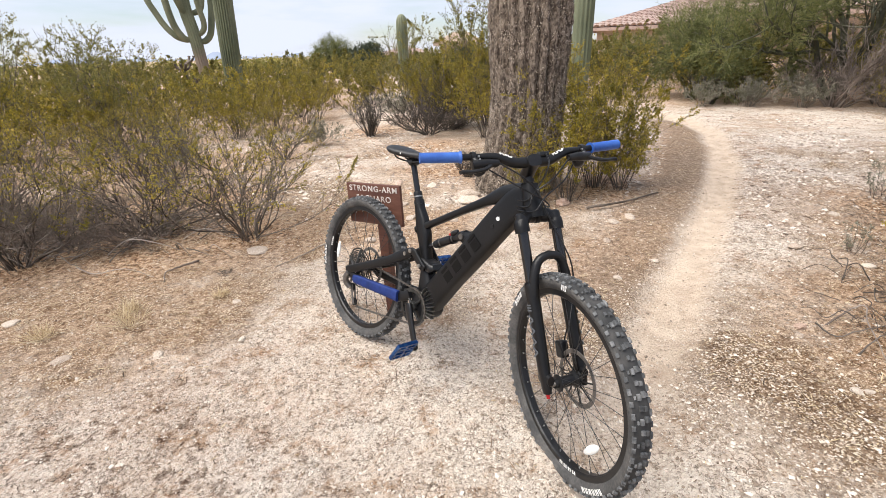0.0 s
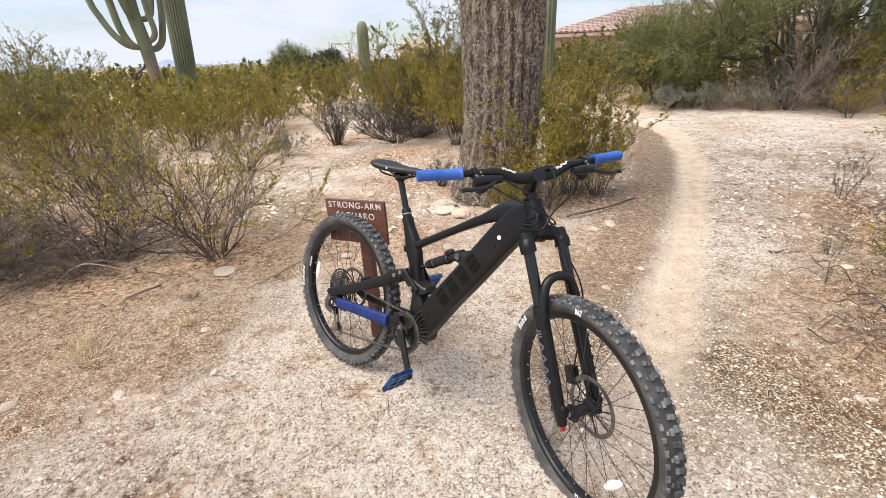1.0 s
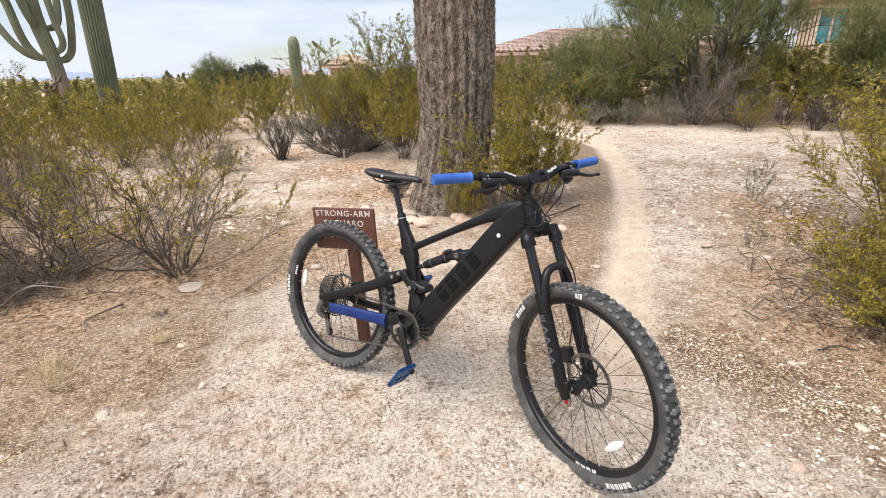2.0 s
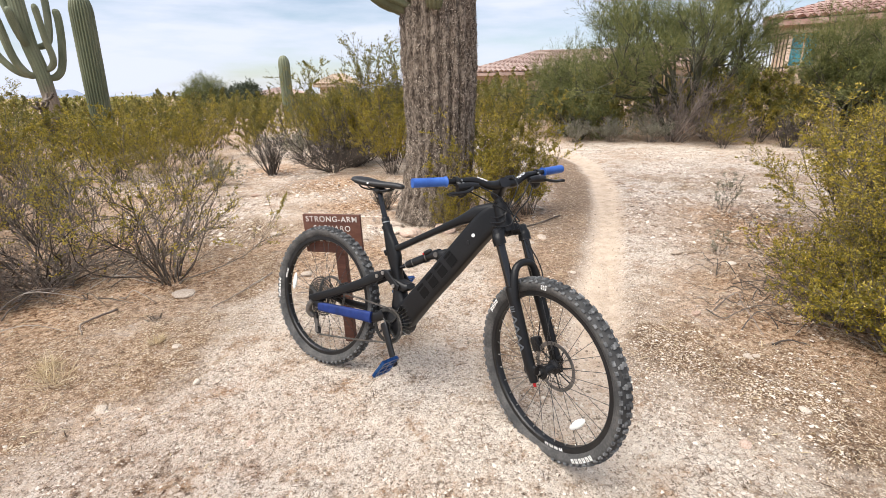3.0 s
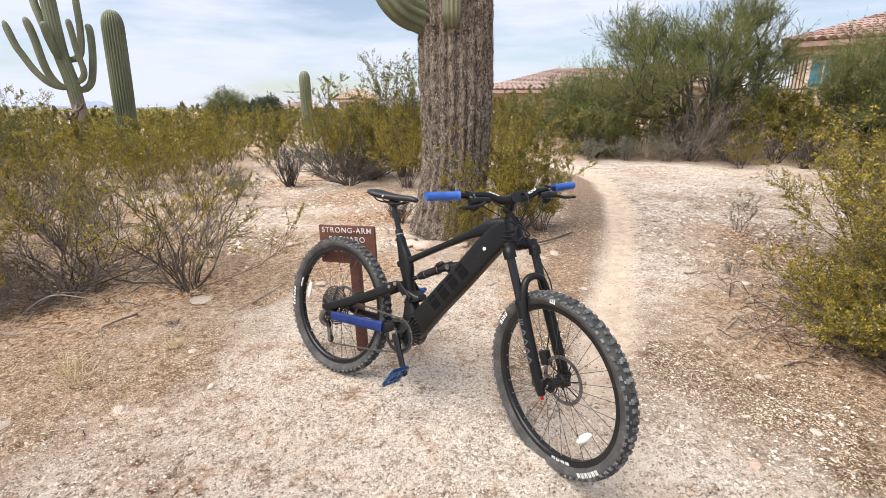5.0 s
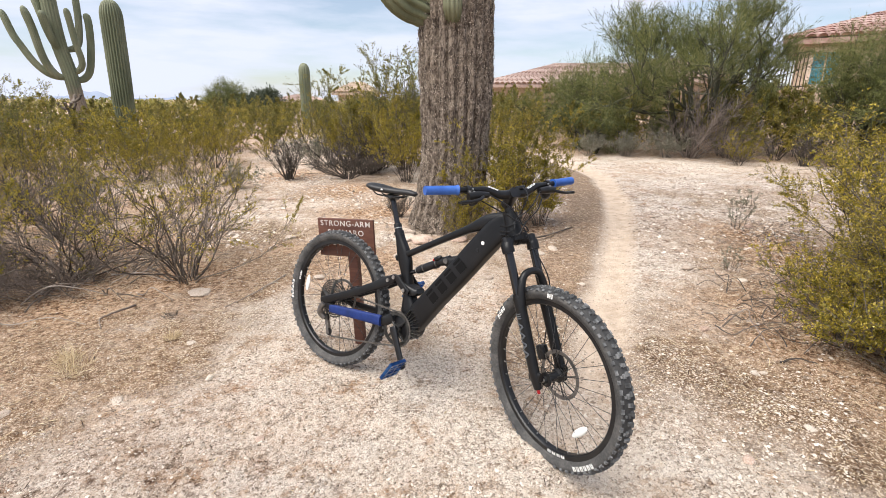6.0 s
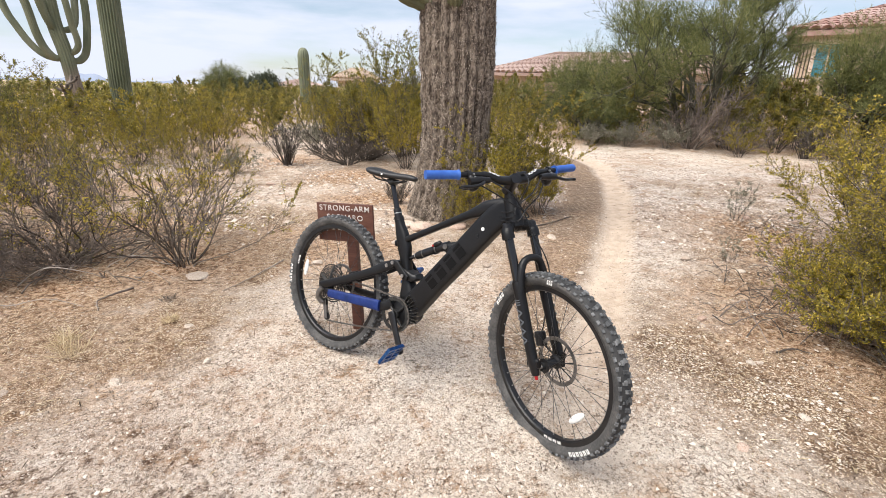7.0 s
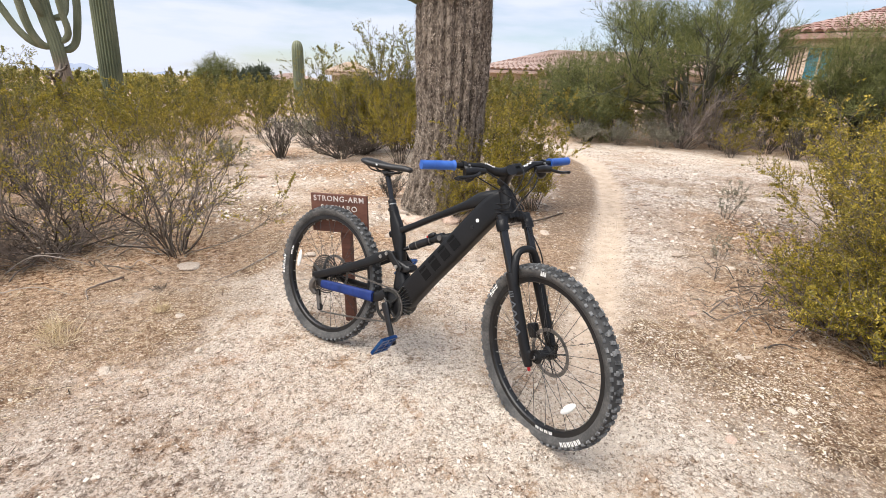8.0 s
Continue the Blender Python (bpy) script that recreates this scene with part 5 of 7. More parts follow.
def lathe(g, profile, n=72, axis="Y", centre=(0, 0, 0), closed=True):
    """Turns a profile of (radius, along) about an axis."""
    base, m = len(g.v), len(profile)
    c = Vector(centre)
    for k in range(n):
        t = 2 * math.pi * k / n
        for r, y in profile:
            g.v.append(c + Vector((r * math.cos(t), y, r * math.sin(t))))
    for k in range(n):
        for j in range(m if closed else m - 1):
            j2, k2 = (j + 1) % m, (k + 1) % n
            g.f.append((base + k * m + j, base + k * m + j2, base + k2 * m + j2, base + k2 * m + j))


def loft(g, sections, sides=20, power=2.6, lateral=Vector((0, 1, 0))):
    """Sections (centre, half height in the frame's plane, half width): a smooth tube of superelliptic section."""
    base = len(g.v)
    cs = [Vector(s[0]) for s in sections]
    for i, (c, ha, hb) in enumerate(sections):
        d = (cs[min(i + 1, len(cs) - 1)] - cs[max(i - 1, 0)]).normalized()
        a = lateral.cross(d).normalized()
        b = d.cross(a)
        for k in range(sides):
            t = 2 * math.pi * k / sides
            ct, st = math.cos(t), math.sin(t)
            g.v.append(cs[i] + a * (ha * math.copysign(abs(ct) ** (2 / power), ct)) + b * (hb * math.copysign(abs(st) ** (2 / power), st)))
    for i in range(len(cs) - 1):
        for k in range(sides):
            k2 = (k + 1) % sides
            g.f.append((base + i * sides + k, base + i * sides + k2, base + (i + 1) * sides + k2, base + (i + 1) * sides + k))
    g.f.append(tuple(base + k for k in range(sides))[::-1])
    g.f.append(tuple(base + (len(cs) - 1) * sides + k for k in range(sides)))


def smooth_sections(secs, n=5):
    c = smooth_path([s[0] for s in secs], n)
    out = []
    for i, p in enumerate(c):
        k = min(i // n, len(secs) - 2)
        t = i / n - k
        out.append((p, secs[k][1] * (1 - t) + secs[k + 1][1] * t, secs[k][2] * (1 - t) + secs[k + 1][2] * t))
    return out


def steered(g):
    g.v = [STEER @ Vector(v) for v in g.v]
    return g


def bpart(name, g, mat, parent=BIKE, label="", turn=False, smooth=True, kind=""):
    if turn:
        steered(g)
    ob = part(name, g, mat, parent, label, smooth, kind)
    if smooth:
        ob.data.set_sharp_from_angle(angle=radians(38))
    return ob


def wheel(name, label, base, rear):
    """Rim with tyre, tread, hub, spokes, rotor, reflector and printed marks; built about its own axle."""
    g = Geo()
    lathe(g, [(0.296, -0.011), (0.301, -0.0165), (0.324, -0.0165), (0.324, -0.013), (0.310, -0.011), (0.310, 0.011), (0.324, 0.013), (0.324, 0.0165), (0.301, 0.0165), (0.296, 0.011)], 96)
    rim = part(name, g, M_BLACK, BIKE, label)
    rim.data.set_sharp_from_angle(angle=radians(40))
    rim.matrix_basis = base
    t = Geo()
    prof = [(0.318, -0.0168), (0.326, -0.022), (0.338, -0.0295), (0.347, -0.0312), (0.355, -0.0285), (0.3605, -0.019), (0.362, -0.008), (0.362, 0.008), (0.3605, 0.019), (0.355, 0.0285), (0.347, 0.0312), (0.338, 0.0295), (0.326, 0.022), (0.318, 0.0168)]
    lathe(t, prof, 120)
    part("tyre", t, M_RUBBER, rim, "dusty black knobbly tyre")
    # Strip over the tread bed; the gaps' shade is put into its colour.
    t = Geo()
    lathe(t, [(r + 0.0006, y) for r, y in prof[4:10]], 120, closed=False)
    part("tyre_casing", t, M_CASING, rim, "tyre rubber between the knobs, darkened as shade")
    k = Geo()
    n = 68
    for i in range(n):
        a = 2 * math.pi * i / n
        step = 2 * math.pi / n
        # centre pairs, a small block beside every other one, and tall shoulder knobs half a pitch on
        rows = [(0.3655, -0.0080, 0.0180, 0.0105, 0), (0.3655, 0.0080, 0.0180, 0.0105, 0.12)] if i % 2 else [(0.3655, -0.0066, 0.0140, 0.0100, 0.1), (0.3655, 0.0066, 0.0140, 0.0100, 0)]
        if i % 2:
            rows += [(0.3622, -0.0190, 0.0100, 0.0060, 0.0), (0.3622, 0.0190, 0.0100, 0.0060, 0.0)]
        rows += [(0.3562, y, 0.0185 if i % 2 else 0.0145, 0.0115, 0.5) for y in (-0.0284, 0.0284)]
        for r, y, along, across, q in rows:
            tilt = math.atan2(y, 0.030) * 0.9
            m = Matrix.Rotation(-a - q * step, 4, "Y") @ Matrix.Translation((r, y, 0)) @ Matrix.Rotation(tilt, 4, "Z")
            b0 = len(k.v)
            hx = 0.0044 if abs(y) < 0.025 else 0.0042
            for x, s in ((-hx, 1.0), (hx, 0.82)):
                for yy in (-0.5, 0.5):
                    for zz in (-0.5, 0.5):
                        k.v.append(m @ Vector((x, yy * across * s, zz * along * s)))
            for q in ((0, 1, 3, 2), (4, 6, 7, 5), (0, 4, 5, 1), (2, 3, 7, 6), (0, 2, 6, 4), (1, 5, 7, 3)):
                k.f.append(tuple(b0 + j for j in q))
    part("tread", k, M_TREAD, rim, "blocky scuffed rubber tread knobs", smooth=False, kind="stuff")
    h = Geo()
    w = 0.052 if rear else 0.048
    lathe(h, [(0.012, -w), (0.016, -w), (0.016, -0.036), (0.029, -0.034), (0.029, -0.030), (0.019, -0.024), (0.019, 0.024), (0.029, 0.030), (0.029, 0.034), (0.016, 0.036), (0.016, w), (0.012, w)], 28)
    part("hub", h, M_BLACK, rim, "black alloy hub").data.set_sharp_from_angle(angle=radians(40))
    ax = Geo()
    ax.tube([(0, -w - 0.022, 0), (0, w + 0.022, 0)], [0.0085, 0.0085], 16)
    part("axle", ax, M_DARK_STEEL, rim)
    # spokes: crossing pairs on both flanges, all on four shared meshes
    kinds = []
    for side in (-1, 1):
        for cross in (-1, 1):
            s = Geo()
            a = radians(42) * cross
            s.tube([Vector((0.027 * math.cos(a), side * 0.031, 0.027 * math.sin(a))), Vector((0.299, side * 0.004, 0))], [0.00115, 0.00115], 5)
            kinds.append(s.mesh("spoke", M_SPOKE))
    for i in range(32):
        ob = part("spoke", kinds[(i % 2) * 2 + (i // 2) % 2], None, rim)
        ob.matrix_basis = Matrix.Rotation(-2 * math.pi * i / 32, 4, "Y")
    nip = Geo()
    nip.tube([(0.288, 0, 0), (0.300, 0, 0)], [0.0021, 0.0021], 6)
    nip = nip.mesh("nipple", M_STEEL)
    for i in range(32):
        ob = part("nipple", nip, None, rim)
        ob.matrix_basis = Matrix.Rotation(-2 * math.pi * i / 32, 4, "Y")
    ro = Geo()
    yr = 0.043
    lathe(ro, [(0.086, yr - 0.0009), (0.1015, yr - 0.0009), (0.1015, yr + 0.0009), (0.086, yr + 0.0009)], 60)
    part("brake_rotor", ro, M_ROTOR, rim, "steel disc brake rotor", smooth=False)
    arm = Geo()
    arm.tube([(0.022, yr, 0), (0.055 * math.cos(0.28), yr, 0.055 * math.sin(0.28)), (0.088 * math.cos(0.35), yr, 0.088 * math.sin(0.35))], [0.0032, 0.0025, 0.003], 5)
    arm = arm.mesh("rotor_arm", M_GEAR)
    for i in range(8):
        part("rotor_arm", arm, None, rim).matrix_basis = Matrix.Rotation(2 * math.pi * i / 8, 4, "Y")
    lock = Geo()
    lathe(lock, [(0.014, yr - 0.003), (0.027, yr - 0.003), (0.027, yr + 0.003), (0.014, yr + 0.003)], 24)
    part("lock_ring", lock, M_GEAR, rim, smooth=False)
    ang, rad = (radians(173), 0.245) if rear else (radians(-41), 0.222)
    rf = bmesh.new()
    bmesh.ops.create_uvsphere(rf, u_segments=20, v_segments=10, radius=1, matrix=Matrix.Diagonal((0.0150, 0.006, 0.050, 1)))
    rf.transform(Matrix.Rotation(-ang, 4, "Y") @ Matrix.Translation((rad, -0.008, 0)))
    part("reflector", rf, M_REFLECT, rim, "white spoke reflector")
    marks = ((184, 0.343, 6, 0.0185), (168, 0.309, 5, 0.011)) if rear else ((-50, 0.340, 6, 0.0200), (-77, 0.309, 4, 0.0250), (148, 0.343, 4, 0.018), (92, 0.343, 3, 0.010))
    for deg, r, count, step in marks:
        wide = Geo()
        for i in range(count):
            a = radians(deg) + (i - (count - 1) / 2) * step / r
            onrim = r < 0.32
            y = -0.0172 if onrim else -0.0316
            m = Matrix.Rotation(-a, 4, "Y") @ Matrix.Translation((r, y, 0)) @ Matrix.Rotation(0 if onrim else 0.10, 4, "Z")
            hgt = 0.012 if onrim else 0.0185
            for q, sz in (((0, 0, -step * 0.22), (hgt, 0.001, step * 0.22)), ((0, 0, step * 0.22), (hgt, 0.001, step * 0.22)), ((hgt * (0.3 if i % 2 else -0.3), 0, 0), (hgt * 0.30, 0.001, step * 0.5))):
                wide.box(q, sz, m)
        part("sidewall_print", wide, M_WHITE, rim, "white printed bars on the tyre side", smooth=False, kind="stuff")
    return rim


REAR = wheel("rear_wheel", "black rear wheel rim with a dusty knobbly tyre", Matrix.Translation((0, 0, AXLE_Z)), True)
wheel("front_wheel", "black front wheel rim with a dusty knobbly tyre", STEER @ Matrix.Translation((WHEELBASE, 0, AXLE_Z)), False)

# fork
for s, nm in ((-1, "right"), (1, "left")):
    g = Geo()
    g.tube([fork_point(0.28, 0.022, s * 0.066), fork_point(0.535, 0.022, s * 0.066)], [0.0178, 0.0178], 24)
    bpart("stanchion", g, M_STANCHION, turn=True, label="glossy black fork stanchion")
    g = Geo()
    loft(g, smooth_sections([(fork_point(-0.045, 0.024, s * 0.070), 0.017, 0.013), (fork_point(0.0, 0.023, s * 0.070), 0.024, 0.017), (fork_point(0.05, 0.022, s * 0.069), 0.022, 0.020), (fork_point(0.20, 0.022, s * 0.067), 0.0225, 0.0215), (fork_point(0.315, 0.022, s * 0.066), 0.0235, 0.0235), (fork_point(0.328, 0.022, s * 0.066), 0.021, 0.021)]), power=2.2)
    lower = bpart("fork_lower", g, M_CARBON, turn=True, label="matt black fork lower leg with grey print")
    g = Geo()
    loft(g, [(fork_point(0.01, -0.002, s * 0.070), 0.020, 0.012), (fork_point(0.004, 0.030, s * 0.068), 0.023, 0.013), (fork_point(-0.001, 0.052, s * 0.066), 0.017, 0.012)], power=2.4)
    bpart("dropout", g, M_CARBON, lower, turn=True)
    g = Geo()
    for i, (z0, wd) in enumerate(((0.255, 0.004), (0.246, 0.004), (0.237, 0.004))):
        g.box((0, 0, 0), (0.026, 0.0016, wd), Matrix.Translation(fork_point(z0, 0.024, s * 0.0885)) @ Matrix.Rotation(radians(-23.5), 4, "Y"))
    for i in range(4):
        z0 = 0.205 - i * 0.036
        yy = s * (0.0885 + 0.0004 * i)
        for dz, lean in ((0.007, 0.5), (-0.007, -0.5)):
            g.box((0, 0, 0), (0.030, 0.0016, 0.006), Matrix.Translation(fork_point(z0 + dz, 0.024, yy)) @ Matrix.Rotation(radians(-23.5) + lean, 4, "Y"))
    bpart("fork_print", g, M_GREY_PRINT, lower, turn=True, smooth=False, kind="stuff")
g = Geo()
arch = [(0.285, 0.030, -0.066), (0.345, 0.040, -0.061), (0.392, 0.050, -0.045), (0.410, 0.054, -0.018), (0.410, 0.054, 0.018), (0.392, 0.050, 0.045), (0.345, 0.040, 0.061), (0.285, 0.030, 0.066)]
pts = smooth_path([fork_point(*p) for p in arch], 5)
g.tube(pts, [0.0185 - 0.004 * math.sin(math.pi * i / (len(pts) - 1)) for i in range(len(pts))], 14)
bpart("fork_arch", g, M_CARBON, turn=True, label="matt black fork brace arch")
g = Geo()
crown = [(0.500, 0.022, -0.066, 0.026), (0.530, 0.021, -0.066, 0.025), (0.548, 0.014, -0.050, 0.022), (0.556, 0.004, -0.022, 0.026), (0.558, 0.0, 0.0, 0.030), (0.556, 0.004, 0.022, 0.026), (0.548, 0.014, 0.050, 0.022), (0.530, 0.021, 0.066, 0.025), (0.500, 0.022, 0.066, 0.026)]
pts = smooth_path([fork_point(*p[:3]) for p in crown], 4)
rad = [crown[min(8, i // 4)][3] for i in range(len(pts))]
g.tube(pts, rad, 18)
bpart("fork_crown", g, M_CARBON, turn=True, label="matt black fork crown")
for s in (-1, 1):
    g = Geo()
    g.tube([fork_point(0.530, 0.022, s * 0.066), fork_point(0.560, 0.022, s * 0.066), fork_point(0.566, 0.022, s * 0.066)], [0.021, 0.019, 0.012], 18)
    bpart("top_cap", g, M_BLACK, turn=True)
g = Geo()
g.tube([fork_point(-0.062, 0.024, -0.070), fork_point(-0.044, 0.024, -0.070)], [0.0060, 0.0072], 14)
bpart("rebound_knob", g, M_RED, turn=True, label="red anodised knob")
g = Geo()
g.tube([fork_point(0.545), fork_point(0.735)], [0.017, 0.0155], 20)
bpart("steerer", g, M_BLACK, turn=True)
caliper = bevel_box((0.045, 0.030, 0.062), 0.008)
caliper.transform(STEER @ Matrix.Translation(fork_point(0.075, -0.045, 0.052)) @ Matrix.Rotation(radians(-23), 4, "Y"))
part("front_caliper", caliper, M_BLACK, BIKE, "black disc brake caliper")

# bar, stem and controls
BAR = fork_point(0.735, 0.042)


def bar_point(y):
    k = min(1.0, max(0.0, (abs(y) - 0.05) / 0.10))
    k = k * k * (3 - 2 * k)
    back = max(0.0, abs(y) - 0.07) * 0.15
    return BAR + Vector((-back, y, 0.026 * k + 0.006 * max(0, (abs(y) - 0.15) / 0.23)))


g = Geo()
ys = [-0.385 + 0.77 * i / 44 for i in range(45)]
g.tube([bar_point(y) for y in ys], [0.0185 if abs(y) < 0.06 else 0.0185 - 0.0072 * min(1, (abs(y) - 0.06) / 0.13) for y in ys], 18)
bar = bpart("handlebar", g, M_CARBON, turn=True, label="black riser handlebar with white marks")
for s in (-1, 1):
    g = Geo()
    for i in range(5):
        y = s * 0.105 + (i - 2) * 0.0095
        p = bar_point(y)
        slope = math.atan2(bar_point(y + 0.005).z - bar_point(y - 0.005).z, 0.01)
        m = Matrix.Translation(p) @ Matrix.Rotation(slope, 4, "X") @ Matrix.Rotation(radians(25), 4, "Y") @ Matrix.Translation((0, 0, 0.0158))
        g.box((0, -0.0028, 0.0012), (0.010, 0.0022, 0.0024), m)
        g.box((0.003 * (1 if i % 2 else -1), 0.0018, 0.0012), (0.0030, 0.0060, 0.0024), m)
    bpart("bar_print", g, M_WHITE, bar, turn=True, smooth=False, kind="stuff", label="white printed bars")
    g = Geo()
    gy = [s * (0.252 + 0.136 * i / 34) for i in range(35)]
    g.tube([bar_point(y) for y in gy], [0.0170 + (0.0006 if i % 2 == 0 else 0) + (0.003 if i < 2 else 0) for i in range(35)], 20)
    bpart("grip", g, M_BLUE, turn=True, label="blue ribbed rubber grip")
    g = Geo()
    lathe(g, [(0.0115, -0.007), (0.0175, -0.007), (0.0185, 0), (0.0175, 0.007), (0.0115, 0.007)], 20)
    q = bar_point(s * 0.212)
    g.v = [v + q for v in g.v]
    clamp = bpart("lever_clamp", g, M_BLACK, turn=True)
    g = Geo()
    for dx, dz, r in ((0.020, 0.004, 0.0042), (0.030, -0.004, 0.0036)):
        lathe(g, [(0.0, -0.004), (r, -0.003), (r, 0.003), (0.0, 0.004)], 12, centre=q + Vector((dx, -0.012 * s, dz)))
    bpart("clamp_bolt", g, M_STEEL, clamp, turn=True, kind="stuff")
    g = Geo()
    loft(g, smooth_sections([(bar_point(s * 0.135) + Vector((0.024, 0, -0.016)), 0.011, 0.011), (bar_point(s * 0.180) + Vector((0.028, 0, -0.018)), 0.016, 0.016), (bar_point(s * 0.226) + Vector((0.030, 0, -0.022)), 0.014, 0.015)]), lateral=Vector((0, 0, 1)))
    g.tube([bar_point(s * 0.212) + Vector((0.010, 0, -0.005)), bar_point(s * 0.205) + Vector((0.032, 0, -0.016))], [0.010, 0.009], 12)
    body = bpart("lever_body", g, M_BLACK, turn=True, label="black hydraulic lever body")
    g = Geo()
    inb = 0.050 if s < 0 else 0.0
    g.tube(smooth_path([bar_point(s * (at - inb)) + Vector(q) for at, q in ((0.218, (0.040, 0, -0.022)), (0.245, (0.060, 0, -0.030)), (0.280, (0.064, 0, -0.036)), (0.312, (0.060, 0, -0.038)), (0.330, (0.068, 0, -0.038)))], 4), [0.0065] * 17, 10)
    bpart("brake_lever", g, M_BLACK, body, turn=True, label="black curved brake lever")
    g = Geo()
    loft(g, smooth_sections([(bar_point(s * 0.172) + Vector((0.006, 0, -0.020)), 0.013, 0.013), (bar_point(s * 0.192) + Vector((0.010, 0, -0.038)), 0.022, 0.021), (bar_point(s * 0.204) + Vector((0.002, 0, -0.054)), 0.014, 0.016)]))
    sh = bpart("shifter", g, M_BLACK, turn=True, label="black thumb shifter pod")
    g = Geo()
    g.tube(smooth_path([bar_point(s * 0.190) + Vector((0.005, 0, -0.048)), bar_point(s * 0.215) + Vector((-0.012, 0, -0.056)), bar_point(s * 0.232) + Vector((-0.026, 0, -0.052))], 4), [0.005] * 9, 8)
    bpart("paddle", g, M_BLACK, sh, turn=True)
g = Geo()
loft(g, [(fork_point(0.700, -0.012), 0.022, 0.022), (fork_point(0.712, 0.010), 0.021, 0.022), (fork_point(0.735, 0.040), 0.023, 0.027), (fork_point(0.737, 0.064), 0.021, 0.026)], power=3)
bpart("stem", g, M_BLACK, turn=True, label="black alloy stem")
g = Geo()
for k in (0.655, 0.672):
    g.tube([fork_point(k), fork_point(k + 0.012)], [0.0195, 0.0195], 20)
bpart("spacer", g, M_BLACK, turn=True)
disp = bevel_box((0.022, 0.040, 0.016), 0.004)
disp.transform(STEER @ Matrix.Translation(BAR + Vector((-0.002, 0.042, 0.024))) @ Matrix.Rotation(radians(-20), 4, "Y"))
part("display", disp, M_BLACK, BIKE, "small black handlebar display")

# cables and hoses
for a, pts in ((0, [bar_point(-0.135) + Vector((0.030, 0, -0.016)), bar_point(-0.06) + Vector((0.055, 0, -0.040)), fork_point(0.62, 0.060, -0.005), fork_point(0.52, 0.055, 0.03), fork_point(0.36, 0.055, 0.082), fork_point(0.20, -0.012, 0.086), fork_point(0.10, -0.04, 0.062)]),
               (1, [bar_point(0.135) + Vector((0.030, 0, -0.016)), bar_point(0.05) + Vector((0.060, 0, -0.050)), fork_point(0.625, 0.055, -0.02), fork_point(0.585, 0.045, -0.040), fork_point(0.60, -0.03, -0.046)]),
               (2, [bar_point(-0.165) + Vector((0.02, 0, -0.04)), bar_point(-0.09) + Vector((0.055, 0, -0.070)), fork_point(0.60, 0.058, 0.01), fork_point(0.575, 0.045, 0.036), fork_point(0.60, -0.03, 0.044)]),
               (3, [bar_point(0.165) + Vector((0.02, 0, -0.04)), bar_point(0.10) + Vector((0.055, 0, -0.075)), fork_point(0.61, 0.065, 0.02), fork_point(0.565, 0.055, -0.028), fork_point(0.585, -0.03, -0.046)]),
               (4, [bar_point(0.05) + Vector((0.0, 0, 0.03)), bar_point(0.03) + Vector((0.06, 0, 0.0)), fork_point(0.66, 0.065, 0.01), fork_point(0.61, 0.035, -0.03), fork_point(0.62, -0.025, -0.042)])):
    g = Geo()
    path = smooth_path(pts, 7)
    g.tube(path, [0.0027] * len(path), 8)
    bpart("cable", g, M_BLACK, turn=True)

# frame
g = Geo()
loft(g, smooth_sections([((0.990, 0, 0.952), 0.036, 0.022), ((0.968, 0, 0.934), 0.049, 0.029), ((0.930, 0, 0.900), 0.054, 0.034), ((0.860, 0, 0.812), 0.053, 0.038), ((0.760, 0, 0.676), 0.053, 0.040), ((0.655, 0, 0.538), 0.052, 0.041), ((0.575, 0, 0.430), 0.056, 0.042), ((0.530, 0, 0.372), 0.058, 0.042)]), sides=36, power=5.0)
frame_ob = bpart("frame_down_tube", g, M_CARBON, label="matt black thick battery down tube")
g = Geo()
loft(g, smooth_sections([((0.395, 0, 0.672), 0.016, 0.017), ((0.45, 0, 0.700), 0.0165, 0.019), ((0.52, 0, 0.738), 0.0145, 0.020), ((0.66, 0, 0.815), 0.0145, 0.021), ((0.79, 0, 0.884), 0.019, 0.024), ((0.875, 0, 0.925), 0.035, 0.028), ((0.955, 0, 0.940), 0.045, 0.028)]), sides=22, power=3.0)
bpart("frame_top_tube", g, M_CARBON)
g = Geo()
loft(g, smooth_sections([((0.386, 0, 0.797), 0.0195, 0.0200), ((0.400, 0, 0.765), 0.0225, 0.021), ((0.426, 0, 0.712), 0.034, 0.023), ((0.448, 0, 0.660), 0.036, 0.024), ((0.466, 0, 0.605), 0.026, 0.024), ((0.484, 0, 0.555), 0.021, 0.025), ((0.497, 0, 0.510), 0.026, 0.030), ((0.514, 0, 0.450), 0.046, 0.036), ((0.530, 0, 0.400), 0.056, 0.040)]), sides=26, power=3.0)
bpart("frame_seat_tube", g, M_CARBON)
g = Geo()
g.tube([P0 + HEAD * 0.548, P0 + HEAD * 0.575, P0 + HEAD * 0.62, P0 + HEAD * 0.665], [0.037, 0.0365, 0.034, 0.0315], 28)
bpart("head_tube", g, M_CARBON)
g = Geo()
along, across = Vector((0.59, 0, 0.807)), Vector((-0.807, 0, 0.59))
for k in range(4):
    c0 = Vector((0.655, -0.0408, 0.540)) + along * (0.070 * k)
    m = Matrix((along, Vector((0, 1, 0)), across)).transposed().to_4x4()
    m.translation = c0 + along * 0.012
    for q, sz in (((0, 0, 0.024), (0.046, 0.0016, 0.013)), ((0, 0, -0.010), (0.046, 0.0016, 0.040))):
        g.box(q, sz, m)
bpart("frame_print", g, M_GLOSS_PRINT, frame_ob, "gloss black printed bars", smooth=False, kind="stuff")
g = Geo()
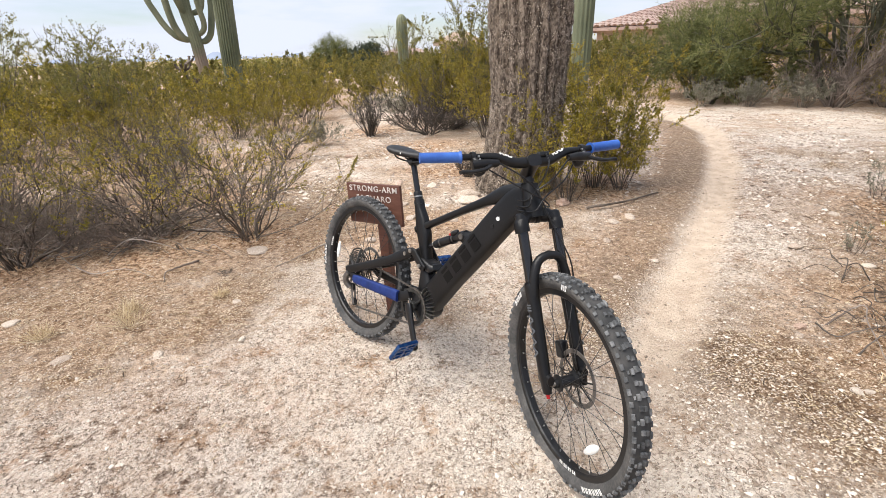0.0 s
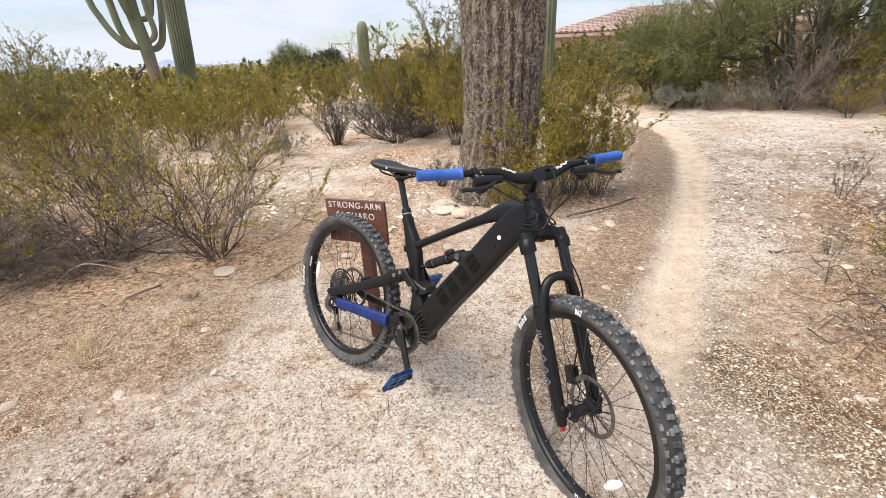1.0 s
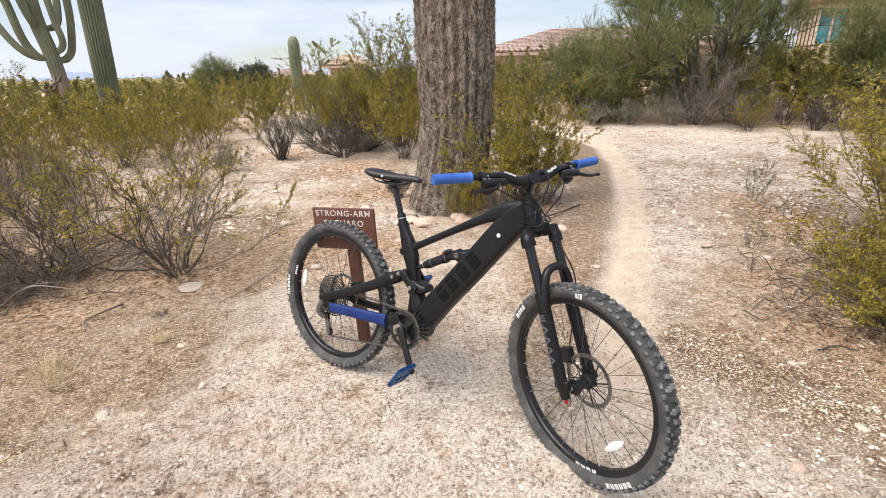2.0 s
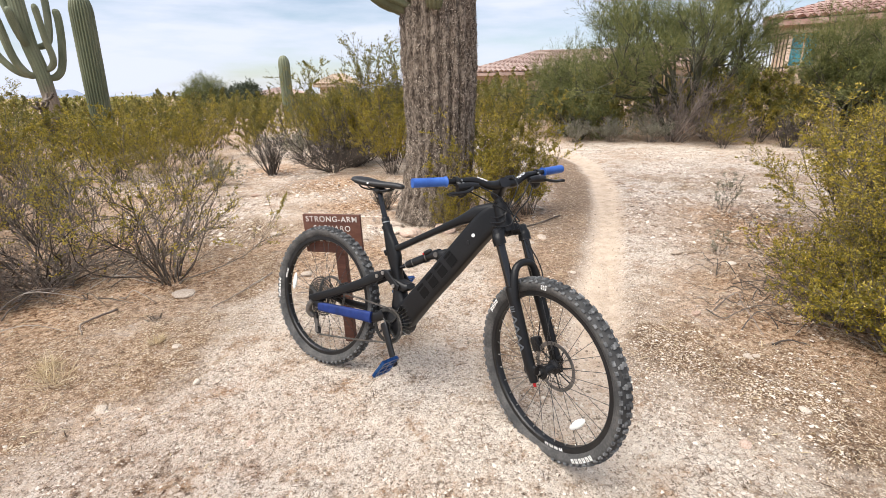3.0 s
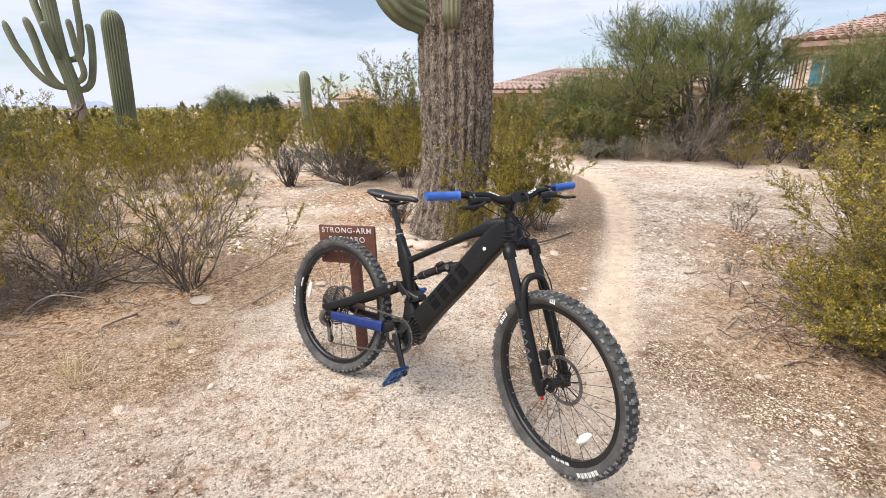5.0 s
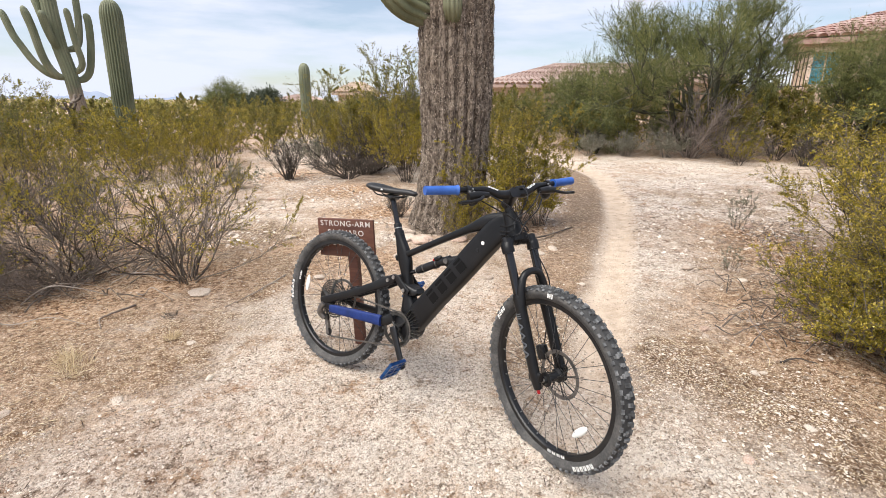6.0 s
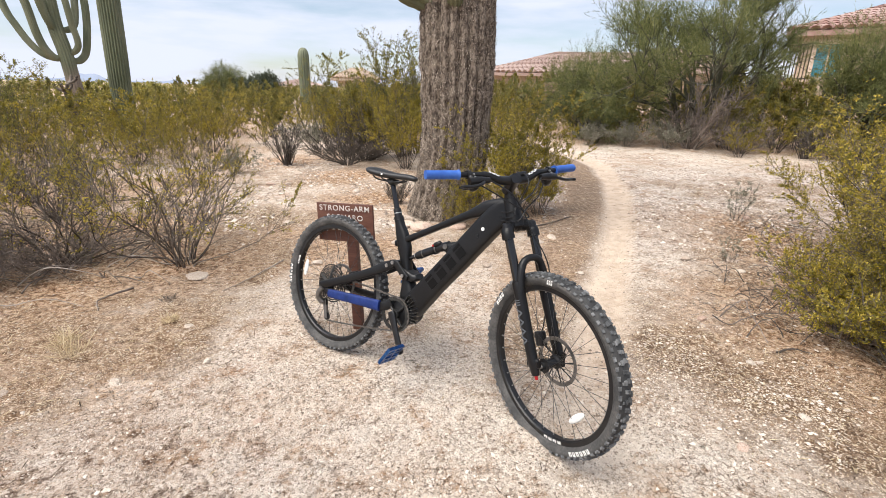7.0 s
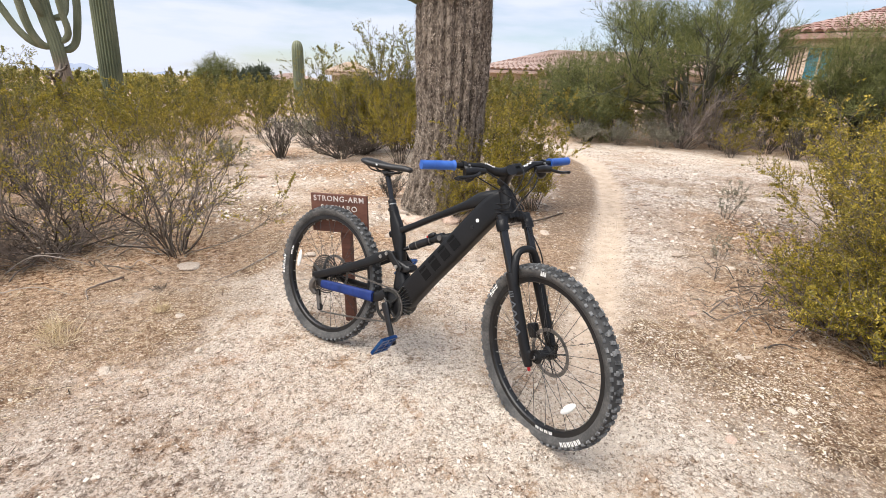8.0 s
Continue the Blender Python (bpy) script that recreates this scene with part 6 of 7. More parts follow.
lathe(g, [(0.0, -0.0012), (0.0078, -0.0012), (0.0078, 0.0012), (0.0, 0.0012)], 20, centre=(0.884, -0.0385, 0.838))
bpart("badge", g, M_WHITE, frame_ob, "round white badge")
g = Geo()
lathe(g, [(0.0, -0.002), (0.008, -0.002), (0.008, 0.002), (0.0, 0.002)], 16, centre=(0.862, -0.0385, 0.805))
bpart("charge_port", g, M_BLACK, frame_ob)

# seat
g = Geo()
prof = [(0.172, 0.030, 0.010, 1.006), (0.182, 0.058, 0.016, 1.004), (0.215, 0.071, 0.020, 0.999), (0.260, 0.064, 0.019, 0.995), (0.310, 0.043, 0.017, 0.993), (0.360, 0.029, 0.015, 0.994), (0.420, 0.022, 0.014, 0.996), (0.452, 0.018, 0.012, 0.993), (0.462, 0.009, 0.007, 0.990)]
loft(g, smooth_sections([((x, 0, z), h, w) for x, w, h, z in prof], 4), sides=24, power=2.4)
saddle = bpart("saddle", g, M_SOFT, label="slim black saddle")
g = Geo()
g.box((0, 0, 0), (0.030, 0.0016, 0.008), Matrix.Translation((0.285, -0.0555, 0.994)) @ Matrix.Rotation(radians(-25), 4, "Z"))
bpart("saddle_mark", g, M_WHITE, saddle, smooth=False)
for s in (-1, 1):
    g = Geo()
    path = smooth_path([(0.205, s * 0.030, 0.985), (0.235, s * 0.024, 0.966), (0.345, s * 0.022, 0.964), (0.400, s * 0.010, 0.980)], 5)
    g.tube(path, [0.0036] * len(path), 8)
    bpart("saddle_rail", g, M_BLACK, saddle)
g = Geo()
g.tube([(0.316, 0, 0.957), (0.372, 0, 0.826)], [0.0130, 0.0130], 22)
bpart("seatpost", g, M_STANCHION, label="satin black dropper seatpost")
g = Geo()
loft(g, [((0.300, 0, 0.968), 0.010, 0.028), ((0.320, 0, 0.958), 0.014, 0.030), ((0.340, 0, 0.968), 0.010, 0.028)], power=3)
bpart("seat_clamp", g, M_BLACK)
g = Geo()
g.tube([(0.367, 0, 0.838), (0.371, 0, 0.829), (0.3845, 0, 0.797)], [0.0185, 0.0195, 0.0185], 22)
bpart("dropper_collar", g, M_BLACK)
g = Geo()
g.tube([(0.3745, 0, 0.8205), (0.3765, 0, 0.8155)], [0.0200, 0.0200], 22)
bpart("collar_ring", g, M_STEEL, label="bright collar ring")
g = Geo()
g.tube([(0.383, 0, 0.803), (0.390, 0, 0.787)], [0.0235, 0.0235], 22)
g.box((0.370, 0, 0.790), (0.018, 0.020, 0.014))
bpart("seat_collar", g, M_BLACK)

# rear triangle and suspension
for s in (-1, 1):
    g = Geo()
    loft(g, smooth_sections([((-0.030, s * 0.080, 0.360), 0.018, 0.010), ((0.02, s * 0.080, 0.378), 0.021, 0.011), ((0.16, s * 0.072, 0.440), 0.0205, 0.012), ((0.30, s * 0.062, 0.508), 0.0215, 0.013), ((0.375, s * 0.050, 0.552), 0.026, 0.013), ((0.425, s * 0.044, 0.578), 0.020, 0.011)]), power=3)
    stay = bpart("seatstay", g, M_CARBON)
    g = Geo()
    loft(g, smooth_sections([((-0.010, s * 0.076, 0.345), 0.019, 0.009), ((0.06, s * 0.074, 0.340), 0.018, 0.010), ((0.25, s * 0.064, 0.352), 0.018, 0.011), ((0.40, s * 0.055, 0.362), 0.024, 0.013), ((0.455, s * 0.050, 0.395), 0.022, 0.012)]), power=3)
    bpart("chainstay", g, M_CARBON)
    g = Geo()
    for (x, z) in ((0.398, 0.566), (0.432, 0.588), (0.502, 0.540)):
        lathe(g, [(0.0, -0.003), (0.009, -0.003), (0.009, 0.003), (0.0, 0.003)], 14, centre=(x, s * 0.060, z))
    bpart("pivot_bolt", g, M_STEEL, kind="stuff")
    g = Geo()
    loft(g, smooth_sections([((0.385, s * 0.052, 0.560), 0.016, 0.005), ((0.44, s * 0.052, 0.588), 0.017, 0.006), ((0.47, s * 0.050, 0.568), 0.017, 0.006), ((0.505, s * 0.048, 0.538), 0.018, 0.006), ((0.525, s * 0.046, 0.532), 0.012, 0.005)]), power=3)
    bpart("rocker_link", g, M_CARBON, label="black suspension rocker link")
g = Geo()
loft(g, smooth_sections([((0.047, -0.0855, 0.334), 0.019, 0.009), ((0.10, -0.0845, 0.340), 0.0235, 0.011), ((0.25, -0.0765, 0.352), 0.0245, 0.0125), ((0.36, -0.0705, 0.360), 0.0265, 0.013), ((0.393, -0.0695, 0.362), 0.0265, 0.012)]), power=3.4)
bpart("chainstay_guard", g, M_BLUE_GUARD, label="dark blue chainstay protector")
g = Geo()
g.tube([(0.425, 0, 0.586), (0.53, 0, 0.640)], [0.0095, 0.0095], 16)
bpart("shock_shaft", g, M_STANCHION)
g = Geo()
g.tube([(0.520, 0, 0.635), (0.532, 0, 0.641), (0.545, 0, 0.648), (0.60, 0, 0.677), (0.655, 0, 0.705), (0.665, 0, 0.710), (0.705, 0, 0.728)], [0.012, 0.0175, 0.0185, 0.0190, 0.0170, 0.0205, 0.020], 22)
shock = bpart("shock_body", g, M_BLACK, label="black air shock absorber")
for k, (r, mt) in ((0.16, (0.0205, M_BLACK)), (0.24, (0.0200, M_DARK_STEEL)), (0.55, (0.0202, M_BLACK)), (0.62, (0.0205, M_DARK_STEEL)), (0.02, (0.0150, M_STEEL))):
    g = Geo()
    p = Vector((0.520, 0, 0.635)).lerp(Vector((0.705, 0, 0.728)), k)
    q = Vector((0.520, 0, 0.635)).lerp(Vector((0.705, 0, 0.728)), k + 0.025)
    g.tube([p, q], [r, r], 24)
    bpart("shock_ring", g, mt, shock)
g = Geo()
lathe(g, [(0.0, -0.003), (0.012, -0.003), (0.012, 0.003), (0.0, 0.003)], 18, centre=(0.700, -0.029, 0.722))
bpart("pivot_bolt", g, M_DARK_STEEL, shock)
g = Geo()
loft(g, [((0.690, 0, 0.716), 0.020, 0.026), ((0.740, 0, 0.716), 0.040, 0.030), ((0.775, 0, 0.705), 0.050, 0.032)], power=3)
bpart("shock_mount", g, M_CARBON)
g = Geo()
g.tube([(0.628, -0.010, 0.712), (0.632, -0.010, 0.7145), (0.656, -0.010, 0.728), (0.661, -0.010, 0.7305)], [0.009, 0.0115, 0.0115, 0.008], 16)
bpart("reservoir", g, M_BLACK, shock)
g = Geo()
g.tube([(0.619, -0.010, 0.7075), (0.629, -0.010, 0.713)], [0.0060, 0.0060], 12)
bpart("adjuster", g, M_RED, shock, "red adjuster knob")
g = Geo()
loft(g, smooth_sections([((0.470, 0, 0.552), 0.018, 0.034), ((0.505, 0, 0.540), 0.024, 0.038), ((0.540, 0, 0.536), 0.022, 0.038), ((0.560, 0, 0.545), 0.012, 0.030)]), power=4)
bpart("linkage_block", g, M_BLACK)

# motor and drivetrain
BB = Vector((0.487, 0, 0.345))
g = Geo()
lathe(g, [(0.0, -0.046), (0.055, -0.046), (0.064, -0.040), (0.066, 0.040), (0.055, 0.046), (0.0, 0.046)], 40, centre=(0.520, 0, 0.360))
motor = bpart("motor", g, M_BLACK, label="dark round mid-drive motor")
for i in range(9):
    g = Geo()
    t = radians(66 - 9.5 * i)
    d = Vector((math.cos(t), 0, math.sin(t)))
    o = Vector((0.505, -0.046, 0.352))
    loft(g, [(o + d * 0.062, 0.0015, 0.010), (o + d * 0.090, 0.0017, 0.015), (o + d * 0.112, 0.0013, 0.009)], sides=8)
    bpart("cooling_fin", g, M_STEEL, motor, "bare alloy cooling fin" if i == 0 else "")
g = Geo()
n = 38
base = 0
for k in range(n * 4):
    t = 2 * math.pi * k / (n * 4)
    r = 0.0815 + (0.0032 if k % 4 in (1, 2) else 0)
    for rr, y in ((0.066, -0.057), (r, -0.057), (r, -0.053), (0.066, -0.053)):
        g.v.append(BB + Vector((rr * math.cos(t), y, rr * math.sin(t))))
for k in range(n * 4):
    k2 = (k + 1) % (n * 4)
    for j in range(4):
        g.f.append((k * 4 + j, k * 4 + (j + 1) % 4, k2 * 4 + (j + 1) % 4, k2 * 4 + j))
for i in range(4):
    a = math.pi / 4 + i * math.pi / 2
    g.tube([BB + Vector((0.02 * math.cos(a), -0.056, 0.02 * math.sin(a))), BB + Vector((0.070 * math.cos(a), -0.055, 0.070 * math.sin(a)))], [0.007, 0.005], 8)
bpart("chainring", g, M_GEAR, label="black toothed chainring", smooth=False)
g = Geo()
for i in range(20):
    t = radians(98 - 185 * (i + 0.5) / 20)
    g.box((0, 0, 0), (0.0128, 0.0085 if i % 2 else 0.006, 0.0085 if i % 2 else 0.0062), Matrix.Translation(BB + Vector((0.0855 * math.cos(t), -0.055, 0.0855 * math.sin(t)))) @ Matrix.Rotation(math.pi / 2 - t, 4, "Y"))
bpart("chain", g, M_DARK_STEEL, label="oily chain round the chainring", smooth=False)
g = Geo()
lathe(g, [(0.0, -0.066), (0.020, -0.066), (0.024, -0.058), (0.024, -0.046), (0.0, -0.046)], 24, centre=BB)
bpart("bottom_bracket", g, M_GEAR)
foot = Vector((0.578, 0, 0.196))
for s in (-1, 1):
    end = BB + (foot - BB) * (-s)
    g = Geo()
    loft(g, smooth_sections([(BB + Vector((0, s * 0.078, 0)) - (end - BB) * 0.10, 0.016, 0.006), (BB + Vector((0, s * 0.078, 0)), 0.021, 0.0095), (BB.lerp(end, 0.5) + Vector((0, s * 0.086, 0)), 0.0160, 0.0085), (end + Vector((0, s * 0.094, 0)), 0.0165, 0.0085), (end + Vector((0, s * 0.094, 0)) + (end - BB) * 0.07, 0.009, 0.006)]), power=2.8)
    crank = bpart("crank_arm", g, M_BLACK, label="black crank arm")
    g = Geo()
    g.tube([end + Vector((0, s * 0.088, 0)), end + Vector((0, s * 0.205, 0))], [0.0065, 0.0055], 10)
    m = Matrix.Translation(end + Vector((0, s * 0.155, 0))) @ Matrix.Rotation(radians(-58), 4, "Y")
    for yy in (-0.047, 0.0, 0.047):
        g.box((0, yy, 0), (0.094, 0.010, 0.015), m)
    for xx in (-0.045, 0.045, -0.020, 0.020):
        g.box((xx, 0, 0), (0.010, 0.100, 0.0155), m)
    pedal = bpart("pedal", g, M_BLUE_METAL, label="blue anodised platform pedal with pins", smooth=False)
    pins = Geo()
    for xx in (-0.045, -0.020, 0.020, 0.045):
        for yy in (-0.045, -0.015, 0.015, 0.045):
            pins.tube([m @ Vector((xx, yy, -0.0125)), m @ Vector((xx, yy, 0.0125))], [0.0019, 0.0019], 6)
    bpart("pedal_pin", pins, M_ROTOR, pedal, smooth=False, kind="stuff")
HUB = Vector((0, 0, AXLE_Z))
for i, r in enumerate((0.104, 0.092, 0.081, 0.070, 0.060, 0.050, 0.041, 0.032)):
    g = Geo()
    y = -0.026 - 0.0032 * i
    tn = max(10, int(r * 2 * math.pi / 0.0127))
    for k in range(tn * 4):
        t = 2 * math.pi * k / (tn * 4)
        ro_ = r + (0.0018 if k % 4 in (1, 2) else -0.0018)
        for rr, yy in ((r - 0.0065, y - 0.001), (ro_, y - 0.001), (ro_, y + 0.001), (r - 0.0065, y + 0.001)):
            g.v.append(HUB + Vector((rr * math.cos(t), yy, rr * math.sin(t))))
    for k in range(tn * 4):
        k2 = (k + 1) % (tn * 4)
        for j in range(4):
            g.f.append((k * 4 + j, k * 4 + (j + 1) % 4, k2 * 4 + (j + 1) % 4, k2 * 4 + j))
    bpart("sprocket", g, M_GEAR, REAR, smooth=False).matrix_basis = Matrix.Translation(-HUB)
g = Geo()
for i in range(5):
    a = 2 * math.pi * i / 5
    g.tube([HUB + Vector((0.022 * math.cos(a), -0.050, 0.022 * math.sin(a))), HUB + Vector((0.096 * math.cos(a + 0.3), -0.026, 0.096 * math.sin(a + 0.3)))], [0.010, 0.006], 6)
bpart("sprocket_carrier", g, M_GEAR, REAR, smooth=False).matrix_basis = Matrix.Translation(-HUB)
# rear derailleur
PU, PL = Vector((-0.018, -0.046, 0.262)), Vector((0.012, -0.048, 0.190))
g = Geo()
loft(g, smooth_sections([((-0.004, -0.088, 0.352), 0.012, 0.010), ((-0.028, -0.086, 0.320), 0.014, 0.013), ((-0.036, -0.076, 0.288), 0.016, 0.015), ((-0.018, -0.062, 0.262), 0.014, 0.012)]), power=3)
mech = bpart("rear_derailleur", g, M_ROTOR, label="grey rear derailleur")
g = Geo()
for dy in (-0.008, 0.008):
    loft(g, [(PU + Vector((0, dy, 0.012)), 0.012, 0.0012), (PU.lerp(PL, 0.5) + Vector((0, dy, 0)), 0.009, 0.0012), (PL + Vector((0, dy, -0.012)), 0.012, 0.0012)], sides=10)
bpart("cage", g, M_ROTOR, mech, smooth=False)
for p in (PU, PL):
    g = Geo()
    lathe(g, [(0.004, -0.003), (0.021, -0.003), (0.021, 0.003), (0.004, 0.003)], 18, centre=p)
    bpart("pulley_wheel", g, M_BLACK, mech)


def chain_run(a, b, sag=0.0):
    """Side plates of a chain from a to b, link by link, in one strip."""
    g = Geo()
    a, b = Vector(a), Vector(b)
    n = int((b - a).length / 0.0127)
    d = (b - a).normalized()
    ang = math.atan2(d.z, d.x)
    for i in range(n):
        t = (i + 0.5) / n
        p = a.lerp(b, t) - Vector((0, 0, sag * math.sin(math.pi * t)))
        g.box((0, 0, 0), (0.0125, 0.0065 if i % 2 else 0.0045, 0.0082 if i % 2 else 0.0060), Matrix.Translation(p) @ Matrix.Rotation(-ang, 4, "Y"))
    bpart("chain", g, M_DARK_STEEL, label="dark oily chain run", smooth=False)


chain_run(BB + Vector((-0.012, -0.055, 0.083)), HUB + Vector((0.012, -0.040, 0.060)))
chain_run(BB + Vector((0.004, -0.055, -0.084)), PL + Vector((0.01, 0, -0.021)), 0.004)
chain_run(PU + Vector((-0.020, 0, 0.004)), HUB + Vector((-0.056, -0.040, -0.02)))
cal2 = bevel_box((0.055, 0.030, 0.040), 0.008)
cal2.transform(Matrix.Translation((0.075, 0.055, 0.425)) @ Matrix.Rotation(radians(-25), 4, "Y"))
part("rear_caliper", cal2, M_BLACK, BIKE, "black disc brake caliper")


# ---- stones, sticks and litter on the ground ----
RS = random.Random(77)


def big_stone(x, y, size, mat, label, flat=0.5, turn=None, sub=3, lift=0.3):
    ob = new("rock", stone_mesh(RS, "rock", mat, flat, sub))
    ob.matrix_world = Matrix.Translation((x, y, gh(x, y) + size * flat * lift)) @ Matrix.Rotation(RS.uniform(0, 6.3) if turn is None else turn, 4, "Z") @ Matrix.Diagonal((size, size, size, 1))
    tagged(ob, label, "rock", "rocks on the ground")


for x, y, s, red in ((0.20, 4.42, 0.10, 0), (0.33, 4.12, 0.095, 1), (0.67, 4.14, 0.09, 1), (1.00, 4.08, 0.065, 1)):
    big_stone(x, y, s, M_ROCK_RED if red else M_ROCK, "angular %s rock lying at the saguaro's foot" % ("reddish" if red else "pale tan"), 0.55)
big_stone(0.21, 4.30, 0.13, M_ROCK, "flat cream slab of rock at the saguaro's foot", 0.22)
big_stone(-1.46, 3.45, 0.078, M_ROCK, "flat grey stone at the foot of a bush", 0.16)
for x, y, s, red in ((-2.02, 2.12, 0.042, 0), (-1.53, 2.15, 0.034, 0), (-1.13, 2.26, 0.022, 0), (-1.05, 1.73, 0.020, 0), (-1.08, 1.69, 0.018, 0), (-1.33, 2.69, 0.026, 0), (-0.80, 1.71, 0.018, 1), (-1.30, 2.02, 0.022, 0),
                     (2.05, 2.10, 0.020, 0), (1.68, 2.02, 0.024, 0), (1.74, 2.10, 0.034, 1), (1.52, 1.19, 0.026, 0), (1.14, 1.11, 0.030, 1), (1.03, 1.13, 0.022, 0), (1.23, 0.94, 0.026, 0), (1.63, 1.61, 0.026, 0), (1.68, 1.60, 0.020, 0),
                     (1.46, 3.71, 0.050, 0), (1.30, 3.62, 0.045, 0), (1.15, 3.30, 0.04, 0), (1.36, 2.95, 0.028, 0), (1.05, 2.75, 0.035, 0), (2.55, 2.70, 0.04, 0), (2.95, 3.55, 0.045, 0), (3.4, 4.2, 0.04, 0), (4.1, 5.0, 0.045, 0), (3.1, 3.1, 0.035, 1), (4.6, 5.9, 0.05, 0), (2.3, 3.0, 0.05, 0), (3.7, 3.9, 0.06, 1), (-0.6, 3.5, 0.05, 0), (-0.3, 3.9, 0.05, 0), (-0.9, 4.6, 0.06, 0), (-0.1, 3.3, 0.04, 0), (0.7, 3.2, 0.045, 0), (0.5, 2.9, 0.035, 0), (-1.0, 5.4, 0.07, 0), (-0.5, 5.0, 0.06, 1), (-2.6, 2.5, 0.04, 0), (-1.0, 1.2, 0.02, 0), (0.9, 0.9, 0.022, 0), (-0.4, 4.3, 0.05, 0), (0.05, 3.8, 0.05, 0), (-0.75, 3.95, 0.04, 1), (-0.15, 4.8, 0.06, 0), (-0.95, 5.9, 0.07, 0), (-0.55, 6.3, 0.07, 0), (-1.3, 6.5, 0.06, 1), (-0.2, 5.8, 0.06, 0), (0.15, 3.5, 0.045, 0), (-0.45, 3.05, 0.035, 0)):
    big_stone(x, y, s, M_ROCK_RED if red else M_ROCK, "small %s stone on the grit" % ("reddish" if red else "pale"), 0.42, sub=2, lift=0.1)


def scatter_stones():
    """Loose grit and chips, thickest where the camera passes."""
    rng = np.random.RandomState(4)
    ico_v, ico_f = [], []
    bm = bmesh.new()
    bmesh.ops.create_icosphere(bm, subdivisions=1, radius=1)
    bm.verts.ensure_lookup_table()
    ico_v = np.array([v.co[:] for v in bm.verts])
    ico_f = np.array([[v.index for v in f.verts] for f in bm.faces])
    bm.free()
    oct_v = np.array([(1, 0, 0), (-1, 0, 0), (0, 1, 0), (0, -1, 0), (0, 0, 1), (0, 0, -0.5)], float)
    oct_f = np.array([(0, 2, 4), (2, 1, 4), (1, 3, 4), (3, 0, 4), (2, 0, 5), (1, 2, 5), (3, 1, 5), (0, 3, 5)])
    for name, count, lo, hi, bv, bf, far in (("gravel", 7000, 0.0035, 0.012, ico_v, ico_f, 8.0), ("grit", 34000, 0.0025, 0.0085, oct_v, oct_f, 5.0), ("shards", 36000, 0.0028, 0.0095, oct_v, oct_f, 4.6), ("gravel", 9000, 0.006, 0.024, oct_v, oct_f, 11.0), ("gravel", 10000, 0.004, 0.0145, oct_v, oct_f, 9.5), ("plates", 9000, 0.008, 0.030, oct_v, oct_f, 9.6), ("plates", 2600, 0.010, 0.034, oct_v, oct_f, 9.7)):
        az, dist = rng.uniform(-1.05, 1.05, count * 3), (4.2 if far > 10 else 0.7) + (far - (4.2 if far > 10 else 0.7)) * rng.rand(count * 3) ** 0.8
        if far in (9.5, 9.6):
            az = rng.uniform(0.42, 1.05, count * 3)
            dist = (1.8 if far == 9.5 else 2.7) + 7.0 * rng.rand(count * 3) ** 0.9
        if far == 9.7:
            az, dist = rng.uniform(-0.36, 0.10, count * 3), 3.6 + 5.0 * rng.rand(count * 3) ** 0.8
        x, y = dist * np.sin(az) - 0.35, dist * np.cos(az) - 0.1
        _, trail, litter, chips, bank, crust = ground_shape(x, y)
        keep = rng.rand(count * 3) < np.clip(0.75 - 0.6 * trail, 0.1, 1) * (0.35 + 0.65 * value_noise(x * 2.2, y * 2.2, 31))
        if name == "gravel":
            keep = keep & (rng.rand(count * 3) < np.clip(1.0 - 0.30 * chips - 0.75 * bank, 0, 1))
        if name == "plates":
            keep = keep & (rng.rand(count * 3) < np.clip(2.2 * value_noise(x * 1.3, y * 1.3, 53) - 0.5, 0.1, 1)) & (trail < 0.1) & (bank < 0.2) & (y + 0.35 * x > 3.35 + 1.2 * value_noise(x * 2, y * 2, 54))
        if name == "shards":
            keep = keep & (rng.rand(count * 3) < np.clip(1.0 - 0.85 * chips - 0.5 * litter, 0, 1))
        x, y = x[keep][:count], y[keep][:count]
        n = len(x)
        z = ground_shape(x, y)[0]
        size = lo + (hi - lo) * rng.rand(n) ** (2.2 if name in ("shards", "plates") or far > 10 else 3.2)
        ang = rng.uniform(0, 6.283, n)
        verts = bv[None] * (1 + 0.30 * rng.uniform(-1, 1, (n, len(bv), 1)))
        verts = verts * np.stack([np.ones(n), rng.uniform(0.55, 1.0, n), rng.uniform(0.22, 0.6, n)], 1)[:, None, :]
        ca, sa = np.cos(ang)[:, None], np.sin(ang)[:, None]
        vx, vy = verts[..., 0] * ca - verts[..., 1] * sa, verts[..., 0] * sa + verts[..., 1] * ca
        out = np.stack([vx * size[:, None] + x[:, None], vy * size[:, None] + y[:, None], verts[..., 2] * size[:, None] + (z + size * 0.12)[:, None]], -1).reshape(-1, 3)
        faces = (bf[None] + (np.arange(n) * len(bv))[:, None, None]).reshape(-1, 3)
        if name in ("shards", "plates"):
            tilt = rng.uniform(-0.7, 0.7, (n, 2)) * (1.0 if name == "shards" else 0.6)
            out = out.reshape(n, -1, 3)
            out[..., 2] += (out[..., 0] - x[:, None]) * tilt[:, :1] + (out[..., 1] - y[:, None]) * tilt[:, 1:]
            out = out.reshape(-1, 3)
        me = bpy.data.meshes.new(name)
        me.from_pydata(out.tolist(), [], faces.tolist())
        me.materials.append(M_SHARD if name == "shards" else M_PLATE if name == "plates" else M_STONE)
        tagged(new("soil_crust" if name in ("shards", "plates") else name, me), "crusty flakes of pale hardened soil" if name in ("shards", "plates") else "loose pale grit and stone chips", "gravel", kind="stuff")


scatter_stones()


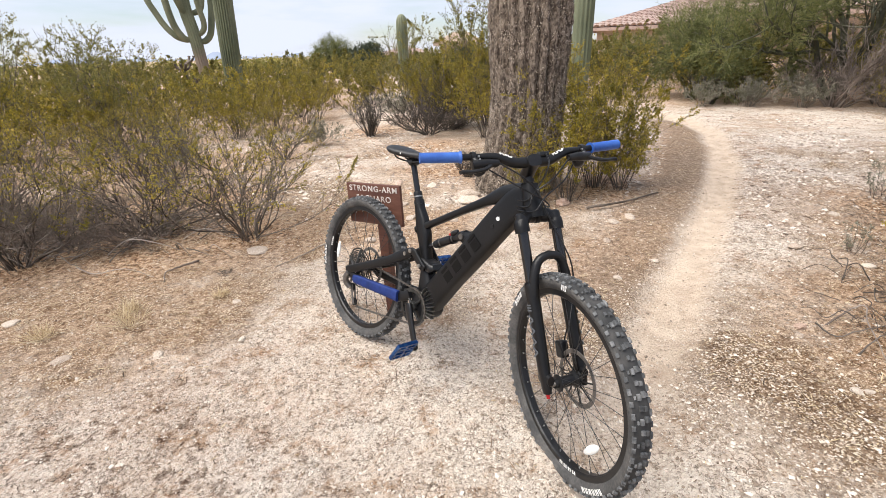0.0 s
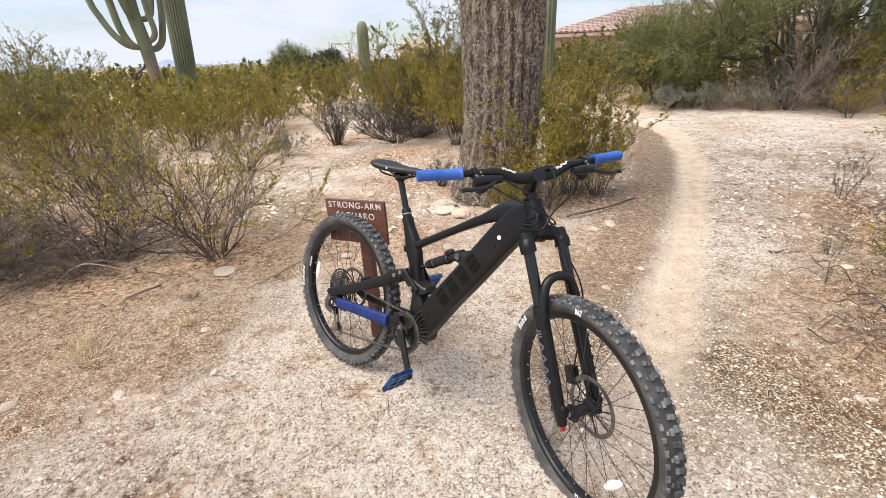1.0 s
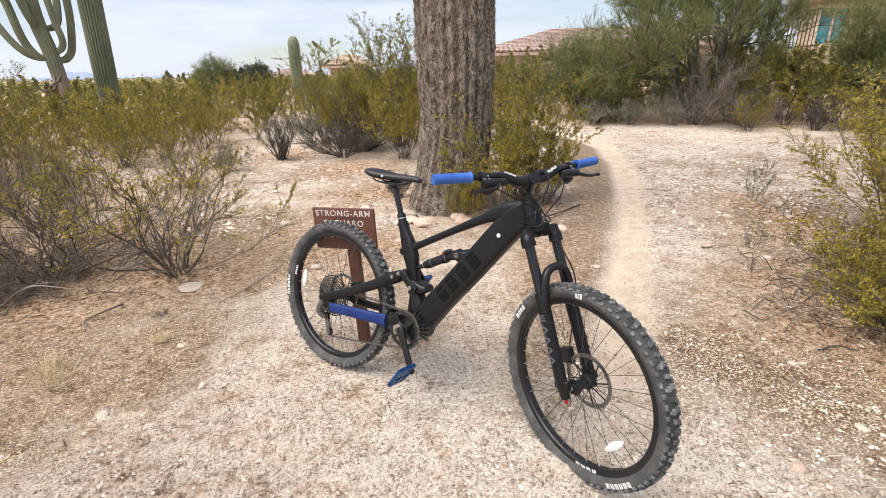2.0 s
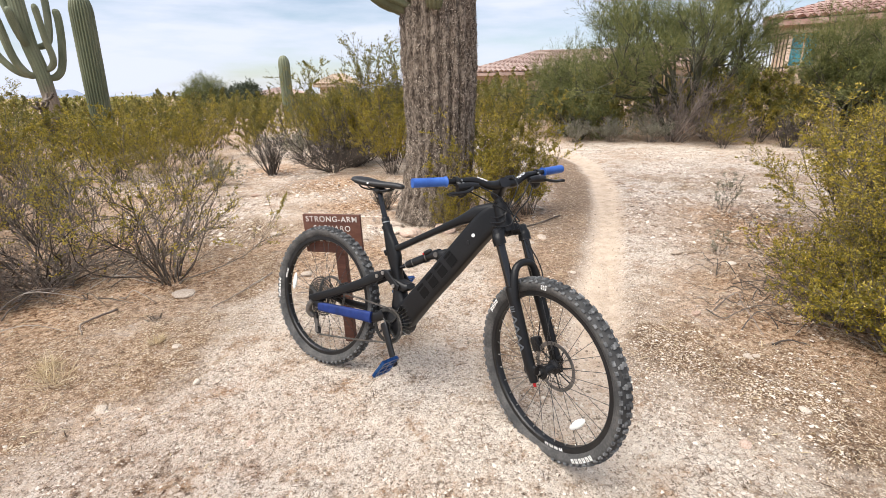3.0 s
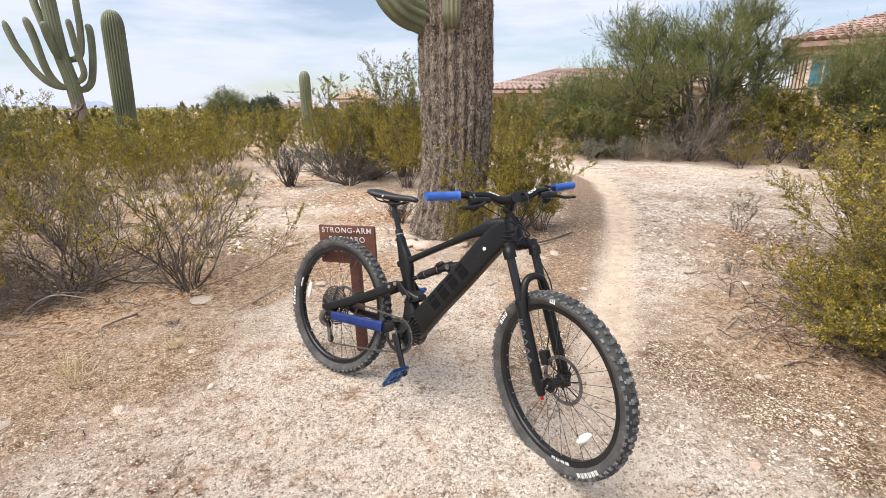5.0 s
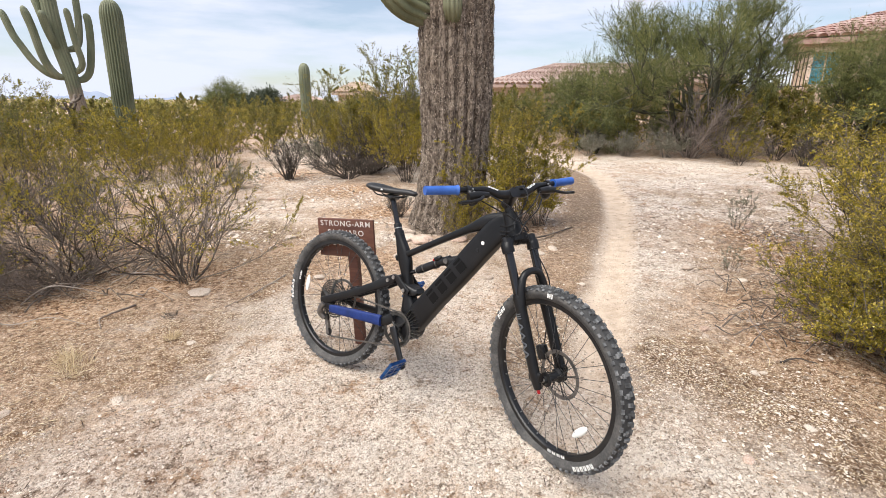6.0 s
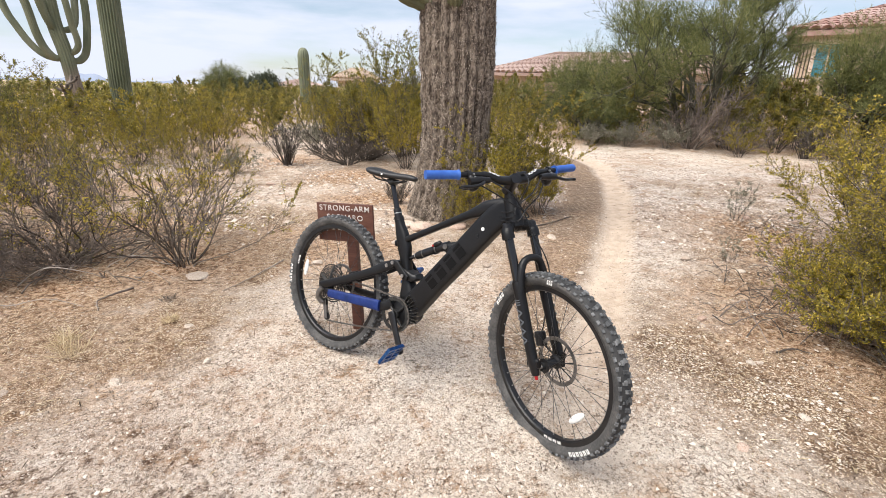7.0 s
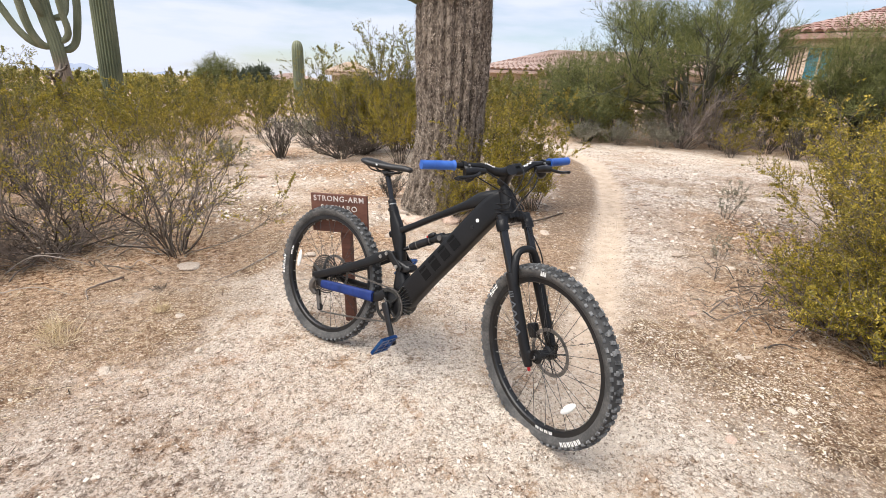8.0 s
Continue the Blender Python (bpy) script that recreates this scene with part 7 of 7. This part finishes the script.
def scatter_litter():
    """Short bits of dry stem and leaf, mostly near the bushes."""
    rng = random.Random(9)
    g, s = Geo(), Geo()
    xs = np.array([rng.uniform(-3.8, 4.2) for _ in range(110000)])
    ys = np.array([rng.uniform(0.8, 7.0) for _ in range(110000)])
    z, trail, litter, chips, bank, crust = ground_shape(xs, ys)
    made = 0
    for x, y, zz, tr, li, ch in zip(xs, ys, z, trail, litter, chips):
        if rng.random() > 0.08 + 0.7 * max(li, 0.75 * ch) - 0.3 * tr:
            continue
        a = rng.uniform(0, 6.3)
        L = rng.uniform(0.006, 0.03) if rng.random() < 0.9 else rng.uniform(0.03, 0.10)
        d = Vector((math.cos(a), math.sin(a), rng.uniform(-0.1, 0.25)))
        w = Vector((-math.sin(a), math.cos(a), 0)) * rng.uniform(0.0012, 0.0030)
        (s if rng.random() < 0.18 + 0.40 * ch else g).leaf(Vector((x, y, zz + 0.004)), d * L, w)
        made += 1
        if made > 40000:
            break
    part("litter", g, material("dark plant litter", [(0.045, 0.028, 0.018), (0.12, 0.075, 0.045), (0.24, 0.16, 0.10)], 9, 0.95, bump=0, per="island", spread=0.6), None, smooth=False)
    tagged(bpy.data.objects["litter"], "dark dry leaf and stem litter under bushes", "litter", kind="stuff")
    part("straw", s, M_STRAW, None, smooth=False)
    tagged(bpy.data.objects["straw"], "pale bits of dry straw on the ground", "litter", kind="stuff")


scatter_litter()


def stick(pts, r, label, mat=M_DEAD):
    """A crooked dry stick lying on the ground; pts: (x, y, height above the ground)."""
    g = Geo()
    path = smooth_path([(x, y, gh(x, y) + h + r * 0.6) for x, y, h in pts], 4)
    n = len(path)
    path = [p + rand_dir(RS) * r * 0.5 for p in path]
    g.tube(path, [r * (1 - 0.6 * i / n) for i in range(n)], 6)
    ob = part("stick", g, mat, None)
    tagged(ob, label, "stick", "dry sticks")


stick([(-1.83, 3.28, 0.01), (-1.90, 3.14, 0.03), (-1.97, 3.08, 0.02), (-1.92, 2.96, 0.0)], 0.008, "bleached crooked dry stick on brown litter", M_SNAG)
stick([(-0.86, 3.62, 0.0), (-0.98, 3.42, 0.01), (-1.10, 3.25, 0.0), (-1.22, 3.12, 0.0)], 0.006, "thin dark dry stick on pale grit")
stick([(-2.7, 3.22, 0.03), (-2.5, 3.12, 0.02), (-2.3, 3.15, 0.03), (-2.05, 3.06, 0.0)], 0.005, "bleached straight dry stick on brown litter")
stick([(1.15, 3.85, 0.02), (1.5, 3.98, 0.03), (1.9, 4.25, 0.01)], 0.011, "reddish fallen dry branch beside the trail", M_TWIG)
# fallen branches heaped below the bushes on the near side
RB = random.Random(31)
for i in range(130):
    x, y = RB.uniform(-4.2, -1.9), RB.uniform(3.3, 4.4)
    if x > -2.3 and y < 3.5:
        continue
    a = RB.gauss(0.25, 0.5)
    L = RB.uniform(0.18, 0.6)
    pts = []
    for k in range(4):
        pts.append((x + math.cos(a) * L * k / 3 + RB.uniform(-0.03, 0.03), y + math.sin(a) * L * k / 3 + RB.uniform(-0.03, 0.03), max(0, RB.uniform(0.0, 0.16) * math.sin(math.pi * (k + 0.3) / 3.5))))
    stick(pts, RB.uniform(0.002, 0.006), "bleached fallen branch heaped under the bushes" if i % 4 == 0 else "grey-brown fallen branch heaped under the bushes", M_DEAD if i % 4 == 0 else M_TWIG)
for i in range(34):
    x, y = RB.uniform(2.0, 2.95), RB.uniform(1.7, 2.7)
    a, L = RB.uniform(0, 6.3), RB.uniform(0.10, 0.32)
    pts = [(x, y, 0.02)]
    for k in range(4):
        a += RB.uniform(-0.9, 0.9)
        pts.append((pts[-1][0] + math.cos(a) * L / 4, pts[-1][1] + math.sin(a) * L / 4, RB.uniform(0.0, 0.09)))
    stick(pts, RB.uniform(0.002, 0.0045), "thin curled dead twig beside the flowering bush", M_TWIG_DARK)

SCRAP = creosote(RB, 0.40, 20, 8, 0, 0.01, "low dark tangle of dead twigs beside the flowering bush", bare=0.9, lean=(0.9, 1.5), thick=0.0034, wood=M_TWIG_DARK, group="grey twiggy bushes", name="dead_bush", wiggle=0.7)
put(SCRAP, 2.20, 2.05, 0.0, 0.75).scale.z *= 0.32
for x, y, turn, size in ((2.45, 1.86, 1.0, 0.9), (2.95, 2.62, 2.0, 1.1), (3.35, 3.40, 3.0, 1.0), (3.55, 2.75, 4.0, 1.3), (2.72, 2.30, 5.0, 0.9), (3.85, 3.70, 0.5, 1.1), (2.62, 2.05, 2.6, 0.8)):
    put_copy(SCRAP, x, y, turn, size).scale.z *= 0.30

stick([(1.87, 2.11, 0.0), (2.02, 2.16, 0.05), (2.08, 2.15, 0.06), (2.00, 2.04, 0.05), (1.94, 1.91, 0.03), (1.90, 1.77, 0.0)], 0.005, "bleached forked dry branch beside the flowering bush", M_SNAG)
stick([(1.8, 2.09, 0.02), (1.82, 1.98, 0.02), (1.91, 1.96, 0.04), (2.05, 1.96, 0.07), (2.18, 1.95, 0.05)], 0.0042, "dark curled dry branch beside the flowering bush", M_TWIG_DARK)
stick([(2.27, 2.39, 0.02), (2.34, 2.33, 0.06), (2.34, 2.21, 0.09), (2.28, 2.07, 0.04)], 0.004, "dark curled dry branch beside the flowering bush", M_TWIG_DARK)
stick([(1.83, 1.85, 0.0), (1.96, 1.91, 0.04), (2.14, 1.96, 0.03)], 0.0042, "dark curled dry branch beside the flowering bush", M_TWIG_DARK)
stick([(1.85, 1.67, 0.0), (1.95, 1.67, 0.02), (2.04, 1.62, 0.0)], 0.006, "dark dry stick beside the flowering bush", M_TWIG_DARK)


def straw_tuft(x, y, size, label, mat=M_STRAW, blades=150):
    g = Geo()
    for i in range(blades):
        d = rand_dir(RS)
        d.z = abs(d.z) * 0.9 + 0.25
        p = Vector((RS.uniform(-0.05, 0.05), RS.uniform(-0.05, 0.05), 0)) * size
        g.leaf(p, d.normalized() * size * RS.uniform(0.05, 0.14), d.cross(rand_dir(RS)).normalized() * 0.0014)
    root = tagged(new("dry_grass_tuft"), label, "grass", "dry tufts")
    part("foliage", g, mat, root, smooth=False, kind="stuff")
    root.location = (x, y, gh(x, y))


straw_tuft(-1.54, 3.05, 0.6, "small reddish-brown dead weed on brown litter", M_TWIG, 60)
for x, y, s in ((-1.85, 2.45, 1.3), (-1.95, 2.6, 0.9), (-2.3, 2.35, 1.0), (-2.35, 2.0, 0.8), (-1.45, 2.75, 0.6)):
    straw_tuft(x, y, s, "tuft of pale yellow dry grass")
SEEDLING = creosote(RS, 0.28, 9, 8, 500, 0.014, "small grey-green seedling bush on pale grit", bare=0.1, thick=0.0025, group="seedling bushes", name="seedling_bush", mat=M_LEAF_GREY)
put(SEEDLING, 3.55, 3.9, 0.0, 1.0)
put_copy(SEEDLING, 4.3, 4.6, 1.0, 0.8)
put_copy(SEEDLING, 2.6, 2.9, 2.0, 0.7)


def far_scrub():
    """Low scrub that fills the plain beyond the single bushes."""
    rng = random.Random(15)
    g = Geo()
    g.plain = True
    for i in range(520):
        az, d = rng.uniform(radians(-62), radians(52)), 34 + 120 * rng.random() ** 1.6
        x, y = d * math.sin(az), d * math.cos(az)
        z0 = gh(x, y)
        h, w = rng.uniform(0.8, 1.35), rng.uniform(0.9, 1.8)
        for _ in range(110):
            u = rand_dir(rng)
            q = Vector((x + u.x * w * rng.uniform(0.3, 1), y + u.y * w * rng.uniform(0.3, 1), z0 + h * 0.5 + u.z * h * 0.5 * rng.uniform(0.5, 1.05)))
            v = rand_dir(rng)
            g.leaf(q, v * 0.20, v.cross(rand_dir(rng)).normalized() * 0.07)
    ob = part("far_scrub", g, M_LEAF_GREEN, None, smooth=False)
    tagged(ob, "far olive desert scrub", "scrub", kind="stuff")


far_scrub()
